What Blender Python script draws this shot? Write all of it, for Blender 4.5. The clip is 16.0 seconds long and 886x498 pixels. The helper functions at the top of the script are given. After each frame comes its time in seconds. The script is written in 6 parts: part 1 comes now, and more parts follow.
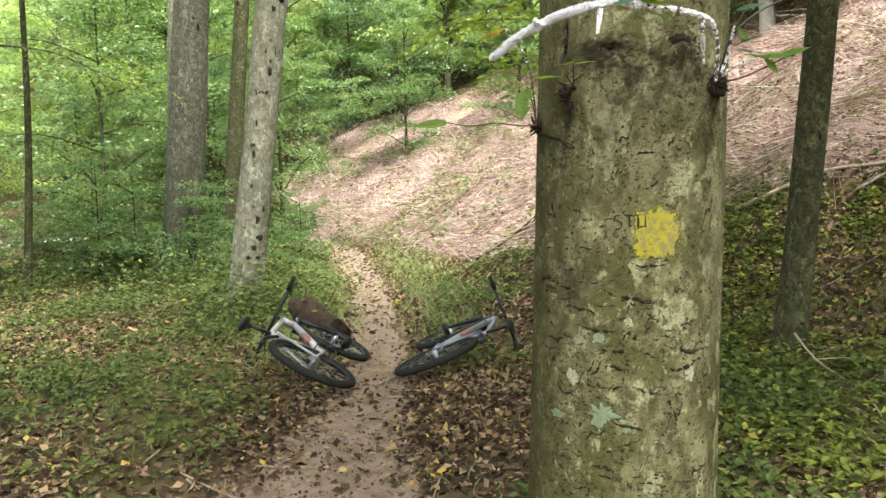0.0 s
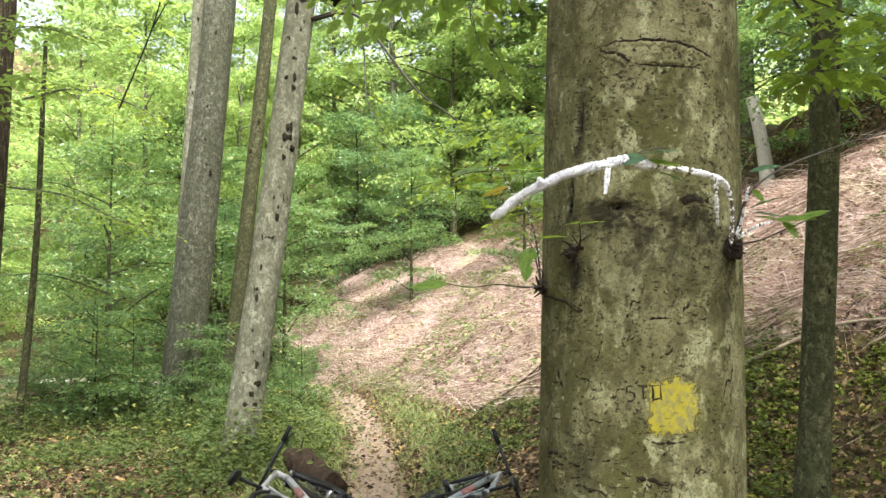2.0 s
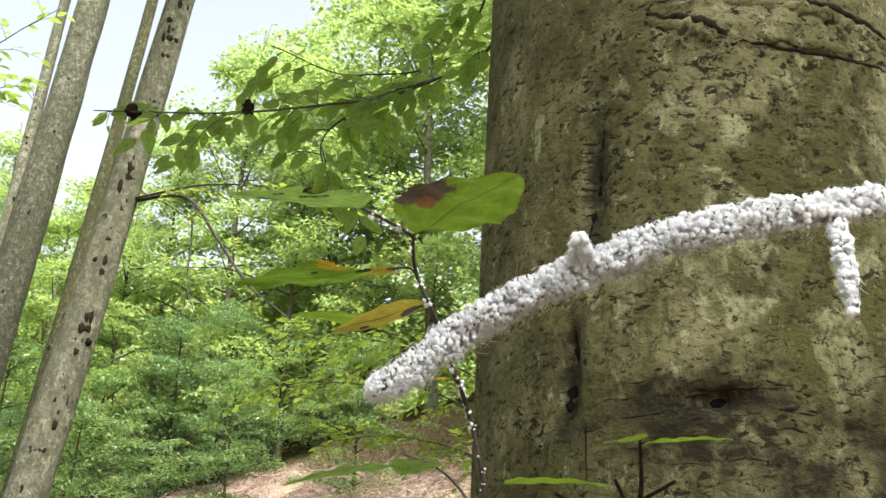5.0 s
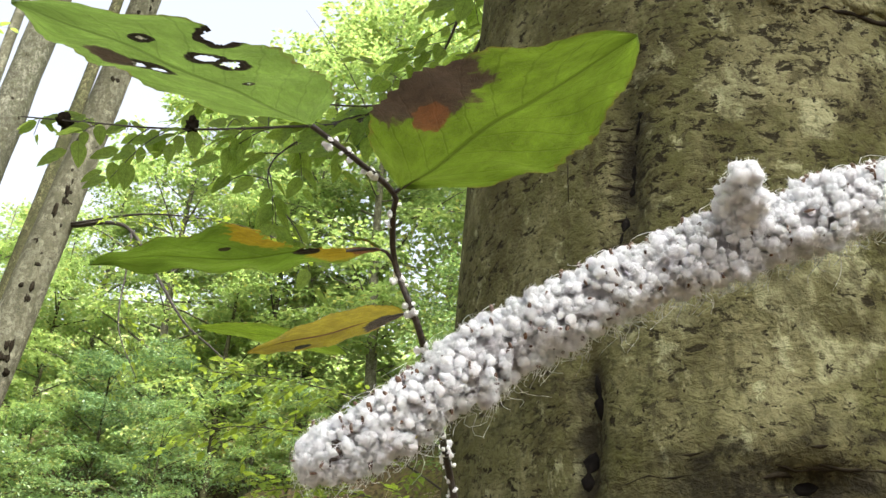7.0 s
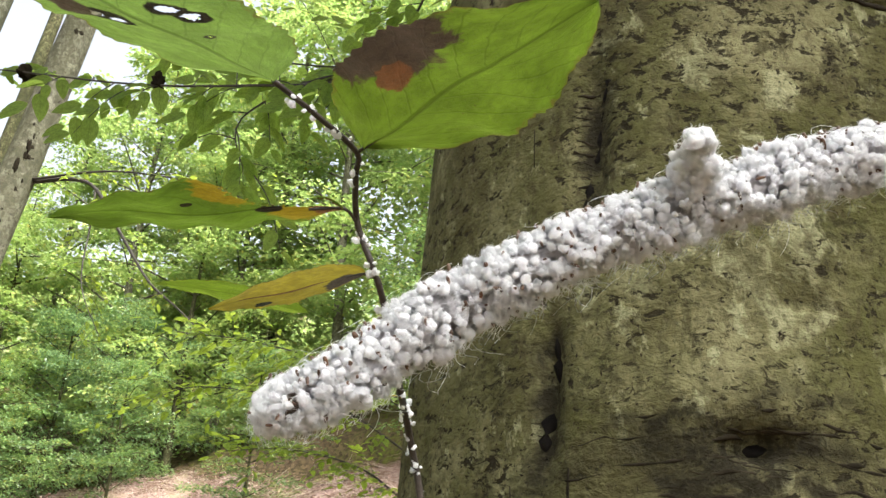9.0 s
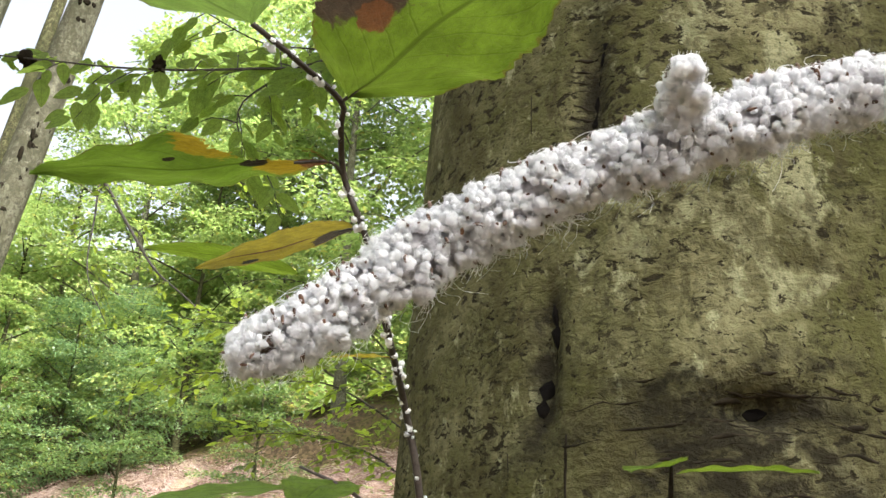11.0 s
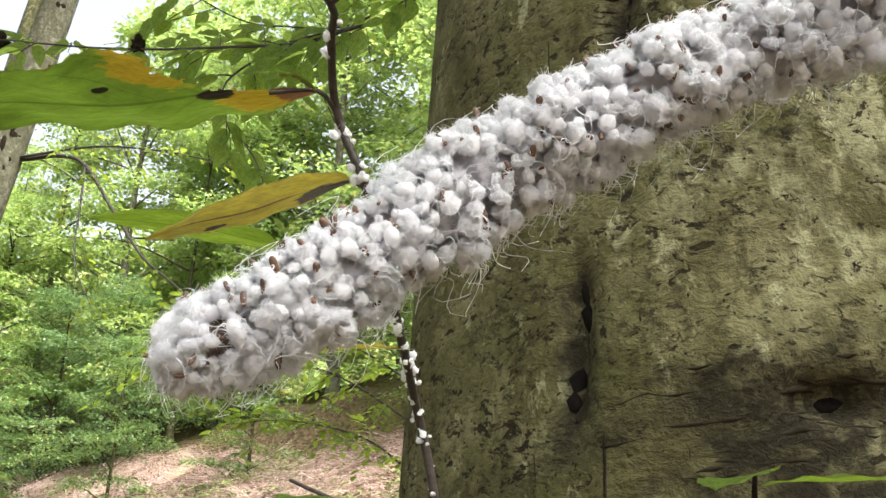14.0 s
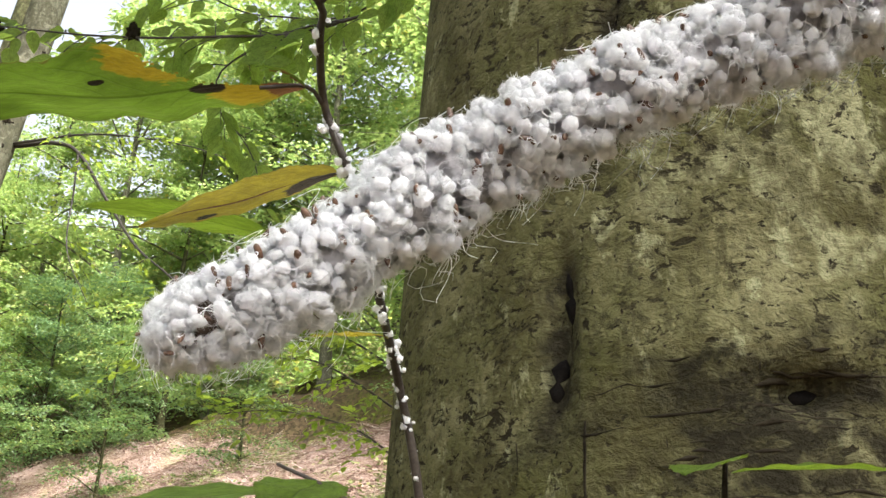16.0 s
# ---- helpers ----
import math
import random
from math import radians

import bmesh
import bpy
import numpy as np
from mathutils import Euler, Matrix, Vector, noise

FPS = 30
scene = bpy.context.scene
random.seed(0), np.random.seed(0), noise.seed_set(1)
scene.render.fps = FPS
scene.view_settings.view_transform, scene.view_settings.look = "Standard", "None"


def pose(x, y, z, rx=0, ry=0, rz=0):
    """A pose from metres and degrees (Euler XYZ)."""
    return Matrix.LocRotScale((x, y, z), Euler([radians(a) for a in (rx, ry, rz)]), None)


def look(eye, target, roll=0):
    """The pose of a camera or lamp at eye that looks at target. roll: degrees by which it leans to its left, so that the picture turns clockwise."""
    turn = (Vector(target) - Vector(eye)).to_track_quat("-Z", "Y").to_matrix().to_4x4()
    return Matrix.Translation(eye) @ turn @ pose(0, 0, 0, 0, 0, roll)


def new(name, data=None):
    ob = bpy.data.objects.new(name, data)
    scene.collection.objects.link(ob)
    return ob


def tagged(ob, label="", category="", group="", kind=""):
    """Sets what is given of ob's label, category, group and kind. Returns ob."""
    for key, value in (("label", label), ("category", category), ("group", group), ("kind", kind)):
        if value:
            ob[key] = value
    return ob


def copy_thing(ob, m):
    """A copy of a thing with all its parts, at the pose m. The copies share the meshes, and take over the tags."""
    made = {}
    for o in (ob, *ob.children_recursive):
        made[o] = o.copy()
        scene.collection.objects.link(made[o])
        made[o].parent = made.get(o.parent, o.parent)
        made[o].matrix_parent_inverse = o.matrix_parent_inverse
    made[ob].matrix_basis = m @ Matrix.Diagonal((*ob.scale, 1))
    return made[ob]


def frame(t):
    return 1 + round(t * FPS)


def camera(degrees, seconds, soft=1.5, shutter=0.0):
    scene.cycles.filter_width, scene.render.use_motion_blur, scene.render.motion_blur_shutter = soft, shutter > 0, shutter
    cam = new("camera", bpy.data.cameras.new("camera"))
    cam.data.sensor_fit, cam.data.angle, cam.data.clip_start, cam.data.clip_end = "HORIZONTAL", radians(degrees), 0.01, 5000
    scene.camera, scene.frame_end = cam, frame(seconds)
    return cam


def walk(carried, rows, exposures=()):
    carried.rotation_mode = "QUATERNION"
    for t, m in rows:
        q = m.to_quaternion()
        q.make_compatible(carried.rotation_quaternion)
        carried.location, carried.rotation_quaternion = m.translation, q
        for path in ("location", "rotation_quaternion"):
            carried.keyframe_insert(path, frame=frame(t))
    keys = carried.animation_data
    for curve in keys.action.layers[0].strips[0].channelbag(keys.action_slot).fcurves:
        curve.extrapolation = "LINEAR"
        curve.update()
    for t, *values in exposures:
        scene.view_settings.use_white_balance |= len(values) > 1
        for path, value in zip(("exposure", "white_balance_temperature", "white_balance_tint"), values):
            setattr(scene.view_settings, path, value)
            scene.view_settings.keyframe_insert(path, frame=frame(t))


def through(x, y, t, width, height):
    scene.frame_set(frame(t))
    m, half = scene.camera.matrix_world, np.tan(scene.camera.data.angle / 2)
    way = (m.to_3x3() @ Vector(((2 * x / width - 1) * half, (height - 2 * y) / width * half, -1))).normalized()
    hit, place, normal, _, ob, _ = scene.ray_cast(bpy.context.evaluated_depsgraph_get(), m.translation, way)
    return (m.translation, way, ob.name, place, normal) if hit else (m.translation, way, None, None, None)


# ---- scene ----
cam = camera(56.8, 16.0)
PATH = [
    (0, (0.153, 0.115, 1.551), (0.005, 2.103, 1.387), -1.1),
    (0.5, (0.154, 0.097, 1.556), (-0.03, 2.082, 1.396), -0.6),
    (1, (0.153, 0.108, 1.575), (-0.056, 2.097, 1.571), -0.3),
    (1.5, (0.168, 0.141, 1.581), (-0.045, 2.127, 1.696), -0.1),
    (2, (0.159, 0.24, 1.59), (0.003, 2.225, 1.776), -0.2),
    (2.5, (0.13, 0.405, 1.609), (0.197, 2.389, 1.856), -2.2),
    (3, (0.144, 0.591, 1.616), (0.274, 2.564, 1.912), -2.9),
    (3.5, (0.167, 0.8, 1.639), (0.314, 2.749, 2.061), -3.3),
    (4, (0.137, 1.024, 1.661), (0.314, 2.935, 2.226), -3.0),
    (4.5, (0.126, 1.21, 1.696), (0.31, 3.088, 2.356), -0.7),
    (4.7, (0.119, 1.268, 1.704), (0.315, 3.137, 2.388), 0.4),
    (6.8, (0.124, 1.515, 1.752), (0.461, 3.296, 2.597), 3.1),
    (7, (0.125, 1.517, 1.753), (0.471, 3.301, 2.588), 3.2),
    (7.5, (0.13, 1.53, 1.755), (0.503, 3.318, 2.57), 3.5),
    (8, (0.13, 1.526, 1.752), (0.524, 3.316, 2.552), 3.9),
    (8.5, (0.127, 1.51, 1.754), (0.534, 3.309, 2.528), 3.3),
    (9, (0.127, 1.515, 1.751), (0.559, 3.314, 2.512), 3.4),
    (9.2, (0.133, 1.516, 1.752), (0.55, 3.322, 2.503), 3.0),
    (11.3, (0.135, 1.524, 1.743), (0.563, 3.34, 2.462), 3.0),
    (11.5, (0.133, 1.525, 1.747), (0.58, 3.34, 2.456), 2.5),
    (12, (0.141, 1.531, 1.759), (0.59, 3.351, 2.456), 2.4),
    (12.5, (0.142, 1.553, 1.759), (0.582, 3.376, 2.455), 2.1),
    (13, (0.148, 1.57, 1.764), (0.587, 3.395, 2.454), 1.9),
    (13.5, (0.145, 1.58, 1.765), (0.584, 3.404, 2.458), 2.0),
    (14, (0.141, 1.587, 1.761), (0.592, 3.409, 2.451), 1.6),
    (14.5, (0.141, 1.584, 1.76), (0.597, 3.408, 2.442), 1.8),
    (15, (0.139, 1.581, 1.76), (0.6, 3.407, 2.433), 1.9),
    (15.5, (0.139, 1.578, 1.76), (0.608, 3.401, 2.437), 1.8),
    (16, (0.142, 1.579, 1.758), (0.61, 3.403, 2.432), 2.2),
]
walk(cam, [(t, look(eye, target, roll)) for t, eye, target, roll in PATH], [(0, 2.07, 6230, 7.0), (3.0, 2.05, 6300, 6.5), (4.5, 1.84, 6400, 5.5), (7.0, 1.98, 6440, 9.0), (16, 1.98, 6440, 9.5)])

# ---- daylight: bright, hazy sky over a wood, soft high sun ----
SUN_EL, SUN_AZ = radians(56), radians(155)
world = bpy.data.worlds.new("sky")
scene.world = world
world.use_nodes = True
wn = world.node_tree
sky = wn.nodes.new("ShaderNodeTexSky")
sky.sky_type, sky.sun_disc = "NISHITA", False
sky.sun_elevation, sky.sun_rotation = SUN_EL, SUN_AZ
sky.air_density, sky.dust_density, sky.ozone_density = 1.0, 7.0, 0.6
veil = wn.nodes.new("ShaderNodeHueSaturation")
veil.inputs["Saturation"].default_value = 0.35
wn.links.new(sky.outputs[0], veil.inputs["Color"])
wn.links.new(veil.outputs[0], wn.nodes["Background"].inputs[0])
wn.nodes["Background"].inputs[1].default_value = 0.13
sun = new("sun", bpy.data.lights.new("sun", "SUN"))
sun.data.energy, sun.data.angle, sun.data.color = 3.7, radians(22), (1.0, 0.97, 0.93)
sun.matrix_world = look((math.sin(SUN_AZ) * 30 * math.cos(SUN_EL), math.cos(SUN_AZ) * 30 * math.cos(SUN_EL), 30 * math.sin(SUN_EL)), (0, 0, 0))


# ---- materials ----
class Nodes:
    """A short way to write node materials."""

    def __init__(self, name):
        self.mat = bpy.data.materials.new(name)
        self.mat.use_nodes = True
        self.tree = self.mat.node_tree
        self.bsdf = self.tree.nodes["Principled BSDF"]
        self.out = self.tree.nodes["Material Output"]
        self.bsdf.inputs["Specular IOR Level"].default_value = 0.25

    def add(self, kind, **inputs):
        n = self.tree.nodes.new(kind)
        for key, value in inputs.items():
            self.put(n.inputs[key.replace("_", " ")], value)
        return n

    def put(self, socket, value):
        if hasattr(value, "links"):
            self.tree.links.new(value, socket)
        else:
            socket.default_value = value

    def coords(self, scale=(1, 1, 1), kind="Object"):
        m = self.add("ShaderNodeMapping", Vector=self.add("ShaderNodeTexCoord").outputs[kind])
        m.inputs["Scale"].default_value = scale
        return m.outputs[0]

    def noise(self, where, scale, detail=4.0, rough=0.55, twist=0.0):
        n = self.add("ShaderNodeTexNoise", Vector=where, Scale=scale, Detail=detail, Roughness=rough, Distortion=twist)
        return n.outputs["Fac"]

    def cells(self, where, scale, out="Distance", feature="F1"):
        n = self.add("ShaderNodeTexVoronoi", Vector=where, Scale=scale)
        n.feature = feature
        return n.outputs[out]

    def ramp(self, fac, *stops):
        n = self.add("ShaderNodeValToRGB", Fac=fac)
        e = n.color_ramp.elements
        while len(e) < len(stops):
            e.new(0.5)
        for el, (pos, col) in zip(e, stops):
            el.position, el.color = pos, (*(col if hasattr(col, "__len__") else (col, col, col)), 1)
        return n.outputs[0]

    def mix(self, fac, a, b, how="MIX"):
        n = self.tree.nodes.new("ShaderNodeMix")
        n.data_type, n.blend_type = "RGBA", how
        for sock, v in ((n.inputs[0], fac), (n.inputs[6], a), (n.inputs[7], b)):
            self.put(sock, (*v, 1) if isinstance(v, tuple) and len(v) == 3 else v)
        return n.outputs[2]

    def math(self, op, a, b=0.0):
        n = self.tree.nodes.new("ShaderNodeMath")
        n.operation = op
        self.put(n.inputs[0], a), self.put(n.inputs[1], b)
        return n.outputs[0]

    def attr(self, name):
        n = self.tree.nodes.new("ShaderNodeAttribute")
        n.attribute_name = name
        return n.outputs["Fac"]

    def bump(self, height, strength=0.4, distance=0.01):
        b = self.add("ShaderNodeBump", Height=height, Strength=strength, Distance=distance)
        self.tree.links.new(b.outputs[0], self.bsdf.inputs["Normal"])

    def done(self, color, rough=0.85, metal=0.0):
        self.put(self.bsdf.inputs["Base Color"], (*color, 1) if isinstance(color, tuple) else color)
        self.put(self.bsdf.inputs["Roughness"], rough)
        self.bsdf.inputs["Metallic"].default_value = metal
        self.bsdf.inputs["Specular IOR Level"].default_value = 0.08 if rough >= 0.7 else 0.3 if rough >= 0.5 else 0.5
        return self.mat

    def glowing_through(self, color, share=0.45, color_through=None):
        """Adds light that shines through a thin leaf."""
        tr = self.add("ShaderNodeBsdfTranslucent")
        self.put(tr.inputs["Color"], color_through or color)
        mx = self.add("ShaderNodeMixShader", Fac=share)
        self.tree.links.new(self.bsdf.outputs[0], mx.inputs[1])
        self.tree.links.new(tr.outputs[0], mx.inputs[2])
        self.tree.links.new(mx.outputs[0], self.out.inputs["Surface"])


def island(n):
    return n.add("ShaderNodeNewGeometry").outputs["Random Per Island"]


def foliage_material(name, stops, share=0.5, rough=0.42, patches=(0.19, 0.29, 0.06), through=(0.37, 0.51, 0.11)):
    n = Nodes(name)
    tint = n.ramp(island(n), *stops)
    patch = n.noise(n.coords(), 0.35, 2)
    col = n.mix(n.ramp(patch, (0.35, 0.0), (0.7, 1.0)), tint, n.mix(0.5, tint, patches)) if patches else tint
    n.done(col, rough)
    if rough < 0.5:
        n.bsdf.inputs["Specular IOR Level"].default_value = 0.7
    n.glowing_through(n.mix(0.35, col, through) if through else col, share)
    return n.mat


def plain(name, color, rough=0.6, metal=0.0, scale=60.0, vary=0.25, relief=0.0):
    n = Nodes(name)
    where = n.coords()
    f = n.mix(n.ramp(n.noise(where, scale, 5), (0.3, 0.0), (0.7, 1.0)), tuple(c * (1 - vary) for c in color), tuple(min(1, c * (1 + vary)) for c in color))
    f = n.mix(n.ramp(n.noise(where, scale / 9, 3), (0.4, 0.0), (0.75, 0.45)), f, tuple(c * (1 - 1.6 * vary) for c in color))
    if relief:
        n.bump(n.noise(where, scale, 6), 0.6, relief)
    return n.done(f, rough, metal)


def bark_material(name, pale, mid, dark, moss=(0.07, 0.075, 0.025), size=1.0, furrow=0.0):
    """Smooth beech-like bark: pale crust patches, olive algae, dark flecks, fine cross lines."""
    n = Nodes(name)
    up = n.coords((1, 1, 0.7))
    flat = n.coords((1, 1, 2.0))
    streak = n.coords((1, 1, 0.2))

    def blot(scale, shift, low, high, top=1.0, detail=4.0, where=up, rough=0.62, twist=0.35):
        m = n.add("ShaderNodeMapping", Vector=where)
        m.inputs["Location"].default_value = (shift, -shift * 0.7, shift * 0.4)
        return n.ramp(n.noise(m.outputs[0], scale / size, detail, rough, twist), (low, 0.0), (high, top))

    col = n.mix(blot(12, 0, 0.38, 0.60), mid, pale)
    col = n.mix(blot(26, 3.1, 0.52, 0.57, 0.7), col, tuple(0.75 * c for c in mid))
    col = n.mix(blot(24, 7.7, 0.57, 0.61, 0.85, 3), col, tuple(min(1.0, c * 1.35) for c in pale))
    col = n.mix(blot(7, 1.9, 0.48, 0.60, 0.45, 6, streak), col, moss)
    col = n.mix(blot(19, 5.3, 0.52, 0.58, 0.7, 6), col, moss)
    worn = n.ramp(n.noise(up, 34 / size, 6, 0.7, 0.5), (0.38, 0.30), (0.56, 1.0))
    col = n.mix(n.math("MULTIPLY", n.attr("algae"), n.math("MULTIPLY", worn, 0.8)), col, moss)
    mott = blot(48, 9.1, 0.505, 0.585, 0.85, 7)
    col = n.mix(mott, col, tuple(0.5 * a + 0.5 * b for a, b in zip(moss, dark)))
    fine = n.noise(up, 95 / size, 6, 0.75)
    col = n.mix(n.ramp(fine, (0.36, 0.9), (0.46, 0.0)), col, dark)
    fleck = n.noise(flat, 46 / size, 3, 0.7, 0.4)
    col = n.mix(n.ramp(fleck, (0.35, 0.95), (0.395, 0.0)), col, dark)
    col = n.mix(blot(60, 2.2, 0.56, 0.72, 0.4, 6, n.coords((1, 1, 0.6))), col, dark)
    grain = n.noise(up, 330 / size, 4, 0.6)
    col = n.mix(n.ramp(grain, (0.36, 0.4), (0.52, 0.0)), col, dark)
    col = n.mix(n.math("MULTIPLY", n.attr("stain_and_shade"), worn), col, tuple(0.12 * a + 0.88 * b for a, b in zip(mid, dark)))
    height = n.math("ADD", n.math("MULTIPLY", fleck, 0.9), n.math("ADD", n.math("MULTIPLY", grain, 0.2), n.math("ADD", n.math("MULTIPLY", fine, 0.7), n.math("MULTIPLY", mott, -0.15))))
    if furrow:
        ridge = n.cells(n.coords((1, 1, 0.16)), 26 / size, feature="DISTANCE_TO_EDGE")
        col = n.mix(n.ramp(ridge, (0.0, 0.9), (0.25, 0.0)), col, dark)
        height = n.math("ADD", height, n.math("MULTIPLY", ridge, furrow))
    n.bump(height, 0.8, 0.006 * size)
    return n.done(col, 0.9)


def beech_skin(name):
    """The near beech's bark: warm grey-olive ground, crisp pale crust patches, cross cracks, dark flecks and pits."""
    n = Nodes(name)
    up, flat, cross = n.coords((1, 1, 0.75)), n.coords((1, 1, 1.5)), n.coords((1, 1, 2.0))
    dark, olive, pale, cream = (0.014, 0.011, 0.006), (0.060, 0.060, 0.019), (0.190, 0.180, 0.096), (0.285, 0.288, 0.168)

    def shifted(where, by):
        m = n.add("ShaderNodeMapping", Vector=where)
        m.inputs["Location"].default_value = (by, -0.7 * by, 0.4 * by)
        return m.outputs[0]

    broad = n.noise(up, 9, 5, 0.6, 0.4)
    col = n.mix(n.ramp(broad, (0.38, 0.0), (0.62, 1.0)), (0.098, 0.092, 0.041), pale)
    col = n.mix(n.ramp(n.noise(shifted(up, 4.1), 6.5, 6, 0.68, 0.3), (0.46, 0.0), (0.60, 0.92)), col, olive)
    worn = n.ramp(n.noise(up, 34, 6, 0.7, 0.5), (0.38, 0.30), (0.56, 1.0))
    col = n.mix(n.math("MULTIPLY", n.attr("algae"), n.math("MULTIPLY", worn, 0.72)), col, olive)
    edge = n.math("ADD", n.noise(shifted(up, 7.7), 20, 2, 0.5, 0.2), n.math("MULTIPLY", n.math("SUBTRACT", n.noise(up, 150, 4, 0.7), 0.5), 0.10))
    crust = n.ramp(edge, (0.575, 0.0), (0.615, 0.85))
    crust = n.math("MULTIPLY", crust, n.math("SUBTRACT", 1.0, n.math("MULTIPLY", n.attr("algae"), 0.8)))
    col = n.mix(crust, col, n.mix(n.noise(up, 60, 4), pale, cream))
    small = n.ramp(n.noise(shifted(up, 2.9), 50, 5, 0.7, 0.3), (0.58, 0.0), (0.64, 0.55))
    col = n.mix(small, col, cream)
    blotch = n.ramp(n.noise(shifted(up, 9.1), 40, 6, 0.72, 0.3), (0.55, 0.0), (0.63, 0.8))
    col = n.mix(blotch, col, (0.048, 0.042, 0.018))
    cloud = n.ramp(n.noise(shifted(up, 12.7), 15, 6, 0.7, 0.4), (0.49, 0.0), (0.60, 0.72))
    col = n.mix(cloud, col, (0.052, 0.047, 0.018))
    crack = n.noise(shifted(cross, 1.3), 17, 6, 0.75, 1.6)
    line = n.ramp(n.math("ABSOLUTE", n.math("SUBTRACT", crack, 0.5)), (0.0, 1.0), (0.013, 0.0))
    sparse = n.ramp(n.noise(shifted(flat, 5.5), 14, 4, 0.6), (0.50, 0.0), (0.66, 0.7))
    line = n.math("MULTIPLY", line, sparse)
    col = n.mix(line, col, dark)
    fleck = n.noise(flat, 88, 4, 0.7, 0.4)
    mottled = n.math("MULTIPLY", n.math("SUBTRACT", n.noise(shifted(up, 21.0), 13, 4, 0.6), 0.5), 0.28)
    col = n.mix(n.ramp(n.math("ADD", fleck, mottled), (0.375, 0.95), (0.405, 0.0)), col, dark)
    chip = n.noise(shifted(flat, 15.1), 105, 5, 0.75, 0.6)
    chip = n.math("MULTIPLY", n.ramp(chip, (0.40, 1.0), (0.43, 0.0)), n.ramp(n.noise(shifted(up, 17.3), 22, 4, 0.6), (0.42, 0.0), (0.54, 0.9)))
    col = n.mix(chip, col, (0.024, 0.020, 0.010))
    grain = n.noise(up, 240, 5, 0.7)
    col = n.mix(n.ramp(grain, (0.34, 0.55), (0.50, 0.0)), col, (0.04, 0.035, 0.018))
    col = n.mix(n.math("MULTIPLY", n.attr("stain_and_shade"), worn), col, (0.022, 0.019, 0.011))
    height = n.math("ADD", n.math("MULTIPLY", fleck, 0.7), n.math("ADD", n.math("MULTIPLY", grain, 0.30), n.math("MULTIPLY", crust, 0.18)))
    height = n.math("SUBTRACT", n.math("ADD", height, n.math("MULTIPLY", small, 0.12)), n.math("ADD", n.math("MULTIPLY", line, 0.35), n.math("MULTIPLY", chip, 0.25)))
    n.bump(height, 0.95, 0.006)
    return n.done(col, 0.9)


BEECH = beech_skin("beech_bark")
GREY_BARK = bark_material("grey_bark", (0.205, 0.200, 0.145), (0.145, 0.140, 0.095), (0.075, 0.07, 0.052), (0.085, 0.086, 0.05), 2.2)
DARK_BARK = bark_material("dark_bark", (0.110, 0.106, 0.052), (0.058, 0.055, 0.026), (0.018, 0.016, 0.012), (0.04, 0.046, 0.017), 1.6)
ROUGH_BARK = bark_material("furrowed_bark", (0.20, 0.15, 0.105), (0.13, 0.095, 0.065), (0.03, 0.024, 0.018), (0.10, 0.08, 0.05), 1.4, 2.5)
# mottled, darker GREY_BARK: shade from the bushes in front is put into its colour
SHADED_BARK = bark_material("shaded_mottled_bark", (0.150, 0.150, 0.112), (0.085, 0.083, 0.058), (0.034, 0.031, 0.022), (0.062, 0.066, 0.035), 1.8)
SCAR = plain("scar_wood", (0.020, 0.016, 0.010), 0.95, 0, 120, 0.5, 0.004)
# near-black: the shade inside hollows and furrows is put into this colour
HOLE_SHADE = plain("hollow_shade", (0.006, 0.005, 0.004), 0.95, 0, 160, 0.5, 0.003)
KNOT = plain("knot_wood", (0.020, 0.016, 0.011), 0.95, 0, 160, 0.6, 0.005)
TWIG = plain("twig_bark", (0.045, 0.036, 0.030), 0.55, 0, 500, 0.4, 0.0004)
DEAD = plain("dead_wood", (0.30, 0.24, 0.17), 0.9, 0, 40, 0.35, 0.004)
ROTTEN = plain("rotten_wood", (0.040, 0.027, 0.018), 0.95, 0, 30, 0.5, 0.012)
MOSSY = plain("moss", (0.075, 0.10, 0.018), 0.95, 0, 60, 0.45, 0.02)

GREEN_A = foliage_material("beech_leaves", ((0.0, (0.040, 0.082, 0.028)), (0.5, (0.105, 0.190, 0.062)), (0.85, (0.22, 0.32, 0.115)), (1.0, (0.34, 0.28, 0.05))), 0.50, 0.42, (0.13, 0.21, 0.055), (0.28, 0.41, 0.10))
GREEN_B = foliage_material("hemlock_leaves", ((0.0, (0.055, 0.112, 0.052)), (0.6, (0.125, 0.215, 0.092)), (1.0, (0.25, 0.36, 0.16))), 0.50, 0.42, (0.13, 0.22, 0.07), (0.29, 0.43, 0.13))
# paler beech leaves: sunlight on the farther trees is put into the colour
GREEN_C = foliage_material("sun_toned_leaves", ((0.0, (0.13, 0.21, 0.05)), (0.6, (0.27, 0.37, 0.09)), (0.95, (0.45, 0.49, 0.16)), (1.0, (0.55, 0.42, 0.06))), 0.62, 0.42, (0.19, 0.29, 0.09), (0.39, 0.52, 0.16))
HERB = foliage_material("herb_leaves", ((0.0, (0.025, 0.042, 0.009)), (0.6, (0.080, 0.105, 0.020)), (0.95, (0.15, 0.17, 0.034)), (1.0, (0.33, 0.28, 0.05))), 0.3, 0.6, (0.06, 0.09, 0.02), (0.14, 0.20, 0.03))
MOSS_HERB = foliage_material("mossy_leaves", ((0.0, (0.035, 0.050, 0.010)), (0.5, (0.15, 0.185, 0.028)), (0.9, (0.30, 0.32, 0.055)), (1.0, (0.40, 0.33, 0.06))), 0.35, 0.6, (0.10, 0.13, 0.02), (0.24, 0.30, 0.04))
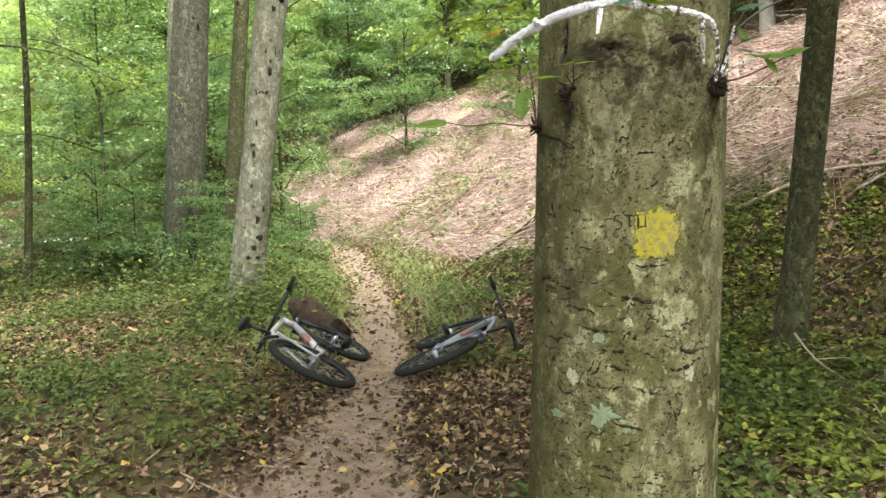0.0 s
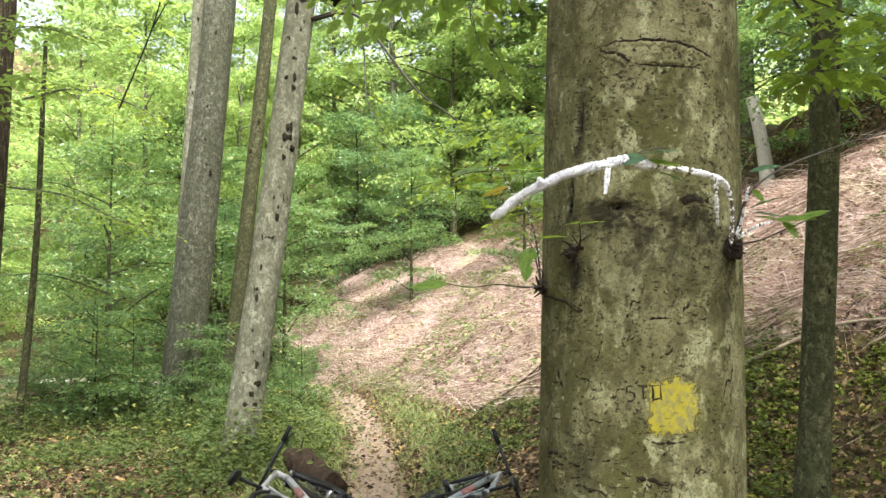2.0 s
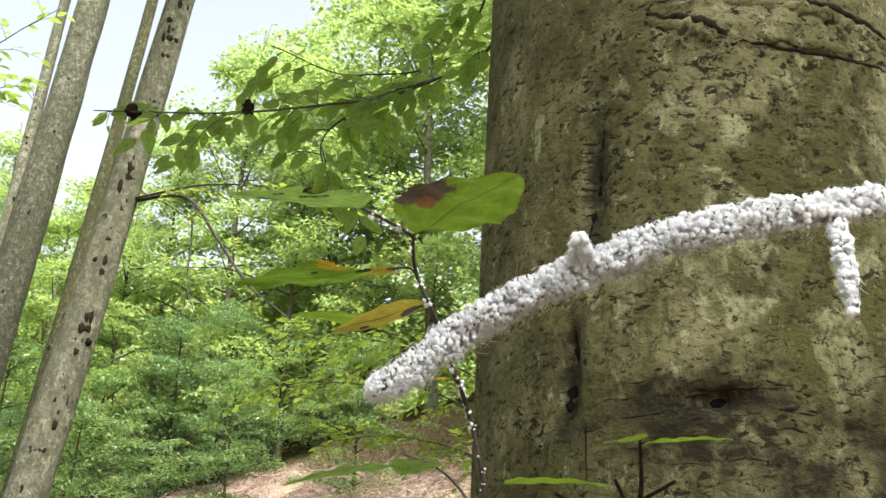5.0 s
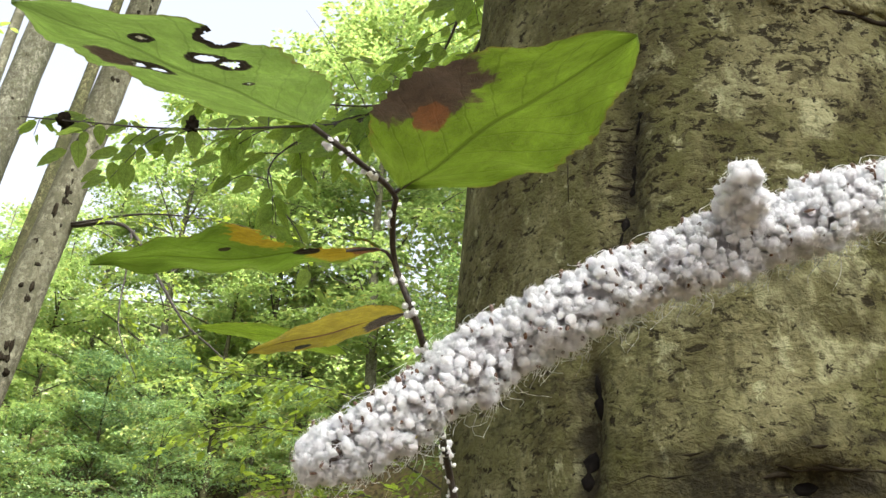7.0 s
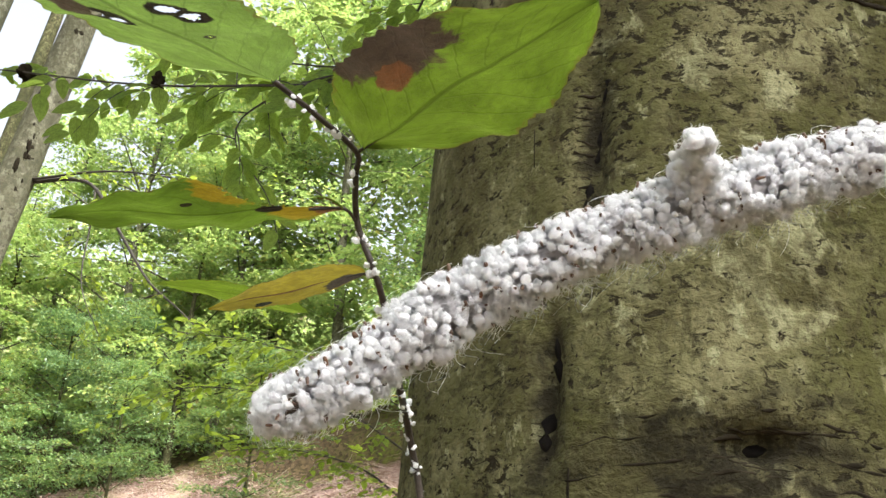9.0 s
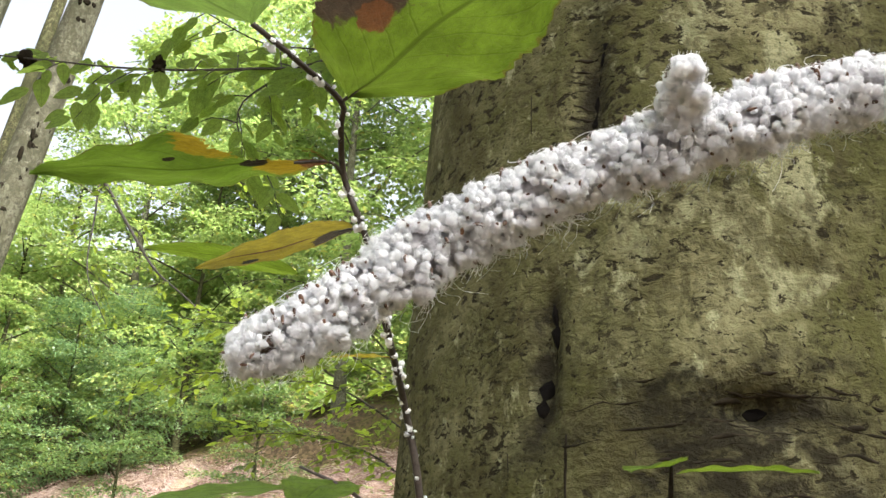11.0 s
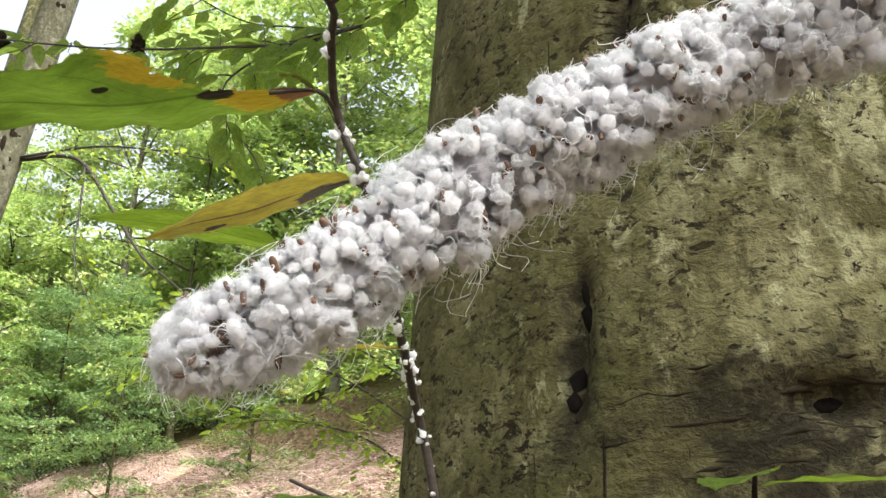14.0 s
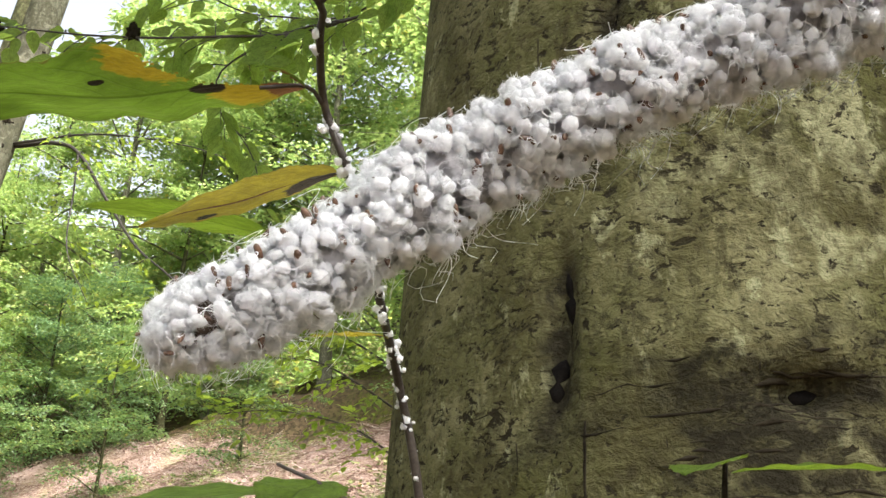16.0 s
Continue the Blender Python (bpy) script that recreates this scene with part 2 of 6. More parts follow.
GRASS = foliage_material("grass_blades", ((0.0, (0.09, 0.14, 0.03)), (0.7, (0.17, 0.21, 0.06)), (1.0, (0.33, 0.29, 0.12))), 0.3, 0.6, (0.12, 0.15, 0.05), (0.25, 0.30, 0.08))
LITTER = foliage_material("dead_leaves", ((0.0, (0.020, 0.013, 0.008)), (0.4, (0.075, 0.048, 0.028)), (0.75, (0.19, 0.125, 0.068)), (0.96, (0.32, 0.225, 0.13)), (1.0, (0.42, 0.30, 0.05))), 0.12, 0.8, None, None)
PALE_LITTER = foliage_material("pale_dead_leaves", ((0.0, (0.095, 0.052, 0.040)), (0.4, (0.19, 0.122, 0.100)), (0.8, (0.31, 0.222, 0.186)), (1.0, (0.52, 0.43, 0.35))), 0.12, 0.85, None, None)
BRUSH = foliage_material("dry_brush", ((0.0, (0.10, 0.055, 0.04)), (0.5, (0.28, 0.18, 0.14)), (0.9, (0.48, 0.38, 0.31)), (1.0, (0.66, 0.58, 0.50))), 0.05, 0.9, None, None)


def ground_material():
    n = Nodes("forest_floor")
    where = n.coords()
    big, mid, fine = n.noise(where, 0.9, 4), n.noise(where, 7, 5), n.noise(where, 45, 6, 0.65)
    soil = n.mix(n.ramp(fine, (0.3, 0.0), (0.7, 1.0)), (0.010, 0.008, 0.005), (0.055, 0.040, 0.024))
    leafy = n.mix(n.ramp(n.cells(where, 14, "Color"), (0.2, 0.0), (0.8, 1.0)), soil, (0.15, 0.105, 0.058))
    floor = n.mix(0.6, soil, leafy)
    green = n.math("MULTIPLY", n.ramp(mid, (0.42, 0.0), (0.62, 1.0)), n.attr("moss"))
    floor = n.mix(green, floor, n.mix(fine, (0.055, 0.07, 0.012), (0.15, 0.165, 0.026)))
    trail = n.mix(n.ramp(fine, (0.25, 0.0), (0.75, 1.0)), (0.175, 0.126, 0.094), (0.315, 0.236, 0.178))
    trail = n.mix(n.ramp(mid, (0.35, 0.5), (0.6, 0.0)), trail, (0.13, 0.092, 0.057))
    edge = n.math("ADD", n.attr("path"), n.math("MULTIPLY", n.math("SUBTRACT", mid, 0.5), 0.7))
    floor = n.mix(n.ramp(edge, (0.38, 0.0), (0.58, 1.0)), floor, trail)
    dry = n.mix(n.ramp(mid, (0.3, 0.0), (0.7, 1.0)), (0.15, 0.093, 0.074), (0.28, 0.198, 0.168))
    dry = n.mix(n.ramp(n.noise(n.coords((1, 1, 0.3)), 26, 5, 0.7), (0.4, 0.0), (0.65, 0.7)), dry, (0.45, 0.352, 0.308))
    dry = n.mix(n.ramp(big, (0.48, 0.0), (0.7, 0.7)), dry, (0.26, 0.25, 0.10))
    edge = n.math("ADD", n.attr("bank"), n.math("MULTIPLY", n.math("SUBTRACT", mid, 0.5), 0.5))
    floor = n.mix(n.ramp(edge, (0.35, 0.0), (0.65, 1.0)), floor, dry)
    floor = n.mix(n.math("MULTIPLY", n.attr("gravel"), n.ramp(fine, (0.3, 0.6), (0.6, 1.0))), floor, (0.42, 0.37, 0.32))
    n.bump(n.math("ADD", fine, n.math("MULTIPLY", mid, 2.0)), 0.8, 0.02)
    return n.done(floor, 0.95)


GROUND = ground_material()


# ---- mesh tools ----
def quick_mesh(name, verts, faces, mat, smooth=True):
    """A mesh object from arrays of corners and of equal-sided faces."""
    verts, faces = np.asarray(verts, dtype=np.float32), np.asarray(faces, dtype=np.int32)
    me = bpy.data.meshes.new(name)
    k = faces.shape[1]
    me.vertices.add(len(verts))
    me.vertices.foreach_set("co", verts.ravel())
    me.loops.add(faces.size)
    me.loops.foreach_set("vertex_index", faces.ravel())
    me.polygons.add(len(faces))
    me.polygons.foreach_set("loop_start", np.arange(0, faces.size, k, dtype=np.int32))
    me.polygons.foreach_set("loop_total", np.full(len(faces), k, dtype=np.int32))
    me.polygons.foreach_set("use_smooth", np.full(len(faces), smooth, dtype=bool))
    me.update(calc_edges=True)
    me.validate()
    me.materials.append(mat)
    return new(name, me)


def under(ob, parent, label=""):
    ob.parent = parent
    if label:
        ob["label"] = label
    return ob


def part(name, bm, material, parent=None, label="", smooth=True):
    me = bpy.data.meshes.new(name)
    for f in bm.faces:
        f.smooth = smooth
    bm.to_mesh(me)
    bm.free()
    me.materials.append(material)
    ob = new(name, me)
    return under(ob, parent, label) if parent else ob


def smooth_line(points, step):
    """Points along a Catmull-Rom line through the given ones, about a step apart."""
    p = [np.array(q, dtype=float) for q in points]
    p = [2 * p[0] - p[1]] + p + [2 * p[-1] - p[-2]]
    out = []
    for i in range(1, len(p) - 2):
        a, b, c, d = p[i - 1], p[i], p[i + 1], p[i + 2]
        n = max(2, int(np.linalg.norm(c - b) / step))
        for k in range(n):
            t = k / n
            out.append(0.5 * (2 * b + (c - a) * t + (2 * a - 5 * b + 4 * c - d) * t * t + (3 * b - a - 3 * c + d) * t ** 3))
    out.append(p[-2])
    return np.array(out)


def frames_along(line):
    """Tangent and two cross directions for each point of a line."""
    tan = np.gradient(line, axis=0)
    tan /= np.linalg.norm(tan, axis=1)[:, None] + 1e-12
    side = np.cross(tan[0], (0.31, 0.83, 0.46))
    side /= np.linalg.norm(side)
    u = []
    for t in tan:
        side = side - t * (side @ t)
        side /= np.linalg.norm(side)
        u.append(side)
    u = np.array(u)
    return tan, u, np.cross(tan, u)


def tube_arrays(line, radii, sides=8, closed=True):
    line = np.asarray(line, dtype=float)
    radii = np.broadcast_to(radii, (len(line),))
    _, u, v = frames_along(line)
    a = np.linspace(0, 2 * math.pi, sides, endpoint=False)
    ring = np.cos(a)[None, :, None] * u[:, None] + np.sin(a)[None, :, None] * v[:, None]
    verts = (line[:, None] + ring * radii[:, None, None]).reshape(-1, 3)
    i, j = np.meshgrid(np.arange(len(line) - 1), np.arange(sides), indexing="ij")
    k = (j + 1) % sides
    faces = np.stack([i * sides + j, i * sides + k, (i + 1) * sides + k, (i + 1) * sides + j], -1).reshape(-1, 4)
    if closed:
        n = len(verts)
        verts = np.vstack([verts, line[:1], line[-1:]])
        e = (len(line) - 1) * sides
        caps = [(n, (q + 1) % sides, q, q) for q in range(sides)] + [(n + 1, e + q, e + (q + 1) % sides, e + (q + 1) % sides) for q in range(sides)]
        caps = [(c[0], c[1], c[2]) for c in caps]
        return verts, faces, caps
    return verts, faces, []


def tube(name, line, radii, mat, parent=None, sides=8, label="", wobble=0.0):
    verts, faces, caps = tube_arrays(line, radii, sides)
    if wobble:
        verts = verts + wobble * np.array([noise.noise_vector(Vector(q) / (wobble * 6)) for q in verts])
    me = bpy.data.meshes.new(name)
    me.from_pydata([tuple(q) for q in verts], [], [tuple(int(i) for i in f) for f in faces] + [tuple(int(i) for i in c) for c in caps])
    for f in me.polygons:
        f.use_smooth = True
    me.materials.append(mat)
    ob = new(name, me)
    return under(ob, parent, label) if parent else ob


class Heap:
    """Gathers many small pieces of quads into one mesh."""

    def __init__(self):
        self.v, self.f, self.n = [], [], 0

    def add(self, verts, faces):
        self.v.append(np.asarray(verts)), self.f.append(np.asarray(faces) + self.n)
        self.n += len(verts)

    def rod(self, line, radii, sides=4):
        verts, faces, _ = tube_arrays(line, radii, sides, False)
        self.add(verts, faces)

    def make(self, name, mat, parent=None, label=""):
        ob = quick_mesh(name, np.vstack(self.v), np.vstack(self.f), mat)
        return under(ob, parent, label) if parent else ob


def unit(a):
    return a / (np.linalg.norm(a, axis=-1, keepdims=True) + 1e-9)


def leaf_quads(base, along, up, length, width, fold=0.25, curl=0.0, far=False):
    """Arrays for many folded leaf blades from their foot, direction, upper side and size: two quads each, or one for far ones."""
    along = unit(along)
    side = unit(np.cross(along, up))
    up = np.cross(side, along)
    L, W = length[:, None], width[:, None]
    foot, tip = base, base + along * L - up * (curl * L)
    rib = base + along * L * 0.5
    left = base + along * L * 0.45 + side * W * 0.5 + up * (fold * W)
    right = base + along * L * 0.45 - side * W * 0.5 + up * (fold * W)
    if far:
        return np.stack([foot, right, tip, left], 1).reshape(-1, 3), np.arange(4 * len(base)).reshape(-1, 4)
    verts = np.stack([foot, right, tip, rib, left], 1).reshape(-1, 3)
    k = np.arange(len(base))[:, None] * 5
    faces = np.concatenate([k + np.array([[0, 1, 2, 3]]), k + np.array([[0, 3, 2, 4]])], 0)
    return verts, faces


rng = np.random.default_rng(7)


# ---- the lie of the land ----
def path_x(y):
    return np.interp(y, [-20, 0, 4, 6.4, 9, 12.7, 16, 19, 22, 25, 40], [0.6, -0.35, -0.78, -0.86, -1.25, -1.98, -2.95, -4.6, -8.5, -14, -40])


def path_half(y):
    return np.interp(y, [0, 4, 6.3, 12.7, 24], [0.45, 0.42, 0.22, 0.27, 0.35])


FOOT = np.array([(9.0, -30), (4.6, 0), (3.5, 4), (2.7, 6.5), (1.0, 9), (-0.35, 11.3), (-1.5, 14), (-3.6, 17.5), (-6.5, 20.5), (-10, 24.5), (-18, 29), (-40, 36), (-300, 60)], dtype=float)


def up_slope(x, y):
    """Distance from the hill's foot, which runs along the path and then across behind it; plus on the hill."""
    best = np.full(np.shape(x), 1e9)
    sign = np.ones(np.shape(x))
    for (ax, ay), (bx, by) in zip(FOOT[:-1], FOOT[1:]):
        dx, dy = bx - ax, by - ay
        t = np.clip(((x - ax) * dx + (y - ay) * dy) / (dx * dx + dy * dy), 0, 1)
        ox, oy = x - ax - t * dx, y - ay - t * dy
        d = np.hypot(ox, oy)
        s = np.where(dx * oy - dy * ox < 0, 1.0, -1.0)
        sign = np.where(d < best, s, sign)
        best = np.minimum(d, best)
    return best * sign


def hump(x, y):
    return 0.035 * np.sin(1.7 * x + 0.6 * y) * np.sin(0.9 * y - 0.5 * x) + 0.02 * np.sin(4.1 * x - 1.3) * np.sin(3.7 * y + 0.4)


def land(x, y):
    x, y = np.asarray(x, dtype=float), np.asarray(y, dtype=float)
    d = up_slope(x, y)
    up = 0.45 * np.log1p(np.exp(np.clip(d / 0.45, -30, 30)))
    hill = np.interp(y, [8, 16, 22], [0.74, 0.62, 0.52]) * up
    hill = 17 * np.tanh(hill / 17)
    rough = np.clip(d, 0, 2) * (0.10 * np.sin(1.3 * y + 0.7 * x) + 0.06 * np.sin(2.9 * y - 1.9 * x))
    near_path = np.exp(-((x - path_x(y)) / 0.6) ** 2)
    t = np.clip((y - 34) / 60, 0, 1)
    far = 22 * t * t * (3 - 2 * t)
    s = np.clip((-x - 22) / 50, 0, 1)
    left = 7 * s * s * (3 - 2 * s)
    top = np.interp(y, [0, 8, 14, 20, 35], [4.5, 6.0, 7.0, 8.0, 8.5])
    k = np.clip((d - top + 0.1) / 0.7, 0, 1)
    scarp = 0.75 * k * k * (3 - 2 * k) * np.clip((y - 11) / 3, 0, 1) * np.clip((30 - y) / 5, 0, 1)
    return hill + scarp + rough + hump(x, y) * (1 - 0.7 * near_path) - 0.035 * near_path + far + left


def bank_share(x, y):
    """1 on the bare, brushy band of the hillside, 0 off it."""
    d = up_slope(x, y)
    top = np.interp(y, [0, 8, 14, 20, 35], [4.5, 6.0, 7.0, 8.0, 8.5])
    start = np.interp(y, [0, 6, 9, 12, 40], [3.6, 3.2, 1.4, 0.2, 0.1])
    return np.clip((d - start) / 0.6, 0, 1) * np.clip((top - d) / 1.0, 0, 1) * np.clip((x + 7.5) / 1.5, 0, 1)


def build_ground():
    nx, ny, k = 300, 320, 6.2
    u, v = np.linspace(-1, 1, nx), np.linspace(-1, 1, ny)
    x = -0.5 + 260 * np.sinh(k * u) / math.sinh(k)
    y = 7.0 + 300 * np.sinh(k * v) / math.sinh(k)
    X, Y = np.meshgrid(x, y, indexing="ij")
    Z = land(X, Y)
    verts = np.stack([X, Y, Z], -1).reshape(-1, 3)
    i, j = np.meshgrid(np.arange(nx - 1), np.arange(ny - 1), indexing="ij")
    a = i * ny + j
    ob = quick_mesh("ground", verts, np.stack([a, a + ny, a + ny + 1, a + 1], -1).reshape(-1, 4), GROUND)
    on_path = np.clip(1.25 - np.abs(X - path_x(Y)) / (path_half(Y) * 1.6), 0, 1)
    moss = np.clip(0.35 * np.clip((Y + 1) / 3, 0.2, 1) + 0.5 * np.clip((X - 2.5) / 1.5, 0, 1) * np.clip((12 - Y) / 3, 0, 1) + 0.6 * np.sin(0.8 * X + 0.5 * Y) * np.sin(0.7 * Y - 0.4 * X + 1) + 0.8 * np.clip((path_x(Y) - 0.5 - X) / 0.6, 0, 1) * np.clip((8 - Y) / 2, 0, 1) * np.clip((Y - 1) / 2, 0, 1) * (0.4 + 0.6 * np.sin(2.3 * X + 1.1 * Y)), 0, 1)
    gravel = np.exp(-((Y - 23 + 0.2 * (X + 12)) / 1.2) ** 2) * np.clip((-8.5 - X) / 1.5, 0, 1)
    for key, val in (("path", on_path), ("moss", moss), ("bank", bank_share(X, Y)), ("gravel", gravel)):
        ob.data.attributes.new(key, "FLOAT", "POINT").data.foreach_set("value", val.astype(np.float32).ravel())
    return tagged(ob, "leaf-littered forest floor with a dirt trail and a steep bank", "ground", kind="structure")


build_ground()


def on_land(x, y, lift=0.0):
    return np.stack([x, y, land(x, y) + lift], -1)


# ---- trees of the wood ----
def spray_leaves(centre, reach, count, size, tilt, flat=0.12):
    """Leaves of one nearly level spray of twigs: feet, directions and upper sides."""
    a, r = rng.uniform(0, 2 * math.pi, count), reach * np.sqrt(rng.uniform(0.01, 1, count))
    off = np.stack([r * np.cos(a), r * np.sin(a) * 0.75, rng.normal(0, flat * reach, count)], -1)
    off[:, 2] += tilt[0] * off[:, 0] + tilt[1] * off[:, 1] - 0.22 * r * r / reach
    way = np.stack([np.cos(a + rng.normal(0, 0.9, count)), np.sin(a + rng.normal(0, 0.9, count)), rng.normal(-0.25, 0.3, count)], -1)
    up = np.stack([rng.normal(0, 0.35, count), rng.normal(0, 0.35, count), np.ones(count)], -1)
    return centre + off, way, up, size * rng.uniform(0.7, 1.25, count)


def forest_tree(name, height, girth, crown_from, spread, sprays, leaves, leaf_size, bark, green, label, lean=(0.0, 0.0), reach=0.9):
    """A tree of the wood at the origin: tapered trunk, rising limbs, and a rounded crown of many leaves in loose, layered sprays."""
    tree = new(name)
    top = np.array([lean[0] * height, lean[1] * height, height])
    mid = top * 0.5 + np.array([rng.normal(0, 0.02) * height, rng.normal(0, 0.02) * height, 0])
    line = smooth_line([(0, 0, -0.3), mid * 0.3, mid, top], 0.4)
    h = np.clip(line[:, 2] / height, 0, 1)
    wood = Heap()
    wood.rod(line, girth * (1 - 0.88 * h) + 0.35 * girth * np.exp(-np.clip(line[:, 2], 0, 9) / 0.25), 12)
    feet, ways, ups, sizes = [], [], [], []
    twigs, limbs = Heap(), max(8, sprays // 5)
    for i in range(limbs):
        t = crown_from + (1 - crown_from) * (i + rng.uniform(0, 1)) / limbs
        at = line[int(max(0.0, t - 0.06) * (len(line) - 1))]
        a = 2.4 * i + rng.uniform(-0.5, 0.5)
        e = (t - crown_from) / (1 - crown_from)
        r = spread * (0.45 + 0.75 * math.sin(math.pi * min(1.0, 0.18 + 0.82 * e))) * rng.uniform(0.6, 1.1)
        rise = rng.uniform(0.05, 0.45)
        end = at + np.array([r * math.cos(a), r * math.sin(a), rise * r])
        limb = smooth_line([at, at + (end - at) * 0.5 + (0, 0, 0.10 * r), end], 0.35)
        twigs.rod(limb, np.linspace(0.010 + 0.007 * r, 0.004, len(limb)), 4)
        for _ in range(5):
            k = limb[int(rng.uniform(0.25, 1.0) * (len(limb) - 1))]
            c = k + np.array([rng.normal(0, 0.28 * reach), rng.normal(0, 0.28 * reach), rng.normal(0.0, 0.16)])
            f, w, u, s = spray_leaves(c, reach * rng.uniform(0.45, 1.0), leaves, leaf_size, (rng.normal(0, 0.2), rng.normal(0, 0.2)), 0.10)
            feet.append(f), ways.append(w), ups.append(u), sizes.append(s)
    wood.make("trunk", bark, tree)
    twigs.make("limb_work", bark, tree)["kind"] = "stuff"
    size = np.concatenate(sizes)
    v, f = leaf_quads(np.vstack(feet), np.vstack(ways), np.vstack(ups), size, size * 0.62, far=True)
    under(quick_mesh("crown", v, f, green, False), tree)["kind"] = "stuff"
    return tagged(tree, label, "tree")


def plant_copies(tree, places):
    """Stands the first tree and its copies at places (x, y, turn, scale)."""
    for n, (x, y, turn, size) in enumerate(places):
        m = pose(x, y, float(land(x, y)) - 0.02, 0, 0, turn) @ Matrix.Scale(size, 4)
        if n == 0:
            tree.matrix_basis = m
        else:
            c = copy_thing(tree, pose(x, y, float(land(x, y)) - 0.02, 0, 0, turn))
            c.scale = (size, size, size)


# large trunks whose crowns are above the view
def tall_trunk(name, foot, top, r_foot, r_top, bark, label, flare=0.5, marks=0, sides=28):
    tree = new(name)
    foot, top = np.array(foot, dtype=float), np.array(top, dtype=float)
    n = 110
    t = np.linspace(0, 1, n)[:, None]
    bend = np.sin(t * math.pi * 1.3) * np.array([[0.05, 0.03, 0]])
    line = foot + (top - foot) * t + bend
    h = line[:, 2] - foot[2]
    rad = r_foot + (r_top - r_foot) * t[:, 0] + r_foot * flare * np.exp(-np.clip(h, 0, 9) / 0.28)
    v, f, _ = tube_arrays(line, rad, sides, False)
    v += 0.06 * r_foot * np.array([noise.noise_vector(Vector((q[0] * 2.2 / r_foot * 0.3, q[1] * 2.2 / r_foot * 0.3, q[2] * 0.9))) for q in v])
    under(quick_mesh("trunk", v, f, bark), tree)
    for _ in range(marks):
        k = int(rng.uniform(0.02, 0.75) * n)
        a = rng.normal(-math.pi / 2 + 0.45, 0.30)
        p = line[k] + rad[k] * np.array([math.cos(a), math.sin(a), 0])
        s = rng.uniform(0.007, 0.034)
        bm = bmesh.new()
        bmesh.ops.create_icosphere(bm, subdivisions=2, radius=1.0)
        for q in bm.verts:
            q.co *= 1 + 0.7 * noise.noise(q.co * 1.7 + Vector((k, a, 0)))
        bmesh.ops.transform(bm, matrix=Matrix.Translation(p) @ Matrix.Rotation(a, 4, "Z") @ Matrix.Diagonal((s * 0.10, s * rng.uniform(0.4, 1.3), s * rng.uniform(0.7, 2.6), 1)), verts=bm.verts)
        part("bark_scar", bm, SCAR, tree)
    return tagged(tree, label, "tree"), line


def shade_canopy(tree, centre, size, sprays, leaves, leaf_size=0.13, green=None):
    """An unseen crown added above the view on a tall tree, to shade the floor below."""
    feet, ways, ups, sizes = [], [], [], []
    wood = Heap()
    hub = np.array(centre, dtype=float) - (0, 0, size[2] * 0.9)
    for _ in range(sprays):
        o = rng.normal(0, 0.45, 3)
        end = np.array(centre) + o * size
        wood.rod(smooth_line([hub, (hub + end) / 2 + (0, 0, 0.4), end], 0.8), 0.025, 4)
        f, w, u, s = spray_leaves(end, 1.1, leaves, leaf_size, (rng.normal(0, 0.15), rng.normal(0, 0.15)))
        feet.append(f), ways.append(w), ups.append(u), sizes.append(s)
    wood.make("limb_work", GREY_BARK, tree)["kind"] = "stuff"
    s = np.concatenate(sizes)
    v, f = leaf_quads(np.vstack(feet), np.vstack(ways), np.vstack(ups), s, s * 0.62, far=True)
    under(quick_mesh("crown", v, f, green or GREEN_A, False), tree)["kind"] = "stuff"


tree_a, line_a = tall_trunk("tall_tree", (-3.02, 9.75, -0.15), (-1.55, 9.85, 13), 0.205, 0.13, GREY_BARK, "slender grey beech with dark pocked scars leaning beside the trail", 0.35, 170)
shade_canopy(tree_a, (-1.2, 9.5, 14.2), (4.0, 4.0, 1.8), 36, 130)
# second unseen crown, set sunward to shade the bushes on the left
shade_canopy(tree_a, (-3.6, 7.2, 10.6), (3.4, 2.8, 1.2), 80, 110, 0.15)
tree_b, line_b = tall_trunk("tall_tree", (-5.9, 15.0, -0.15), (-4.7, 15.2, 17), 0.36, 0.22, SHADED_BARK, "thick grey tree trunk rising out of low bushes", 0.3, 30)
shade_canopy(tree_b, (-4.6, 15.2, 18), (4.0, 4.0, 2.0), 18, 110)
tree_c, _ = tall_trunk("tall_tree", (-5.55, 16.6, -0.15), (-4.2, 17.0, 17), 0.17, 0.10, DARK_BARK, "thin dark trunk standing behind thicker grey ones", 0.3, 6, 16)
tree_d, _ = tall_trunk("tall_tree", (-7.0, 17.3, -0.15), (-6.4, 17.4, 15), 0.16, 0.10, GREY_BARK, "thin pale blotched trunk among bushes", 0.3, 20, 16)
tree_r, line_r = tall_trunk("tall_tree", (2.39, 6.76, -0.15), (3.00, 6.9, 8.2), 0.122, 0.10, DARK_BARK, "slim dark greenish tree leaning on the lower slope", 0.5, 10, 20)
# unseen crowns added sunward of the right slope to shade it
shade_canopy(tree_r, (4.2, 5.2, 8.9), (3.4, 3.4, 1.2), 44, 120, 0.15)
shade_canopy(tree_r, (5.7, 1.7, 6.8), (3.6, 3.4, 1.0), 58, 110, 0.16)
tree_l, _ = tall_trunk("tall_tree", (-7.55, 11.4, -0.1), (-7.3, 11.4, 12), 0.33, 0.26, ROUGH_BARK, "large reddish-brown tree with furrowed bark at the wood's edge", 0.35, 0, 32)
shade_canopy(tree_l, (-6.2, 8.6, 12.5), (3.6, 3.6, 1.6), 34, 120)
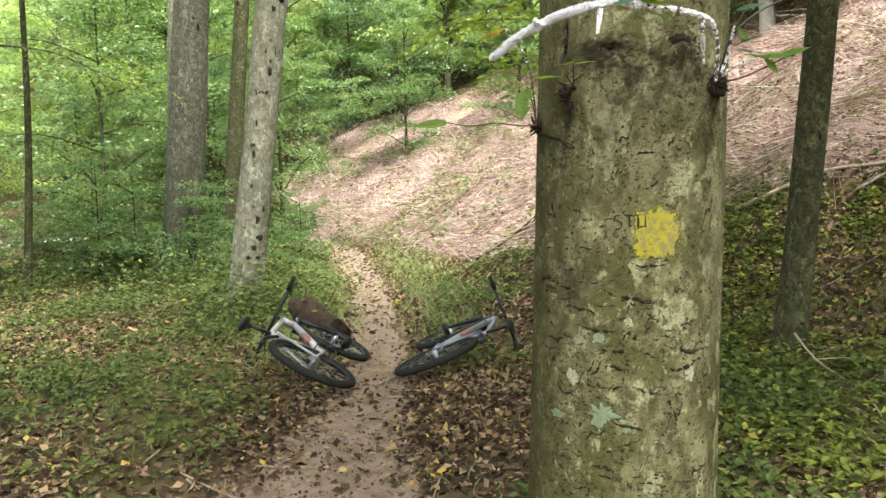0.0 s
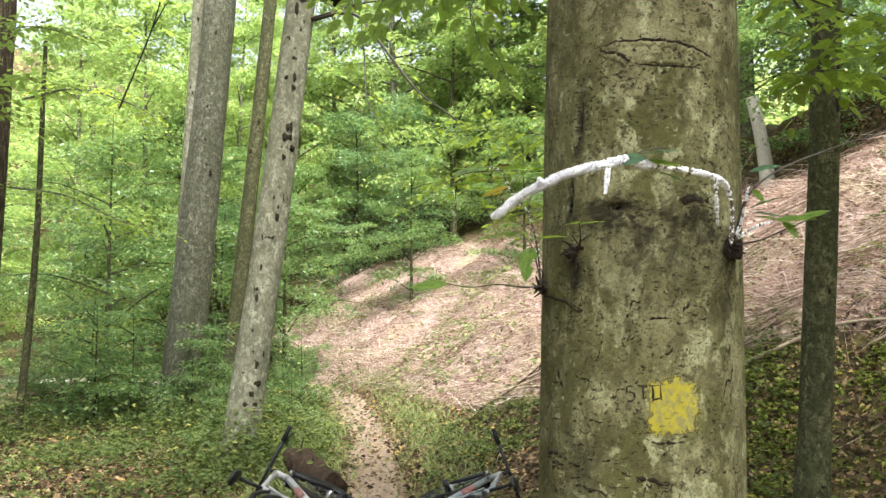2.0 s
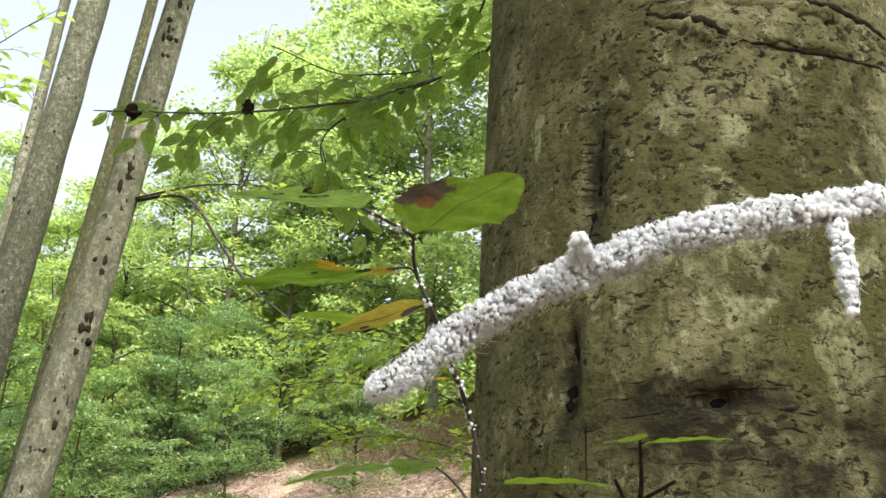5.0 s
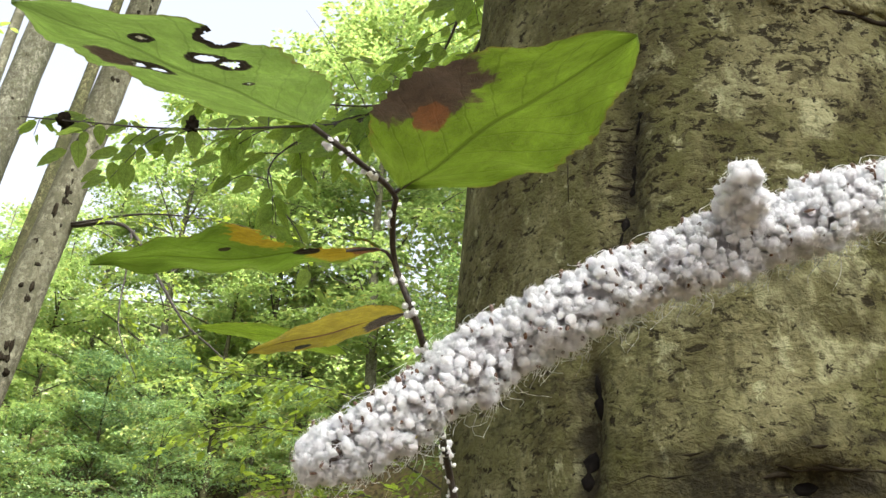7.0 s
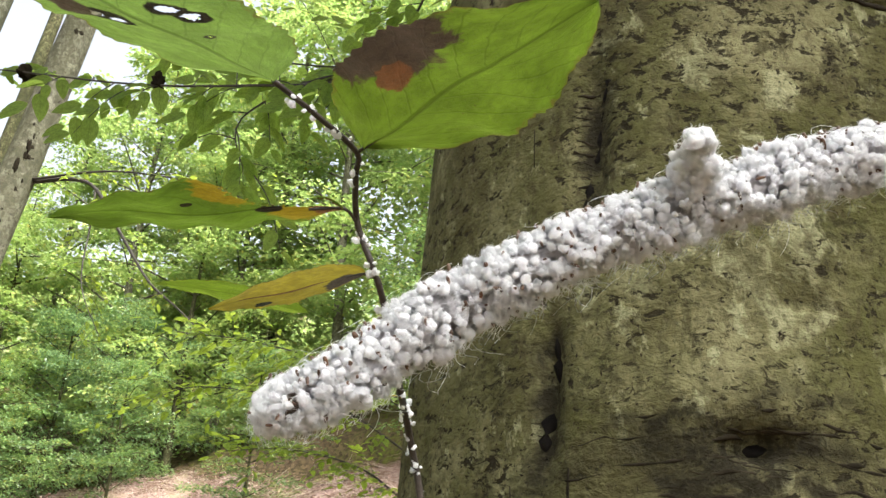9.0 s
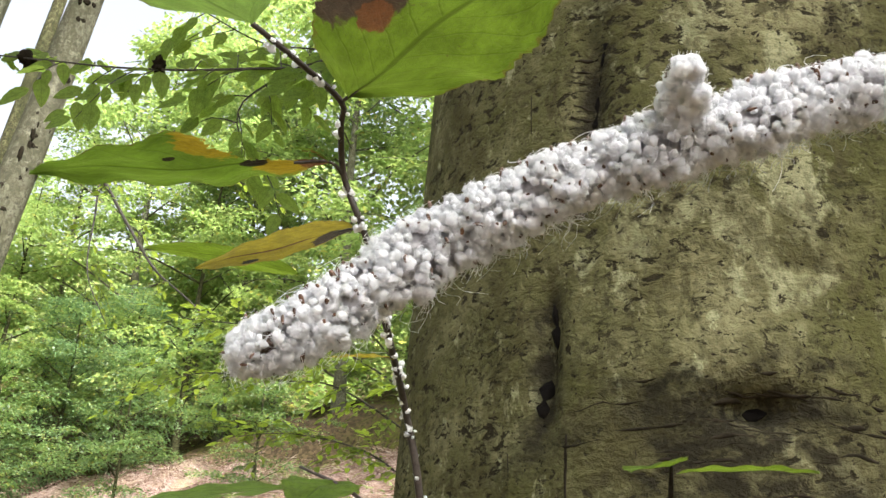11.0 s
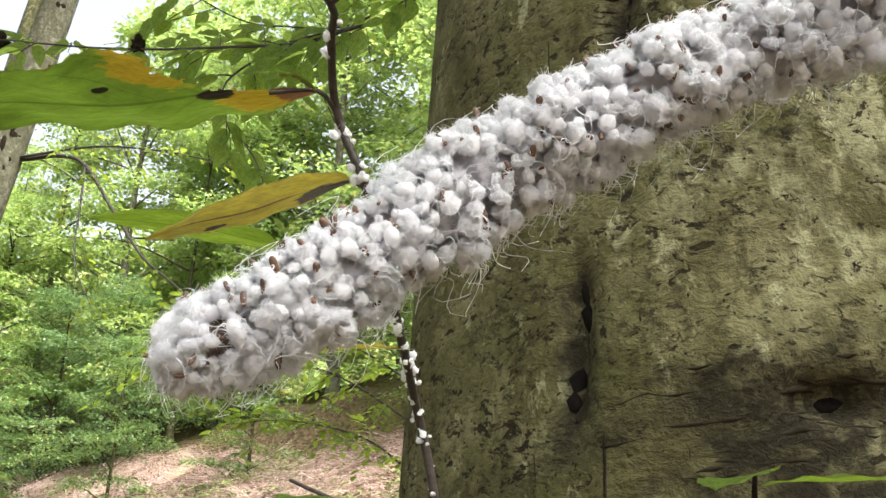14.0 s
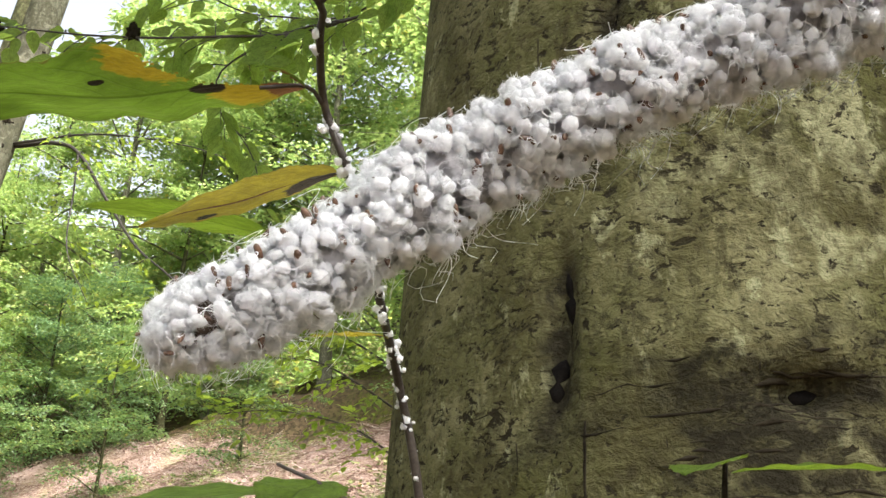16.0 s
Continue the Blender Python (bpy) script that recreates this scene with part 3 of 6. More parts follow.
sapling, _ = tall_trunk("sapling", (-7.1, 12.0, -0.1), (-6.9, 12.1, 6.0), 0.065, 0.03, DARK_BARK, "thin dark sapling with bare side twigs", 0.4, 0, 10)
snag, _ = tall_trunk("dead_snag", (5.25, 16.5, float(land(5.25, 16.5)) - 0.2), (5.04, 16.5, 6.05), 0.15, 0.11, plain("bare_wood", (0.45, 0.42, 0.37), 0.8, 0, 30, 0.2, 0.003), "broken pale barkless tree stump on the hillside", 0.1, 0, 14)

# understory trees in the valley and on the slope
kinds = [
    forest_tree("beech_tree", 7.0, 0.07, 0.12, 2.6, 85, 100, 0.12, DARK_BARK, GREEN_A, "young beech with level tiers of green leaves"),
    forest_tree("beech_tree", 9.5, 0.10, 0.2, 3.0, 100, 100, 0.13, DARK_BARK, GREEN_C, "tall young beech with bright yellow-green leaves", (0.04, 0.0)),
    forest_tree("hemlock_tree", 6.5, 0.08, 0.05, 2.3, 90, 110, 0.10, DARK_BARK, GREEN_B, "dark bluish-green hemlock with drooping level sprays"),
    forest_tree("bush", 2.2, 0.025, 0.05, 1.3, 34, 80, 0.085, DARK_BARK, GREEN_A, "leafy green bush in the undergrowth", (0, 0), 0.55),
]
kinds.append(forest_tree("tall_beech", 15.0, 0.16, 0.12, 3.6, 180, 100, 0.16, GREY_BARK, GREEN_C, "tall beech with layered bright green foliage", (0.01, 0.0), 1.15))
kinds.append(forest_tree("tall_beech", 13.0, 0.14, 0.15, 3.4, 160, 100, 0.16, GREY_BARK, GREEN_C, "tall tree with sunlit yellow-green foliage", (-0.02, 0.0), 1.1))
plant_copies(kinds[0], [(-8.6, 17.6, 0, 0.9), (-4.9, 18.6, 140, 0.7), (-7.6, 21.5, 200, 1.0), (-6.2, 25.5, 20, 0.8), (-10.5, 26.0, 300, 1.2), (6.0, 15.0, 110, 0.8), (8.5, 11.5, 160, 0.8), (4.6, 18.0, 230, 0.9), (9.5, 9.0, 20, 0.8), (-2.4, 22.0, 70, 0.65), (0.6, 20.9, 190, 0.6), (-14.5, 21.0, 80, 0.9)])
plant_copies(kinds[1], [(-8.0, 30.0, 0, 1.1), (-12.0, 29.0, 120, 1.0), (-16.0, 24.5, 200, 1.0), (7.5, 19.0, 250, 1.0), (10.5, 14.5, 310, 1.0), (-20.0, 28.0, 90, 1.1), (12.0, 20.0, 170, 1.2), (-1.6, 27.2, 60, 1.2)])
plant_copies(kinds[2], [(-3.2, 27.0, 0, 0.9), (-8.2, 24.0, 90, 0.8), (7.0, 14.0, 40, 0.7), (-5.2, 28.5, 200, 1.0), (10.0, 12.5, 100, 0.8), (-14.5, 27.5, 310, 0.8)])
plant_copies(kinds[3], [(-6.6, 13.3, 30, 1.0), (-5.1, 13.7, 210, 0.8), (-7.7, 15.4, 110, 1.2), (-6.4, 14.2, 0, 0.9), (-5.0, 14.6, 60, 0.8), (-4.3, 12.4, 120, 0.5), (-8.6, 14.6, 190, 0.8), (-3.9, 16.2, 260, 0.7), (-7.7, 18.6, 320, 1.0), (-5.6, 19.5, 90, 0.9), (-3.6, 10.7, 200, 0.4), (-8.6, 12.6, 150, 0.7), (-3.3, 13.2, 280, 0.45)])
plant_copies(kinds[4], [(-0.5, 29.0, 0, 1.0), (3.0, 26.5, 70, 1.3), (-3.8, 31.0, 140, 1.2), (6.5, 22.0, 210, 1.3), (-13.5, 33.0, 280, 1.0), (-19.0, 36.0, 30, 1.1), (10.0, 17.5, 100, 1.1), (13.0, 12.0, 190, 1.0), (-12.0, 26.5, 240, 0.9), (-17.0, 31.0, 20, 1.0)])
plant_copies(kinds[5], [(-6.8, 33.5, 0, 1.1), (1.2, 31.5, 80, 1.6), (-10.5, 35.0, 160, 1.0), (5.5, 29.0, 240, 1.5), (-2.0, 36.0, 300, 1.5), (-25.0, 33.0, 50, 1.1), (-8.8, 27.0, 130, 0.9)])


def far_woods():
    """The closed wall of leaves on the far slopes."""
    n = 52000
    a = rng.uniform(-1.25, 1.1, n)
    r = rng.uniform(40, 75, n)
    x, y = r * np.sin(a), r * np.cos(a)
    z = land(x, y) + 10 * rng.uniform(0, 1, n) ** 1.3 * (0.65 + 0.35 * np.sin(x * 0.35) * np.sin(y * 0.27 + x * 0.12))
    way = np.stack([rng.normal(0, 1, n), rng.normal(0, 1, n), rng.normal(-0.2, 0.3, n)], -1)
    up = np.stack([rng.normal(0, 0.5, n), rng.normal(-0.3, 0.5, n), np.ones(n)], -1)
    s = rng.uniform(0.35, 0.8, n)
    v, f = leaf_quads(np.stack([x, y, z], -1), way, up, s, s * 0.6, far=True)
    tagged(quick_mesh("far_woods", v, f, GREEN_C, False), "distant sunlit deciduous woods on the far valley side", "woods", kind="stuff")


far_woods()


# ---- the near beech: trunk, knots, scars, paint ----
TX, TY, RX, RY = 0.446, 2.040, 0.213, 0.183
LEAN_X, LEAN_Y, TAPER = 0.024, -0.022, -0.016


def trunk_radius(z):
    return 1 + TAPER / RX * (z - 1.5) + 0.35 * np.exp(-np.clip(z, 0, 9) / 0.22)


DENTS = []  # across, height, width, tall, depth


def trunk_point(a, z, lift=0.0):
    """The place on the bark at the angle a from the side that faces the trail's start (to the right: plus) and the height z."""
    k = trunk_radius(z)
    ripple = 0.006 * np.sin(3 * a + 1.1) + 0.004 * np.sin(5 * a - 0.7 * z) + 0.004 * np.sin(2.3 * z + 2 * a)
    d = ripple + lift
    for da, dz, wa, wz, depth in DENTS:
        d = d + depth * np.exp(-((a - da) / wa) ** 2 - ((z - dz) / wz) ** 2)
    x = TX + LEAN_X * (z - 1.5) + (RX * k + d) * np.sin(a)
    y = TY + LEAN_Y * (z - 1.5) - (RY * k + d) * np.cos(a)
    return np.stack([x, y, z + 0 * a], -1)


def side_angle(x, z):
    return math.asin(max(-0.98, min(0.98, (x - TX - LEAN_X * (z - 1.5)) / (RX * float(trunk_radius(np.array(z)))))))


def dent(x, z, wide, tall, depth):
    DENTS.append((side_angle(x, z), z, wide / RX, tall, depth))


dent(0.3745, 1.8225, 0.017, 0.009, -0.015)   # the hole
dent(0.365, 1.845, 0.075, 0.020, 0.006)    # the swelling over it
dent(0.519, 1.815, 0.050, 0.035, 0.012)    # burr
dent(0.590, 1.735, 0.050, 0.045, 0.016)    # right knot's swelling
dent(0.297, 1.725, 0.035, 0.030, 0.010)
dent(0.235, 1.675, 0.035, 0.035, 0.010)
dent(0.308, 2.000, 0.011, 0.060, -0.010)   # upright furrow
dent(0.287, 1.850, 0.010, 0.042, -0.012)
dent(0.420, 2.120, 0.040, 0.016, 0.008)
dent(0.252, 1.300, 0.030, 0.030, 0.008)

beech = new("beech_tree")
na = 216
zz = np.concatenate([np.linspace(-0.2, 0.8, 40), np.linspace(0.8, 1.68, 130)[1:], np.linspace(1.68, 1.90, 106)[1:], np.linspace(1.90, 2.7, 130)[1:], np.linspace(2.7, 7.5, 40)[1:]])
nz = len(zz)
A, Z = np.meshgrid(np.linspace(-math.pi, math.pi, na, endpoint=False), zz, indexing="xy")
tv = trunk_point(A, Z).reshape(-1, 3)
ti, tj = np.meshgrid(np.arange(nz - 1), np.arange(na), indexing="ij")
tk = (tj + 1) % na
under(quick_mesh("trunk", tv, np.stack([ti * na + tj, ti * na + tk, (ti + 1) * na + tk, (ti + 1) * na + tj], -1).reshape(-1, 4), BEECH), beech)
# stains below knots and burr, plus recess shade put into the bark colour
stain_and_shade = 0 * A
for sx, sz, w, drop in ((0.297, 1.72, 0.022, 0.10), (0.590, 1.72, 0.034, 0.16), (0.232, 1.66, 0.022, 0.12), (0.519, 1.80, 0.05, 0.10), (0.42, 1.78, 0.09, 0.12), (0.36, 1.815, 0.05, 0.03), (0.30, 1.35, 0.05, 0.12), (0.309, 2.04, 0.011, 0.09), (0.289, 1.880, 0.011, 0.065)):
    da = (A - side_angle(sx, sz)) / (w / RX)
    dz = np.where(Z > sz, (Z - sz) / (0.25 * w), (sz - Z) / drop)
    stain_and_shade = stain_and_shade + 0.75 * np.exp(-da * da - dz * dz)
across = TX + RX * np.sin(A) - 0.365
stain_and_shade = stain_and_shade + 0.8 * np.exp(-((Z - 1.826 + 2.6 * across ** 2) / 0.009) ** 2) * np.exp(-(across / 0.11) ** 4) * (np.abs(A) < 1.5)
# shade of the upright furrows, darkened in colour along their dents
for fx, fz, fl in ((0.309, 2.010, 0.045), (0.303, 1.965, 0.035), (0.2885, 1.868, 0.022), (0.284, 1.832, 0.026), (0.300, 1.700, 0.04)):
    bend = (0.004 * np.sin(90 * Z) + 0.003 * np.sin(210 * Z + 1)) / RX
    stain_and_shade = stain_and_shade + 1.5 * np.exp(-((A - side_angle(fx, fz) - bend) / (0.0075 / RX)) ** 2 - ((Z - fz) / fl) ** 4)
# shade in and round the hole, then in the wrinkles, put into colour
stain_and_shade = stain_and_shade + 1.5 * np.exp(-((A - side_angle(0.368, 1.823)) / (0.024 / RX)) ** 2 - ((Z - 1.823) / 0.009) ** 2)
for wz, wa, wx in ((1.838, 0.05, 0.345), (1.806, 0.06, 0.372), (1.796, 0.05, 0.34), (1.785, 0.07, 0.39), (1.848, 0.04, 0.40)):
    arc = wz - 1.8 * (TX + RX * np.sin(A) - 0.365) ** 2 + 0.003 * np.sin(40 * A + 300 * (wz - 1.8))
    stain_and_shade = stain_and_shade + 1.1 * np.exp(-((Z - arc) / 0.0036) ** 2 - ((A - side_angle(wx, wz)) / (wa / RX)) ** 4)
from_burr = np.hypot((A - side_angle(0.519, 1.822)) * RX, 1.25 * (Z - 1.822))
stain_and_shade = stain_and_shade + 0.9 * np.exp(-(from_burr / 0.026) ** 2) * (np.abs(A) < 1.5)
for ring in (0.034, 0.046, 0.060):
    stain_and_shade = stain_and_shade + 0.8 * np.exp(-((from_burr - ring - 0.003 * np.sin(9 * A * RX / 0.02)) / 0.0030) ** 2) * (np.abs(A) < 1.5) * (Z > 1.79) * (0.3 + 0.7 * np.sin(60 * A + 80 * Z) ** 2)
band = np.abs((Z - 1.775) + 0.9 * ((TX + RX * np.sin(A)) - 0.545))
stain_and_shade = stain_and_shade + 0.8 * np.exp(-(band / 0.028) ** 2 - ((TX + RX * np.sin(A) - 0.555) / 0.045) ** 2) * (np.abs(A) < 1.5)
ragged = 0.5 + 0.5 * np.sin(31 * A + 4 * np.sin(23 * Z)) * np.sin(47 * Z + 3 * np.sin(17 * A))
stain_and_shade = np.clip(stain_and_shade * (0.55 + 0.6 * ragged), 0, 1.3)
algae = np.clip((-A - 0.40) / 0.5, 0, 1) * (np.abs(A) < 2.2) + 0.5 * np.clip((1.25 - Z) / 0.3, 0, 1) * np.clip((0.3 - A) / 0.5, 0, 1) * (np.abs(A) < 2.2)
for sx, sz, w, t, much in ((0.43, 1.80, 0.17, 0.085, 0.40), (0.37, 1.60, 0.10, 0.13, 0.7), (0.50, 1.84, 0.07, 0.06, 0.6), (0.33, 2.10, 0.06, 0.10, 0.5)):
    algae = algae + much * np.exp(-((A - side_angle(sx, sz)) / (w / RX)) ** 2 - ((Z - sz) / t) ** 2) * (0.5 + 0.8 * ragged)
algae = np.clip(algae, 0, 1.2)
bark_skin = beech.children[0].data
for key, val in (("stain_and_shade", stain_and_shade), ("algae", algae)):
    bark_skin.attributes.new(key, "FLOAT", "POINT").data.foreach_set("value", val.astype(np.float32).ravel())
tagged(beech, "large beech with blotched grey-green bark, knots, scars and a yellow blaze", "tree")
# unseen crown, added and shifted sunward to shade trunk and foreground
shade_canopy(beech, (2.0, 0.2, 9.0), (5.2, 4.8, 1.2), 185, 120, 0.16)


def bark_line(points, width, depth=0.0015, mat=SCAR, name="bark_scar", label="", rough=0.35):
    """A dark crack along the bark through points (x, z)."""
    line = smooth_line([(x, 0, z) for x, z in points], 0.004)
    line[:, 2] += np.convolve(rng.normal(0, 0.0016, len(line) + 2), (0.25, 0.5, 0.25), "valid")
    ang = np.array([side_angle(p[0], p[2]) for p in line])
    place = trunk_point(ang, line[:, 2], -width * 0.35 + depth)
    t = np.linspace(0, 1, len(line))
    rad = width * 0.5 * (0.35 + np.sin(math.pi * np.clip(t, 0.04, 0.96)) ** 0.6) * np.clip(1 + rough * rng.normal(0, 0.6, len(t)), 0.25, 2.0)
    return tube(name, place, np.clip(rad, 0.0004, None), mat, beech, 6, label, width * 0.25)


def lump(name, x, z, size, tall, mat=KNOT, out=0.4, label=""):
    a = side_angle(x, z)
    bm = bmesh.new()
    bmesh.ops.create_icosphere(bm, subdivisions=4, radius=1.0)
    for q in bm.verts:
        q.co *= 1 + 0.45 * noise.noise(q.co * 1.9 + Vector((x * 40, z * 40, 0))) + 0.25 * noise.noise(q.co * 5.3 + Vector((z * 31, x * 17, 3)))
    p = trunk_point(np.array(a), np.array(z), size * (out - 0.4))
    bmesh.ops.transform(bm, matrix=Matrix.Translation(p) @ Matrix.Rotation(a, 4, "Z") @ Matrix.Diagonal((size, size * out, tall, 1)), verts=bm.verts)
    return part(name, bm, mat, beech, label)


for kx, kz, ks, kt, ko in ((0.590, 1.738, 0.025, 0.021, 0.55), (0.297, 1.735, 0.016, 0.014, 0.45), (0.226, 1.672, 0.018, 0.016, 0.5)):
    lump("knot", kx, kz, ks, kt, KNOT, ko)
    ka = side_angle(kx, kz)
    kout = np.array([math.sin(ka), -math.cos(ka), 0.0])
    for _ in range(11):
        k0 = trunk_point(np.array(ka + rng.normal(0, 0.05)), np.array(kz + rng.normal(0, 0.008)), 0.002)
        kd = unit(0.8 * kout + rng.normal(0, 0.7, 3))
        kl = smooth_line([k0, k0 + kd * ks * 0.6 + rng.normal(0, 0.002, 3), k0 + kd * ks * rng.uniform(0.8, 1.7) + rng.normal(0, 0.004, 3)], 0.003)
        tube("knot_stub", kl, np.linspace(rng.uniform(0.0025, 0.0045), 0.0012, len(kl)), KNOT, beech, 6, "", 0.0008)
lump("burr", 0.519, 1.830, 0.024, 0.013, KNOT, 0.22)
for _ in range(14):
    bx, bz, bl = 0.519 + rng.normal(0, 0.022), 1.832 + rng.normal(0, 0.014), rng.uniform(0.004, 0.012)
    bark_line([(bx - bl, bz - 0.3 * bl), (bx, bz + rng.normal(0, 0.002)), (bx + bl, bz - 0.2 * bl)], rng.uniform(0.0008, 0.0018), 0.0)
# raised lump; its black colour stands for the shade in the hole
lump("knot_hole", 0.3745, 1.8225, 0.0175, 0.0080, HOLE_SHADE, 0.26, "near-black lump for the shaded hollow of a healed branch")
for _ in range(34):
    wx, wz, half = 0.376 + rng.normal(0, 0.042), 1.816 + rng.normal(0, 0.015), rng.uniform(0.006, 0.022)
    fall = 2.2 * (wx - 0.365)
    bark_line([(wx - half, wz + fall * half), (wx, wz + rng.normal(0, 0.001)), (wx + half, wz - fall * half)], rng.uniform(0.0007, 0.0018), -0.0001, rough=0.7)
for _ in range(46):
    wa, wr, half = rng.uniform(-2.6, 0.6), rng.uniform(0.012, 0.055), rng.uniform(0.1, 0.35)
    bark_line([(0.530 + wr * math.cos(q), 1.800 - 0.75 * wr * math.sin(q)) for q in (wa - half, wa, wa + half)], rng.uniform(0.0012, 0.0034), -0.0002, rough=0.7)
for lip, wide in (([(0.350, 2.144), (0.39, 2.149), (0.46, 2.146), (0.53, 2.131), (0.580, 2.105)], 0.013), ([(0.343, 2.139), (0.375, 2.128), (0.405, 2.103)], 0.012), ([(0.415, 2.115), (0.46, 2.111), (0.54, 2.105)], 0.009)):
    bark_line(lip, wide, 0.0, BEECH, "bark_lip", "swollen bark lip of an old scar", 0.25)
bark_line([(0.345, 2.152), (0.39, 2.158), (0.46, 2.155), (0.53, 2.140), (0.585, 2.112)], 0.0052, 0.0004, rough=0.18)
bark_line([(0.35, 2.146), (0.385, 2.132), (0.412, 2.108)], 0.0075, 0.0004, rough=0.2)
bark_line([(0.412, 2.108), (0.46, 2.103), (0.55, 2.098)], 0.0036, 0.0004, rough=0.2)
# black tubes in place of the shade deep in the upright furrow
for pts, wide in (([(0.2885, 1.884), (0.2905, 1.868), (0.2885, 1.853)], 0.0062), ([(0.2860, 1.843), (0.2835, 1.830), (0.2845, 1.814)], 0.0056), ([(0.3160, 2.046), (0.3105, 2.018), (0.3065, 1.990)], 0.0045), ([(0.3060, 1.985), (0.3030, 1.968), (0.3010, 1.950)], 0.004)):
    bark_line(pts, wide, 0.0002, HOLE_SHADE, rough=0.9)
for z in np.linspace(1.948, 2.046, 13):
    x = 0.3045 + 0.06 * (z - 1.997) + rng.normal(0, 0.001)
    bark_line([(x - 0.005, z), (x, z + rng.normal(0.001, 0.001)), (x + 0.006, z + rng.normal(0, 0.001))], rng.uniform(0.0010, 0.0022), 0.0, rough=0.7)
bark_line([(0.236, 1.655), (0.27, 1.640), (0.305, 1.615)], 0.004)
for x0, z0, x1, z1, w in ((0.232, 1.325, 0.275, 1.322, 0.008), (0.232, 1.316, 0.268, 1.312, 0.005), (0.385, 1.31, 0.46, 1.285, 0.006), (0.29, 1.275, 0.345, 1.262, 0.005), (0.29, 1.24, 0.39, 1.225, 0.004), (0.36, 1.185, 0.42, 1.188, 0.006), (0.37, 1.150, 0.42, 1.135, 0.005), (0.50, 1.190, 0.575, 1.180, 0.006), (0.50, 1.145, 0.56, 1.155, 0.005), (0.44, 1.10, 0.475, 1.095, 0.005), (0.245, 1.20, 0.28, 1.205, 0.005), (0.25, 1.12, 0.265, 1.16, 0.005), (0.25, 1.27, 0.262, 1.21, 0.006), (0.497, 1.08, 0.515, 1.03, 0.004), (0.38, 1.03, 0.45, 1.01, 0.004), (0.43, 1.37, 0.49, 1.368, 0.004), (0.26, 1.50, 0.268, 1.465, 0.005), (0.42, 1.60, 0.47, 1.602, 0.003)):
    xm, zm = (x0 + x1) / 2 + rng.normal(0, 0.004), (z0 + z1) / 2 + rng.normal(0, 0.004)
    bark_line([(x0, z0), ((x0 + xm) / 2, (z0 + zm) / 2 + rng.normal(0, 0.003)), (xm, zm), ((x1 + xm) / 2, (z1 + zm) / 2 + rng.normal(0, 0.003)), (x1, z1)], w * 0.95, 0.0004, rough=0.8)
for _ in range(170):
    x0, z0, half = rng.uniform(0.25, 0.64), 0.85 + 0.80 * rng.uniform(0, 1) ** 1.4, rng.uniform(0.004, 0.022)
    if abs(x0 - 0.46) < 0.09 and abs(z0 - 1.44) < 0.07:
        continue
    tip = rng.normal(0, 0.35) * half if rng.uniform() < 0.75 else half * 2
    bark_line([(x0 - half, z0 - tip), (x0 - 0.3 * half, z0 + rng.normal(0, 0.0025)), (x0 + 0.4 * half, z0 + rng.normal(0, 0.0025)), (x0 + half, z0 + tip)], rng.uniform(0.0012, 0.0036), 0.0, rough=0.8)
for _ in range(7):
    a, z, h = rng.uniform(-1.35, -0.78), rng.uniform(1.55, 2.5), rng.uniform(0.006, 0.03)
    x = TX + LEAN_X * (z - 1.5) + RX * math.sin(a)
    bark_line([(x, z - h), (x + rng.normal(0, 0.002), z), (x, z + h)], rng.uniform(0.0006, 0.0015), 0.0)
# small pits and cracks all over the bark
pv, pf = [], []
for i in range(4200):
    a, z = rng.uniform(-1.5, 1.5), rng.uniform(0.75, 2.6)
    l, w = rng.uniform(0.0005, 0.0014) * rng.choice([1.0, 1.0, 1.8]), rng.uniform(0.0003, 0.0008)
    t = rng.normal(0, 0.5) + (math.pi / 2 if rng.uniform() < 0.35 else 0)
    ca, sa = math.cos(t), math.sin(t)
    for du, dv in ((-l, 0), (-0.2 * l, -w), (l, 0.3 * w), (0.1 * l, w)):
        q = (a + (du * ca - dv * sa) / RX, z + du * sa + dv * ca)
        pv.append(q)
pv = np.array(pv)
pits = under(quick_mesh("bark_pitting", trunk_point(pv[:, 0], pv[:, 1], 0.0005), np.arange(len(pv)).reshape(-1, 4), SCAR), beech, "dark pits and short cracks")
pits["kind"] = "stuff"
# strokes carved beside the paint
for marks, wide in ((((0.399, 1.474), (0.387, 1.473), (0.386, 1.462)), 0.0024), (((0.386, 1.462), (0.400, 1.459), (0.399, 1.446), (0.388, 1.445)), 0.0026), (((0.406, 1.474), (0.425, 1.473)), 0.0018), (((0.416, 1.473), (0.417, 1.460), (0.416, 1.448)), 0.0030), (((0.434, 1.475), (0.435, 1.460), (0.434, 1.443)), 0.0034), (((0.449, 1.473), (0.449, 1.460), (0.450, 1.446)), 0.0030), (((0.433, 1.447), (0.450, 1.450)), 0.0026), (((0.425, 1.473), (0.449, 1.4745)), 0.0016)):
    bark_line(list(marks), wide, 0.0022, SCAR, "carved_mark", rough=0.3)


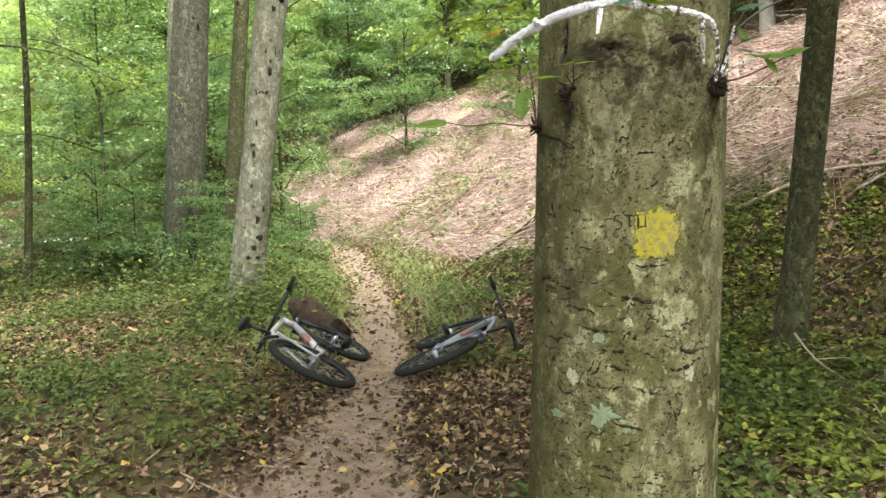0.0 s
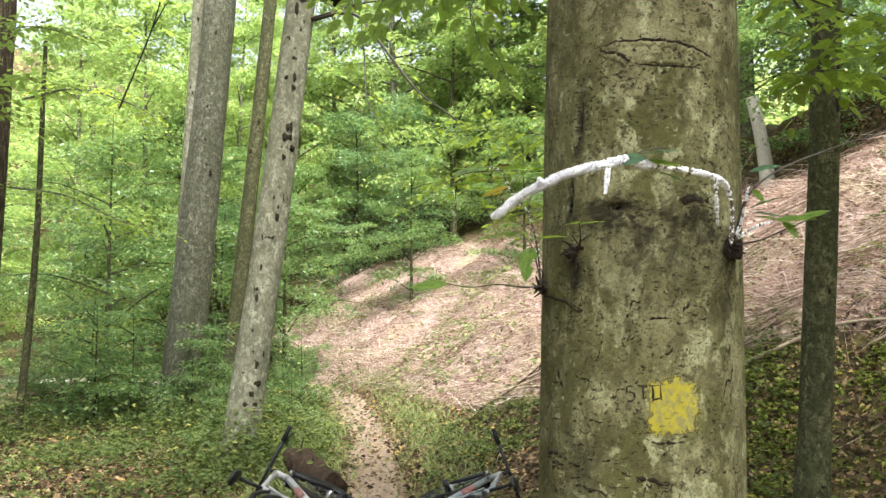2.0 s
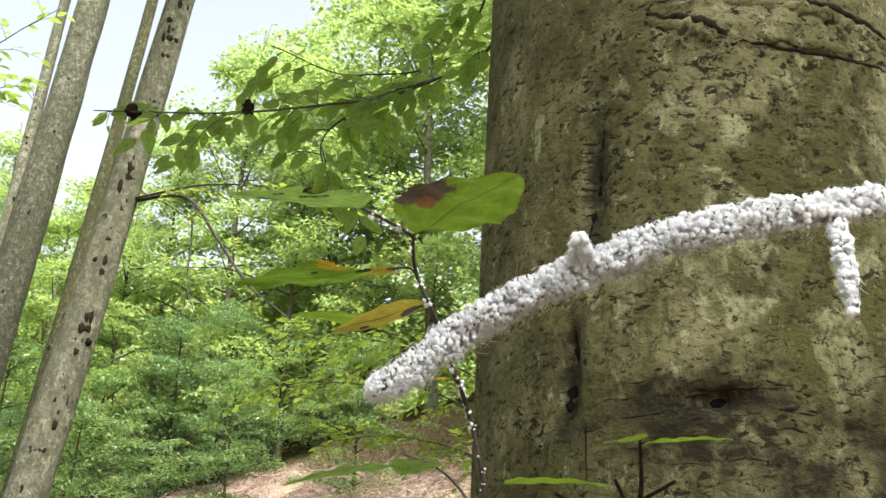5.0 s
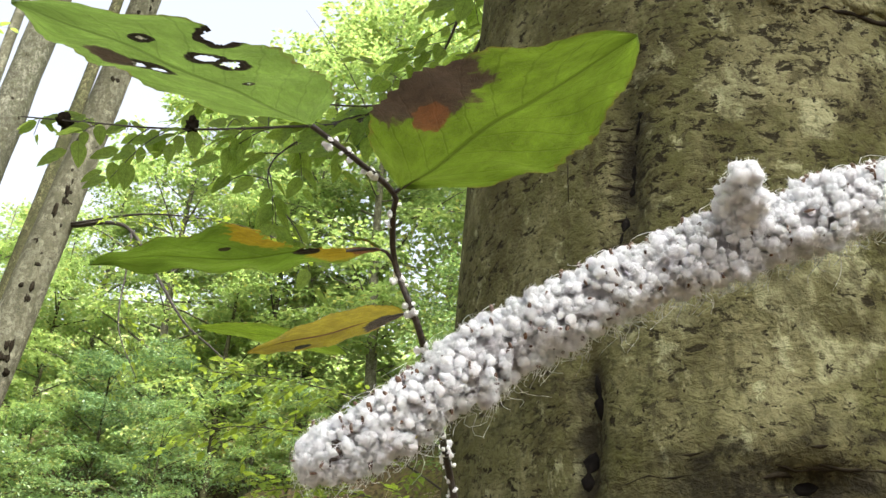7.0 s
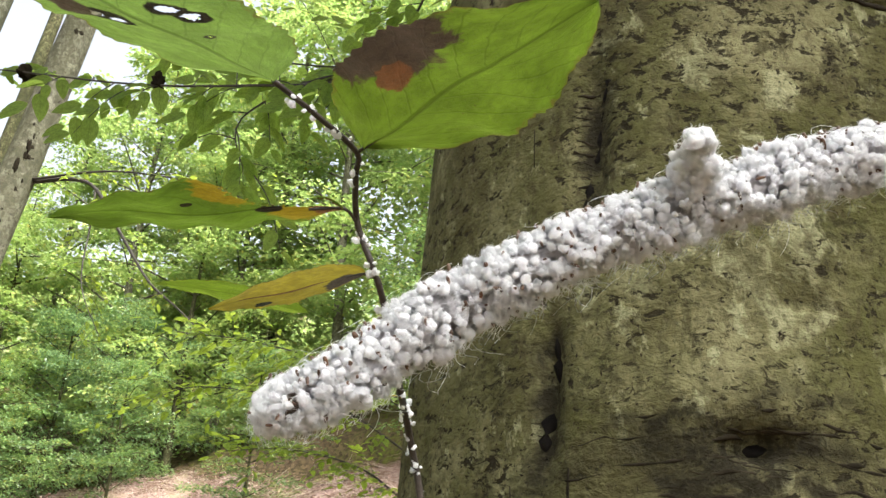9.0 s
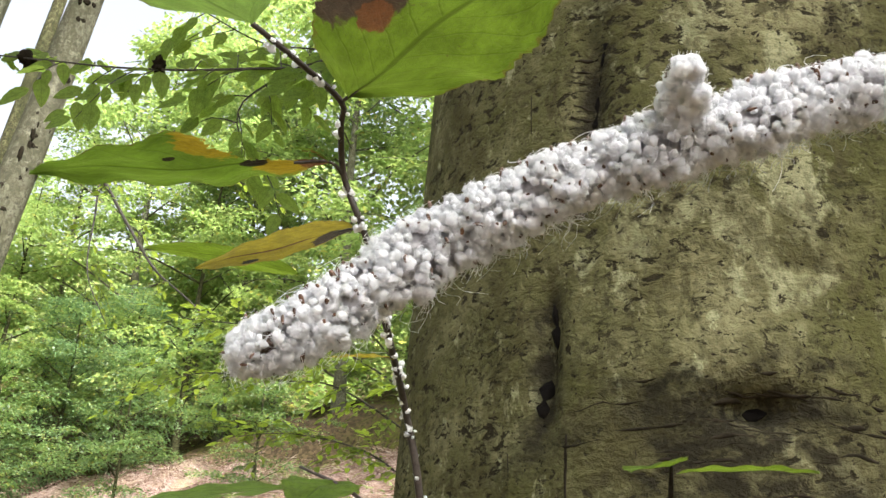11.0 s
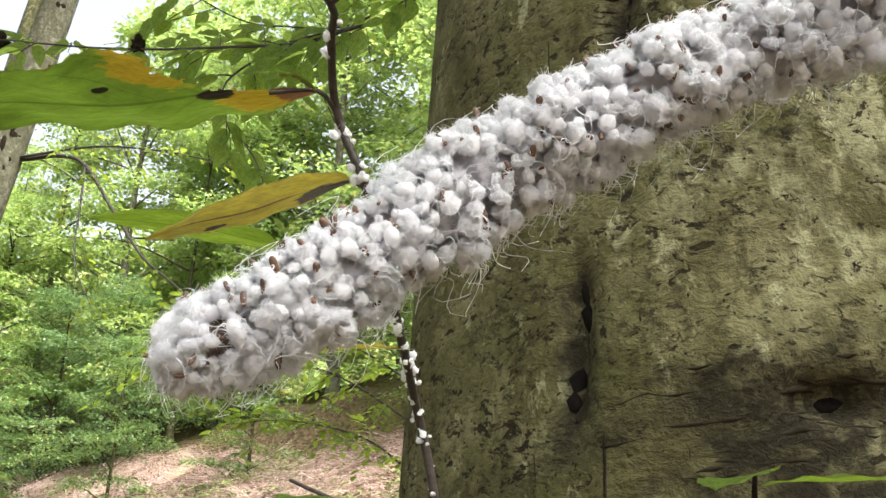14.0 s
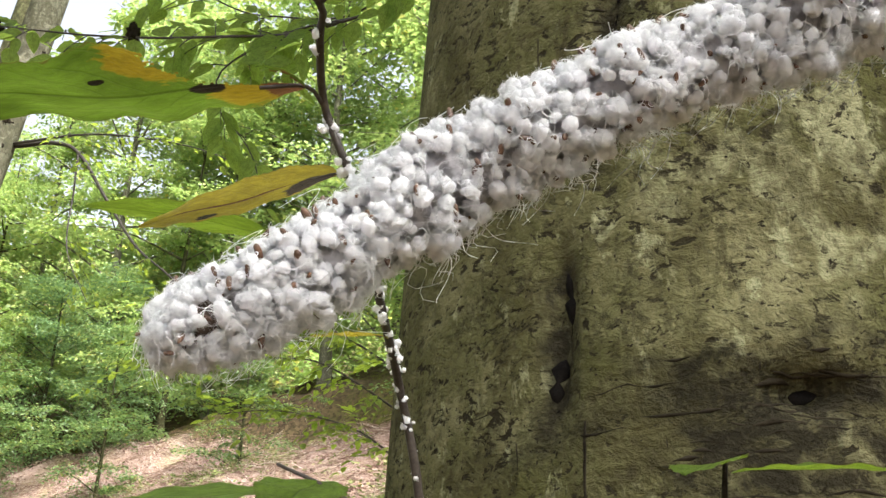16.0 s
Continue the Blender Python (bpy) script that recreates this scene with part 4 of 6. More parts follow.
def skin_patch(name, x, z, wide, tall, mat, label, seed, ragged=0.25, lift=0.0016, square=0.0):
    """A ragged patch lying on the bark."""
    verts, faces, rings, spokes = [], [], 10, 48
    for i in range(rings + 1):
        for j in range(spokes):
            a = 2 * math.pi * j / spokes
            c, s = math.cos(a), math.sin(a)
            box = 1 / max(abs(c), abs(s)) if square else 1
            edge = (1 + square * (box - 1)) * (1 + ragged * noise.noise(Vector((2.2 * c, 2.2 * s, seed))) + 0.5 * ragged * noise.noise(Vector((7 * c, 7 * s, seed))))
            t = i / rings * edge
            px, pz = x + wide * t * c, z + tall * t * s
            verts.append(tuple(trunk_point(np.array(side_angle(px, pz)), np.array(pz), lift * (1 - 0.7 * (i / rings) ** 4))))
    for i in range(rings):
        for j in range(spokes):
            k = (j + 1) % spokes
            faces.append((i * spokes + j, (i + 1) * spokes + j, (i + 1) * spokes + k, i * spokes + k))
    ob = under(quick_mesh(name, verts, faces, mat), beech, label)
    rim = np.repeat(np.arange(rings + 1) / rings, spokes).astype(np.float32)
    ob.data.attributes.new("rim", "FLOAT", "POINT").data.foreach_set("value", rim)
    return ob


def crust_material(name, low, high, bare, gaps):
    """A thin crust that breaks up towards its rim."""
    n = Nodes(name)
    w = n.coords((1, 1, 0.8))
    col = n.mix(n.noise(w, 45, 5, 0.65), low, high)
    col = n.mix(n.ramp(n.noise(w, 75, 6, 0.7), (0.46, 0.0), (0.58, gaps)), col, bare)
    col = n.mix(n.ramp(n.noise(n.coords((1, 1, 3.0)), 60, 4, 0.7), (0.34, 0.9), (0.40, 0.0)), col, (0.03, 0.026, 0.012))
    ragged = n.math("ADD", n.attr("rim"), n.math("MULTIPLY", n.math("SUBTRACT", n.noise(w, 70, 6, 0.7), 0.5), 1.0))
    n.put(n.bsdf.inputs["Alpha"], n.ramp(ragged, (0.80, 1.0), (0.98, 0.0)))
    n.bump(n.noise(w, 150, 5), 0.6, 0.002)
    return n.done(col, 0.8)


skin_patch("yellow_blaze", 0.472, 1.434, 0.054, 0.058, crust_material("blaze_paint", (0.155, 0.135, 0.012), (0.26, 0.225, 0.026), (0.13, 0.12, 0.05), 0.95), "weathered yellow paint blaze", 3.1, 0.22, 0.0016, 0.55)
LICHEN = crust_material("lichen", (0.095, 0.120, 0.072), (0.150, 0.180, 0.112), (0.10, 0.12, 0.05), 0.6)
PALE_LICHEN = crust_material("pale_lichen", (0.19, 0.19, 0.125), (0.28, 0.28, 0.20), (0.14, 0.14, 0.075), 0.8)
skin_patch("lichen_patch", 0.361, 1.042, 0.030, 0.026, LICHEN, "grey-green crusty lichen", 8.3, 0.9)
for x, z, w, t, m in ((0.27, 1.03, 0.018, 0.012, LICHEN), (0.41, 1.015, 0.012, 0.012, LICHEN), (0.415, 1.245, 0.010, 0.012, PALE_LICHEN), (0.355, 1.21, 0.016, 0.014, LICHEN), (0.545, 1.13, 0.014, 0.018, PALE_LICHEN), (0.30, 1.12, 0.014, 0.02, PALE_LICHEN)):
    skin_patch("lichen_patch", x, z, w, t, m, "", x * 50 + z * 10, 0.4, 0.0009)


# ---- the twig thick with woolly aphids ----
def wool_material(name, low, high, gaps=0.0):
    n = Nodes(name)
    w = n.add("ShaderNodeNewGeometry").outputs["Position"]
    col = n.mix(n.noise(w, 700, 5, 0.7), low, high)
    # gaps: dark patches for crowded aphids and for shade between tufts
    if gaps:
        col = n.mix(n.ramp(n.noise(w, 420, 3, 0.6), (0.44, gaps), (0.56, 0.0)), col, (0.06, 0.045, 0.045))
    n.bump(n.noise(w, 3600, 5, 0.75), 0.9, 0.0004)
    n.done(col, 1.0)
    n.bsdf.inputs["Subsurface Weight"].default_value = 0.9
    n.bsdf.inputs["Subsurface Radius"].default_value = (1.0, 1.0, 1.0)
    n.bsdf.inputs["Subsurface Scale"].default_value = 0.0013
    n.glowing_through((0.96, 0.965, 0.985, 1), 0.5)
    return n.mat


WOOL = wool_material("aphid_wool", (0.90, 0.90, 0.92), (0.96, 0.96, 0.97))
# greyer than WOOL: the shade between tufts is put into its colour
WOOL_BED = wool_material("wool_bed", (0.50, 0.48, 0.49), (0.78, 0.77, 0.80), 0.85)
APHID = plain("aphid_body", (0.095, 0.048, 0.027), 0.4, 0, 900, 0.6)


def tuft_bmesh(seed, fine, fibres):
    """One fuzzy puff of wool with a coat of curling fibres, about one unit in radius."""
    bm = bmesh.new()
    bmesh.ops.create_icosphere(bm, subdivisions=fine, radius=1.0)
    for q in bm.verts:
        n1 = noise.noise(q.co * 1.2 + Vector((seed, 0, 0)))
        n2 = noise.noise(q.co * 2.8 + Vector((0, seed, 0)))
        n3 = noise.noise(q.co * 6.0 + Vector((seed, seed, 0)))
        q.co *= 0.88 * (0.94 + 0.30 * n1 + (0.26 * n2 + 0.14 * n3))
    r = random.Random(seed)
    for i in range(fibres):
        d = Vector((r.gauss(0, 1), r.gauss(0, 1), r.gauss(0, 1))).normalized()
        s = d.cross(Vector((r.gauss(0, 1), r.gauss(0, 1), r.gauss(0, 1)))).normalized()
        bulge = 0.94 + 0.30 * noise.noise(d * 1.2 + Vector((seed, 0, 0)))
        w = r.uniform(0.018, 0.040) * (1.0 if fibres > 150 else 1.4)
        a = d * bulge * r.uniform(0.70, 0.88)
        stray = r.random() < 0.15
        tip = d * bulge * (r.uniform(1.25, 1.6) if stray else r.uniform(0.98, 1.16)) + s.cross(d) * r.uniform(0.1, 0.6)
        bm.faces.new([bm.verts.new(p) for p in (a - s * w, a + s * w, tip)])
    return bm


def mesh_arrays(bm):
    bmesh.ops.triangulate(bm, faces=bm.faces)
    bm.verts.index_update()
    v = np.array([q.co for q in bm.verts])
    f = np.array([[q.index for q in t.verts] for t in bm.faces])
    bm.free()
    return v, f


def turn_matrix(out, spin):
    """Turns z to the direction out, with a spin round it."""
    return (Vector(out).to_track_quat("Z", "Y").to_matrix() @ Matrix.Rotation(spin, 3, "Z"))


TUFT_FINE = []
for s in range(6):
    bm = tuft_bmesh(11.3 * s + 1, 3, 560)
    me = bpy.data.meshes.new("wool_tuft")
    for f in bm.faces:
        f.smooth = True
    bm.to_mesh(me)
    bm.free()
    me.materials.append(WOOL)
    TUFT_FINE.append(me)
TUFT_MID = [mesh_arrays(tuft_bmesh(7.1 * s + 3, 2, 260)) for s in range(5)]
TUFT_LOW = [mesh_arrays(tuft_bmesh(5.7 * s + 2, 2, 60)) for s in range(5)]


def body_arrays():
    bm = bmesh.new()
    bmesh.ops.create_icosphere(bm, subdivisions=2, radius=1.0)
    for q in bm.verts:
        q.co.z *= 2.6 - 0.7 * q.co.z
        q.co.x *= 0.8
    return mesh_arrays(bm)


BODY = body_arrays()


class Colony:
    """Wool and aphid bodies along twigs, some as parts, the rest joined."""

    def __init__(self, twig):
        self.twig, self.v, self.f, self.n = twig, [], [], 0
        self.bv, self.bf, self.bn = [], [], 0
        self.singles = 0
        self.threads = Heap()

    def tuft(self, p, out, size, single):
        m = turn_matrix(out, rng.uniform(0, 6.3))
        scale = size * np.array([rng.uniform(0.75, 1.25), rng.uniform(0.75, 1.25), rng.uniform(0.8, 1.3)])
        if single and self.singles < 300 and rng.uniform() < 0.4:
            self.singles += 1
            ob = new("wool_tuft", TUFT_FINE[rng.integers(6)])
            ob.parent = self.twig
            ob.matrix_basis = Matrix.Translation(p) @ m.to_4x4() @ Matrix.Diagonal((*scale, 1))
            return
        v, f = (TUFT_MID if single else TUFT_LOW)[rng.integers(5)]
        self.v.append(p + (v * scale) @ np.array(m).T), self.f.append(f + self.n)
        self.n += len(v)

    def body(self, p, out, size):
        m = np.array(turn_matrix(unit(0.5 * np.array(out) + np.array([0, 0, 0.7]) + rng.normal(0, 0.5, 3)), rng.uniform(0, 6.3)))
        v, f = BODY
        self.bv.append(p + (v * size) @ m.T), self.bf.append(f + self.bn)
        self.bn += len(v)

    def thread(self, p, out, length, fall=0.3):
        side = unit(np.cross(out, rng.normal(0, 1, 3)))
        other = np.cross(out, side)
        t = np.linspace(0, 1, 9)[:, None]
        curl, turn, phase = rng.uniform(0.22, 0.55) * length, rng.uniform(2.5, 8.0), rng.uniform(0, 6.3)
        line = p + (out * rng.uniform(0.15, 0.6) + side * rng.normal(0, 0.4)) * length * t + curl * t * (side * np.sin(turn * t + phase) + other * np.cos(turn * t + phase)) + np.array([0, 0, -fall * length]) * t * t
        self.threads.rod(line, np.linspace(0.00011, 0.00004, 9), 3)

    def finish(self):
        if self.v:
            ob = under(quick_mesh("wool", np.vstack(self.v), np.vstack(self.f), WOOL), self.twig, "white woolly aphid fluff")
            ob["kind"] = "stuff"
        if self.bv:
            ob = under(quick_mesh("aphid_swarm", np.vstack(self.bv), np.vstack(self.bf), APHID), self.twig, "small dark brown aphid bodies")
            ob["kind"] = "stuff"
        if self.threads.n:
            self.threads.make("wool_threads", WOOL, self.twig, "loose curling white wax threads")["kind"] = "stuff"


def cover(colony, line, radius, per_metre, tuft, near=None, threads=0.3, bodies=0.25, cap=False, clumps=False):
    """Covers a twig's line with wool."""
    tan, u, v = frames_along(line)
    seg = np.linalg.norm(np.diff(line, axis=0), axis=1)
    cum = np.concatenate([[0], np.cumsum(seg)])
    total = cum[-1]
    n = int(total * per_metre)
    for i in range(n):
        d = rng.uniform(0, total)
        k = min(int(np.searchsorted(cum, d)), len(line) - 1)
        p0 = line[k]
        a = rng.uniform(0, 2 * math.pi)
        out = math.cos(a) * u[k] + math.sin(a) * v[k]
        r = radius(d / total) if callable(radius) else radius
        r *= 1 + 0.28 * noise.noise(Vector((p0[0] * 130, 1.3 * math.cos(a), 1.3 * math.sin(a) + p0[2] * 130)))
        if clumps and noise.noise(Vector((p0[0] * 110, p0[1] * 110, p0[2] * 110))) < -0.26:
            continue
        if out[1] > 0.45 and rng.uniform() < 0.7:
            continue
        s = tuft * rng.choice([0.5, 0.7, 0.9, 1.15, 1.4]) * rng.uniform(0.85, 1.2)
        p = p0 + out * (r - s * rng.uniform(0.0, 0.85)) + tan[k] * rng.uniform(-0.001, 0.001)
        single = near is not None and d < near and out[1] < 0.15
        colony.tuft(p, out, s, single)
        if rng.uniform() < bodies:
            colony.body(p0 + out * (r + s * 0.05) + np.array([0, 0, s * 0.6]) + rng.normal(0, s * 0.2, 3), out, 0.00046 * rng.uniform(0.7, 1.35))
        if rng.uniform() < threads * (1.5 if out[2] < -0.2 else 0.8):
            colony.thread(p0 + out * (r + s * 0.15), out, rng.uniform(0.0016, 0.0050) * (1.8 if rng.uniform() < 0.15 else 1.0))
    if cap:
        for i in range(150):
            d = unit(-tan[0] + rng.normal(0, 0.75, 3))
            r = radius(0) if callable(radius) else radius
            p = line[0] + tan[0] * r * 0.4 + d * (r - tuft * 0.6)
            colony.tuft(p + d * rng.uniform(-0.0008, 0.0006), d, tuft * rng.uniform(0.6, 1.5), True)
            if i % 14 == 0:
                colony.body(p + d * tuft * 0.8 + rng.normal(0, 0.0004, 3), d, 0.00038)
            if i % 2:
                colony.thread(p + d * tuft * 0.6, d, rng.uniform(0.0015, 0.0055))


woolly = new("woolly_twig")
main = smooth_line([(0.1345, 1.6935, 1.7830), (0.141, 1.692, 1.7870), (0.152, 1.690, 1.7940), (0.163, 1.688, 1.8030), (0.174, 1.685, 1.8110), (0.185, 1.681, 1.8180), (0.197, 1.677, 1.8250), (0.209, 1.673, 1.8300), (0.221, 1.669, 1.8350), (0.234, 1.666, 1.8400), (0.250, 1.662, 1.8470), (0.268, 1.659, 1.8530), (0.298, 1.657, 1.8610), (0.345, 1.655, 1.8700), (0.367, 1.655, 1.8735), (0.400, 1.660, 1.8660), (0.457, 1.690, 1.8640), (0.525, 1.740, 1.8600), (0.566, 1.785, 1.8500), (0.590, 1.835, 1.8100), (0.592, 1.860, 1.7450)], 0.002)
tube("stem", main, np.interp(np.linspace(0, 1, len(main)), [0, 0.45, 0.6, 0.84, 1], [0.0042, 0.0040, 0.0022, 0.0022, 0.0040]), plain("woolly_bark", (0.11, 0.085, 0.07), 0.8, 0, 500, 0.4), woolly, 10)
colony = Colony(woolly)
fat = lambda t: float(np.interp(t, [0, 0.02, 0.1, 0.45, 0.5, 0.62, 0.8, 1.0], [0.0057, 0.0068, 0.0075, 0.0075, 0.0058, 0.0054, 0.0038, 0.0028]))
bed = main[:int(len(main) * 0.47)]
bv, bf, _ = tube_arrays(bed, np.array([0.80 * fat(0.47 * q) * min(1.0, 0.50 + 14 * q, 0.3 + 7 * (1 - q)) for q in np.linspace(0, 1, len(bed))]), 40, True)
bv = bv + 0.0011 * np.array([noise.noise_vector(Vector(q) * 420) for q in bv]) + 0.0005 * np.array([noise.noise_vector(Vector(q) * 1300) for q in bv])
under(quick_mesh("wool_bed", bv, bf, WOOL_BED), woolly, "matted wool over the bark, greyed for the shade between tufts")
k_dense, k_thin = int(len(main) * 0.62), int(len(main) * 0.84)
k_near = int(len(main) * 0.30)
cover(colony, main[:k_near], lambda t: fat(t * 0.30), 17500, 0.00116, 0.16, 0.85, 0.12, True)
k_mid = int(len(main) * 0.46)
cover(colony, main[k_near:k_mid], lambda t: fat(0.30 + t * 0.16), 6500, 0.0017, None, 0.2, 0.05)
cover(colony, main[k_mid:k_dense], lambda t: 0.0050 - 0.0008 * t, 8500, 0.0017, None, 0.2, 0.12, False, True)
cover(colony, main[k_dense:k_thin], lambda t: 0.0046 - 0.0012 * t, 6000, 0.0018, None, 0.2, 0.12, False, True)
cover(colony, main[k_thin:], 0.0034, 1500, 0.0017, None, 0.2, 0.08, False, True)
for shoot, fatness, dense in ((((0.221, 1.668, 1.8370), (0.2178, 1.659, 1.8415), (0.2150, 1.6515, 1.8430)), 0.0039, 13000), (((0.221, 1.667, 1.8370), (0.2200, 1.660, 1.8390), (0.2190, 1.6550, 1.8395)), 0.0029, 11000), (((0.336, 1.655, 1.867), (0.332, 1.648, 1.845), (0.3275, 1.641, 1.815)), 0.0040, 6000), (((0.540, 1.750, 1.856), (0.545, 1.770, 1.820), (0.560, 1.830, 1.780)), 0.0030, 1500), (((0.600, 1.850, 1.760), (0.612, 1.84, 1.80), (0.622, 1.835, 1.855)), 0.0030, 1500), (((0.600, 1.850, 1.755), (0.630, 1.83, 1.775), (0.655, 1.81, 1.782)), 0.0028, 1300)):
    line = smooth_line(shoot, 0.0015)
    tube("side_shoot", line, np.linspace(0.0018, 0.0011, len(line)), TWIG, woolly, 6)
    cover(colony, line, lambda t: fatness * (1 - 0.55 * t ** 3), dense, 0.0016, None, 0.25, 0.06, False, fatness < 0.0035 and len(line) > 9)
colony.finish()
tagged(woolly, "beech twig thickly coated in white woolly aphids", "twig")


# ---- broad leaves near the lens ----
def leaf_material(name, green, through, spots=(), vein=0.6, share=0.45):
    """A beech leaf's blade; spots: (u, v, long, wide, colour) of withered patches, u from foot to tip, v from -1 to 1 across."""
    n = Nodes(name)
    uv = n.add("ShaderNodeTexCoord").outputs["UV"]
    sep = n.add("ShaderNodeSeparateXYZ", Vector=uv)
    u, v = sep.outputs[0], sep.outputs[1]
    av = n.math("ABSOLUTE", n.math("SUBTRACT", v, 0.5))
    bend = n.math("MULTIPLY", n.math("SUBTRACT", n.noise(uv, 5, 3), 0.5), 0.05)
    lines = n.math("FRACT", n.math("MULTIPLY", n.math("SUBTRACT", n.math("ADD", u, bend), n.math("MULTIPLY", av, 0.55)), 9.0))
    rib = n.ramp(n.math("ABSOLUTE", n.math("SUBTRACT", lines, 0.5)), (0.015, 1.0), (0.06, 0.0))
    mid = n.ramp(av, (0.008, 1.0), (0.022, 0.0))
    net = n.ramp(n.cells(uv, 55, feature="DISTANCE_TO_EDGE"), (0.0, 0.35), (0.10, 0.0))
    veins = n.math("MAXIMUM", n.math("MAXIMUM", n.math("MULTIPLY", rib, 0.55), mid), net)
    soft = n.noise(uv, 6, 5, 0.65)
    col = n.mix(n.ramp(soft, (0.3, 0.0), (0.7, 1.0)), tuple(c * 0.62 for c in green), tuple(c * 1.3 for c in green))
    col = n.mix(n.math("MULTIPLY", veins, vein), col, tuple(c * 0.45 for c in green))
    blot = n.ramp(n.noise(uv, 16, 5, 0.7), (0.38, 0.6), (0.60, 0.0))
    col = n.mix(blot, col, tuple(c * 0.55 for c in green))
    specks = n.ramp(n.noise(uv, 34, 4, 0.65), (0.29, 0.9), (0.345, 0.0))
    col = n.mix(specks, col, (0.05, 0.035, 0.018))
    thr = n.mix(n.ramp(soft, (0.3, 0.0), (0.7, 1.0)), tuple(c * 0.65 for c in through), tuple(min(1, c * 1.2) for c in through))
    thr = n.mix(n.math("MULTIPLY", veins, 0.75), thr, tuple(c * 0.3 for c in through))
    thr = n.mix(n.math("MAXIMUM", n.math("MULTIPLY", blot, 0.6), specks), thr, tuple(c * 0.35 for c in through))
    rim = n.ramp(n.math("ADD", av, n.math("MULTIPLY", n.math("SUBTRACT", n.noise(uv, 25, 4), 0.5), 0.12)), (0.475, 0.0), (0.50, 0.7))
    col = n.mix(rim, col, (0.12, 0.085, 0.03))
    thr = n.mix(rim, thr, (0.10, 0.07, 0.02))
    wave = n.math("ADD", n.math("MULTIPLY", n.math("SUBTRACT", n.noise(uv, 7, 3), 0.5), 0.9), n.math("MULTIPLY", n.math("SUBTRACT", n.noise(uv, 28, 4), 0.5), 0.35))
    for su, sv, sl, sw, sc in spots:
        du = n.math("DIVIDE", n.math("SUBTRACT", u, su), sl)
        dv = n.math("DIVIDE", n.math("SUBTRACT", v, 0.5 + sv / 2), sw / 2)
        r = n.math("SQRT", n.math("ADD", n.math("MULTIPLY", du, du), n.math("MULTIPLY", dv, dv)))
        m = n.ramp(n.math("ADD", r, wave), (0.88, 1.0), (1.0, 0.0))
        col = n.mix(m, col, n.mix(n.ramp(n.noise(uv, 22, 5, 0.7), (0.3, 0.0), (0.7, 1.0)), tuple(c * 0.5 for c in sc), tuple(c * 1.5 for c in sc)))
        thr = n.mix(m, thr, tuple(c * 0.6 for c in sc))
    n.bump(n.math("ADD", n.math("MULTIPLY", veins, -1.0), n.math("MULTIPLY", n.noise(uv, 30, 4), 0.8)), 0.6, 0.0008)
    n.done(col, 0.5)
    n.glowing_through(thr, share)
    return n.mat


LEAF_GREEN = leaf_material("leaf_green", (0.10, 0.17, 0.022), (0.24, 0.36, 0.03))
LEAF_GREY = leaf_material("leaf_upper_side", (0.075, 0.15, 0.075), (0.08, 0.15, 0.05))


def blade_bmesh(length, width, wave=0.04, fold=0.10, droop=0.1, holes=(), nu=44, nv=18, teeth=22, seed=0.0, tip_bite=None):
    """A pointed oval leaf along x, its upper side to z, with a toothed edge; holes: (u, v, radius)."""
    bm = bmesh.new()
    uvl = bm.loops.layers.uv.new("UVMap")
    grid = []
    for i in range(nu + 1):
        u = i / nu
        w = (math.sin(math.pi * u ** 0.85) ** 0.75) * (1 - 0.25 * u) if 0 < u < 1 else 0.0
        w *= 1 + 0.05 * (2 * abs((u * teeth) % 1 - 0.5) - 0.5) + 0.07 * noise.noise(Vector((u * 5, seed, 0))) + 0.03 * noise.noise(Vector((u * 21, seed, 4)))
        row = []
        for j in range(nv + 1):
            v = 2 * j / nv - 1
            y = v * w * width / 2
            z = fold * abs(y) - droop * length * u * u + wave * width * (noise.noise(Vector((u * 3.1 + seed, v * 1.2, seed))) + 0.35 * abs(v) * math.sin(9 * u * 2 * math.pi * 0.5))
            row.append((bm.verts.new((u * length, y, z)), u, v))
        grid.append(row)
    for i in range(nu):
        for j in range(nv):
            q = [grid[i][j], grid[i + 1][j], grid[i + 1][j + 1], grid[i][j + 1]]
            cu, cv = sum(p[1] for p in q) / 4, sum(p[2] for p in q) / 4
            if any(((cu - hu) / hr) ** 2 + ((cv - hv) * width / (2 * hr * length)) ** 2 < 1 + 0.5 * noise.noise(Vector((cu * 60, cv * 30, seed))) for hu, hv, hr in holes):
                continue
            f = bm.faces.new([p[0] for p in q])
            for loop, p in zip(f.loops, q):
                loop[uvl].uv = (p[1], 0.5 + p[2] / 2)
    bmesh.ops.remove_doubles(bm, verts=bm.verts, dist=1e-6)
    loose = [q for q in bm.verts if not q.link_faces]
    bmesh.ops.delete(bm, geom=loose, context="VERTS")
    return bm


def hang(bm, foot, tip, face):
    """Turns a blade so that it runs from foot to tip with its upper side to the direction face."""
    foot, tip = Vector(foot), Vector(tip)
    x = (tip - foot).normalized()
    y = Vector(face).cross(x).normalized()
    z = x.cross(y)
    m = Matrix((x, y, z)).transposed().to_4x4()
    m.translation = foot
    bmesh.ops.transform(bm, matrix=m, verts=bm.verts)
    return bm


def near_leaf(twig, foot, tip, width, face, mat, label="", stalk=None, **shape):
    length = (Vector(tip) - Vector(foot)).length
    leaf = part("leaf", hang(blade_bmesh(length, width, **shape), foot, tip, face), mat, twig, label)
    if stalk is not None:
        f = np.array(foot) + 0.12 * (np.array(tip) - np.array(foot))
        tube("leaf_stalk", smooth_line([stalk, foot, tuple(f)], 0.002), 0.0006, TWIG, leaf, 6)
    return leaf


leafy = new("leafy_twig")
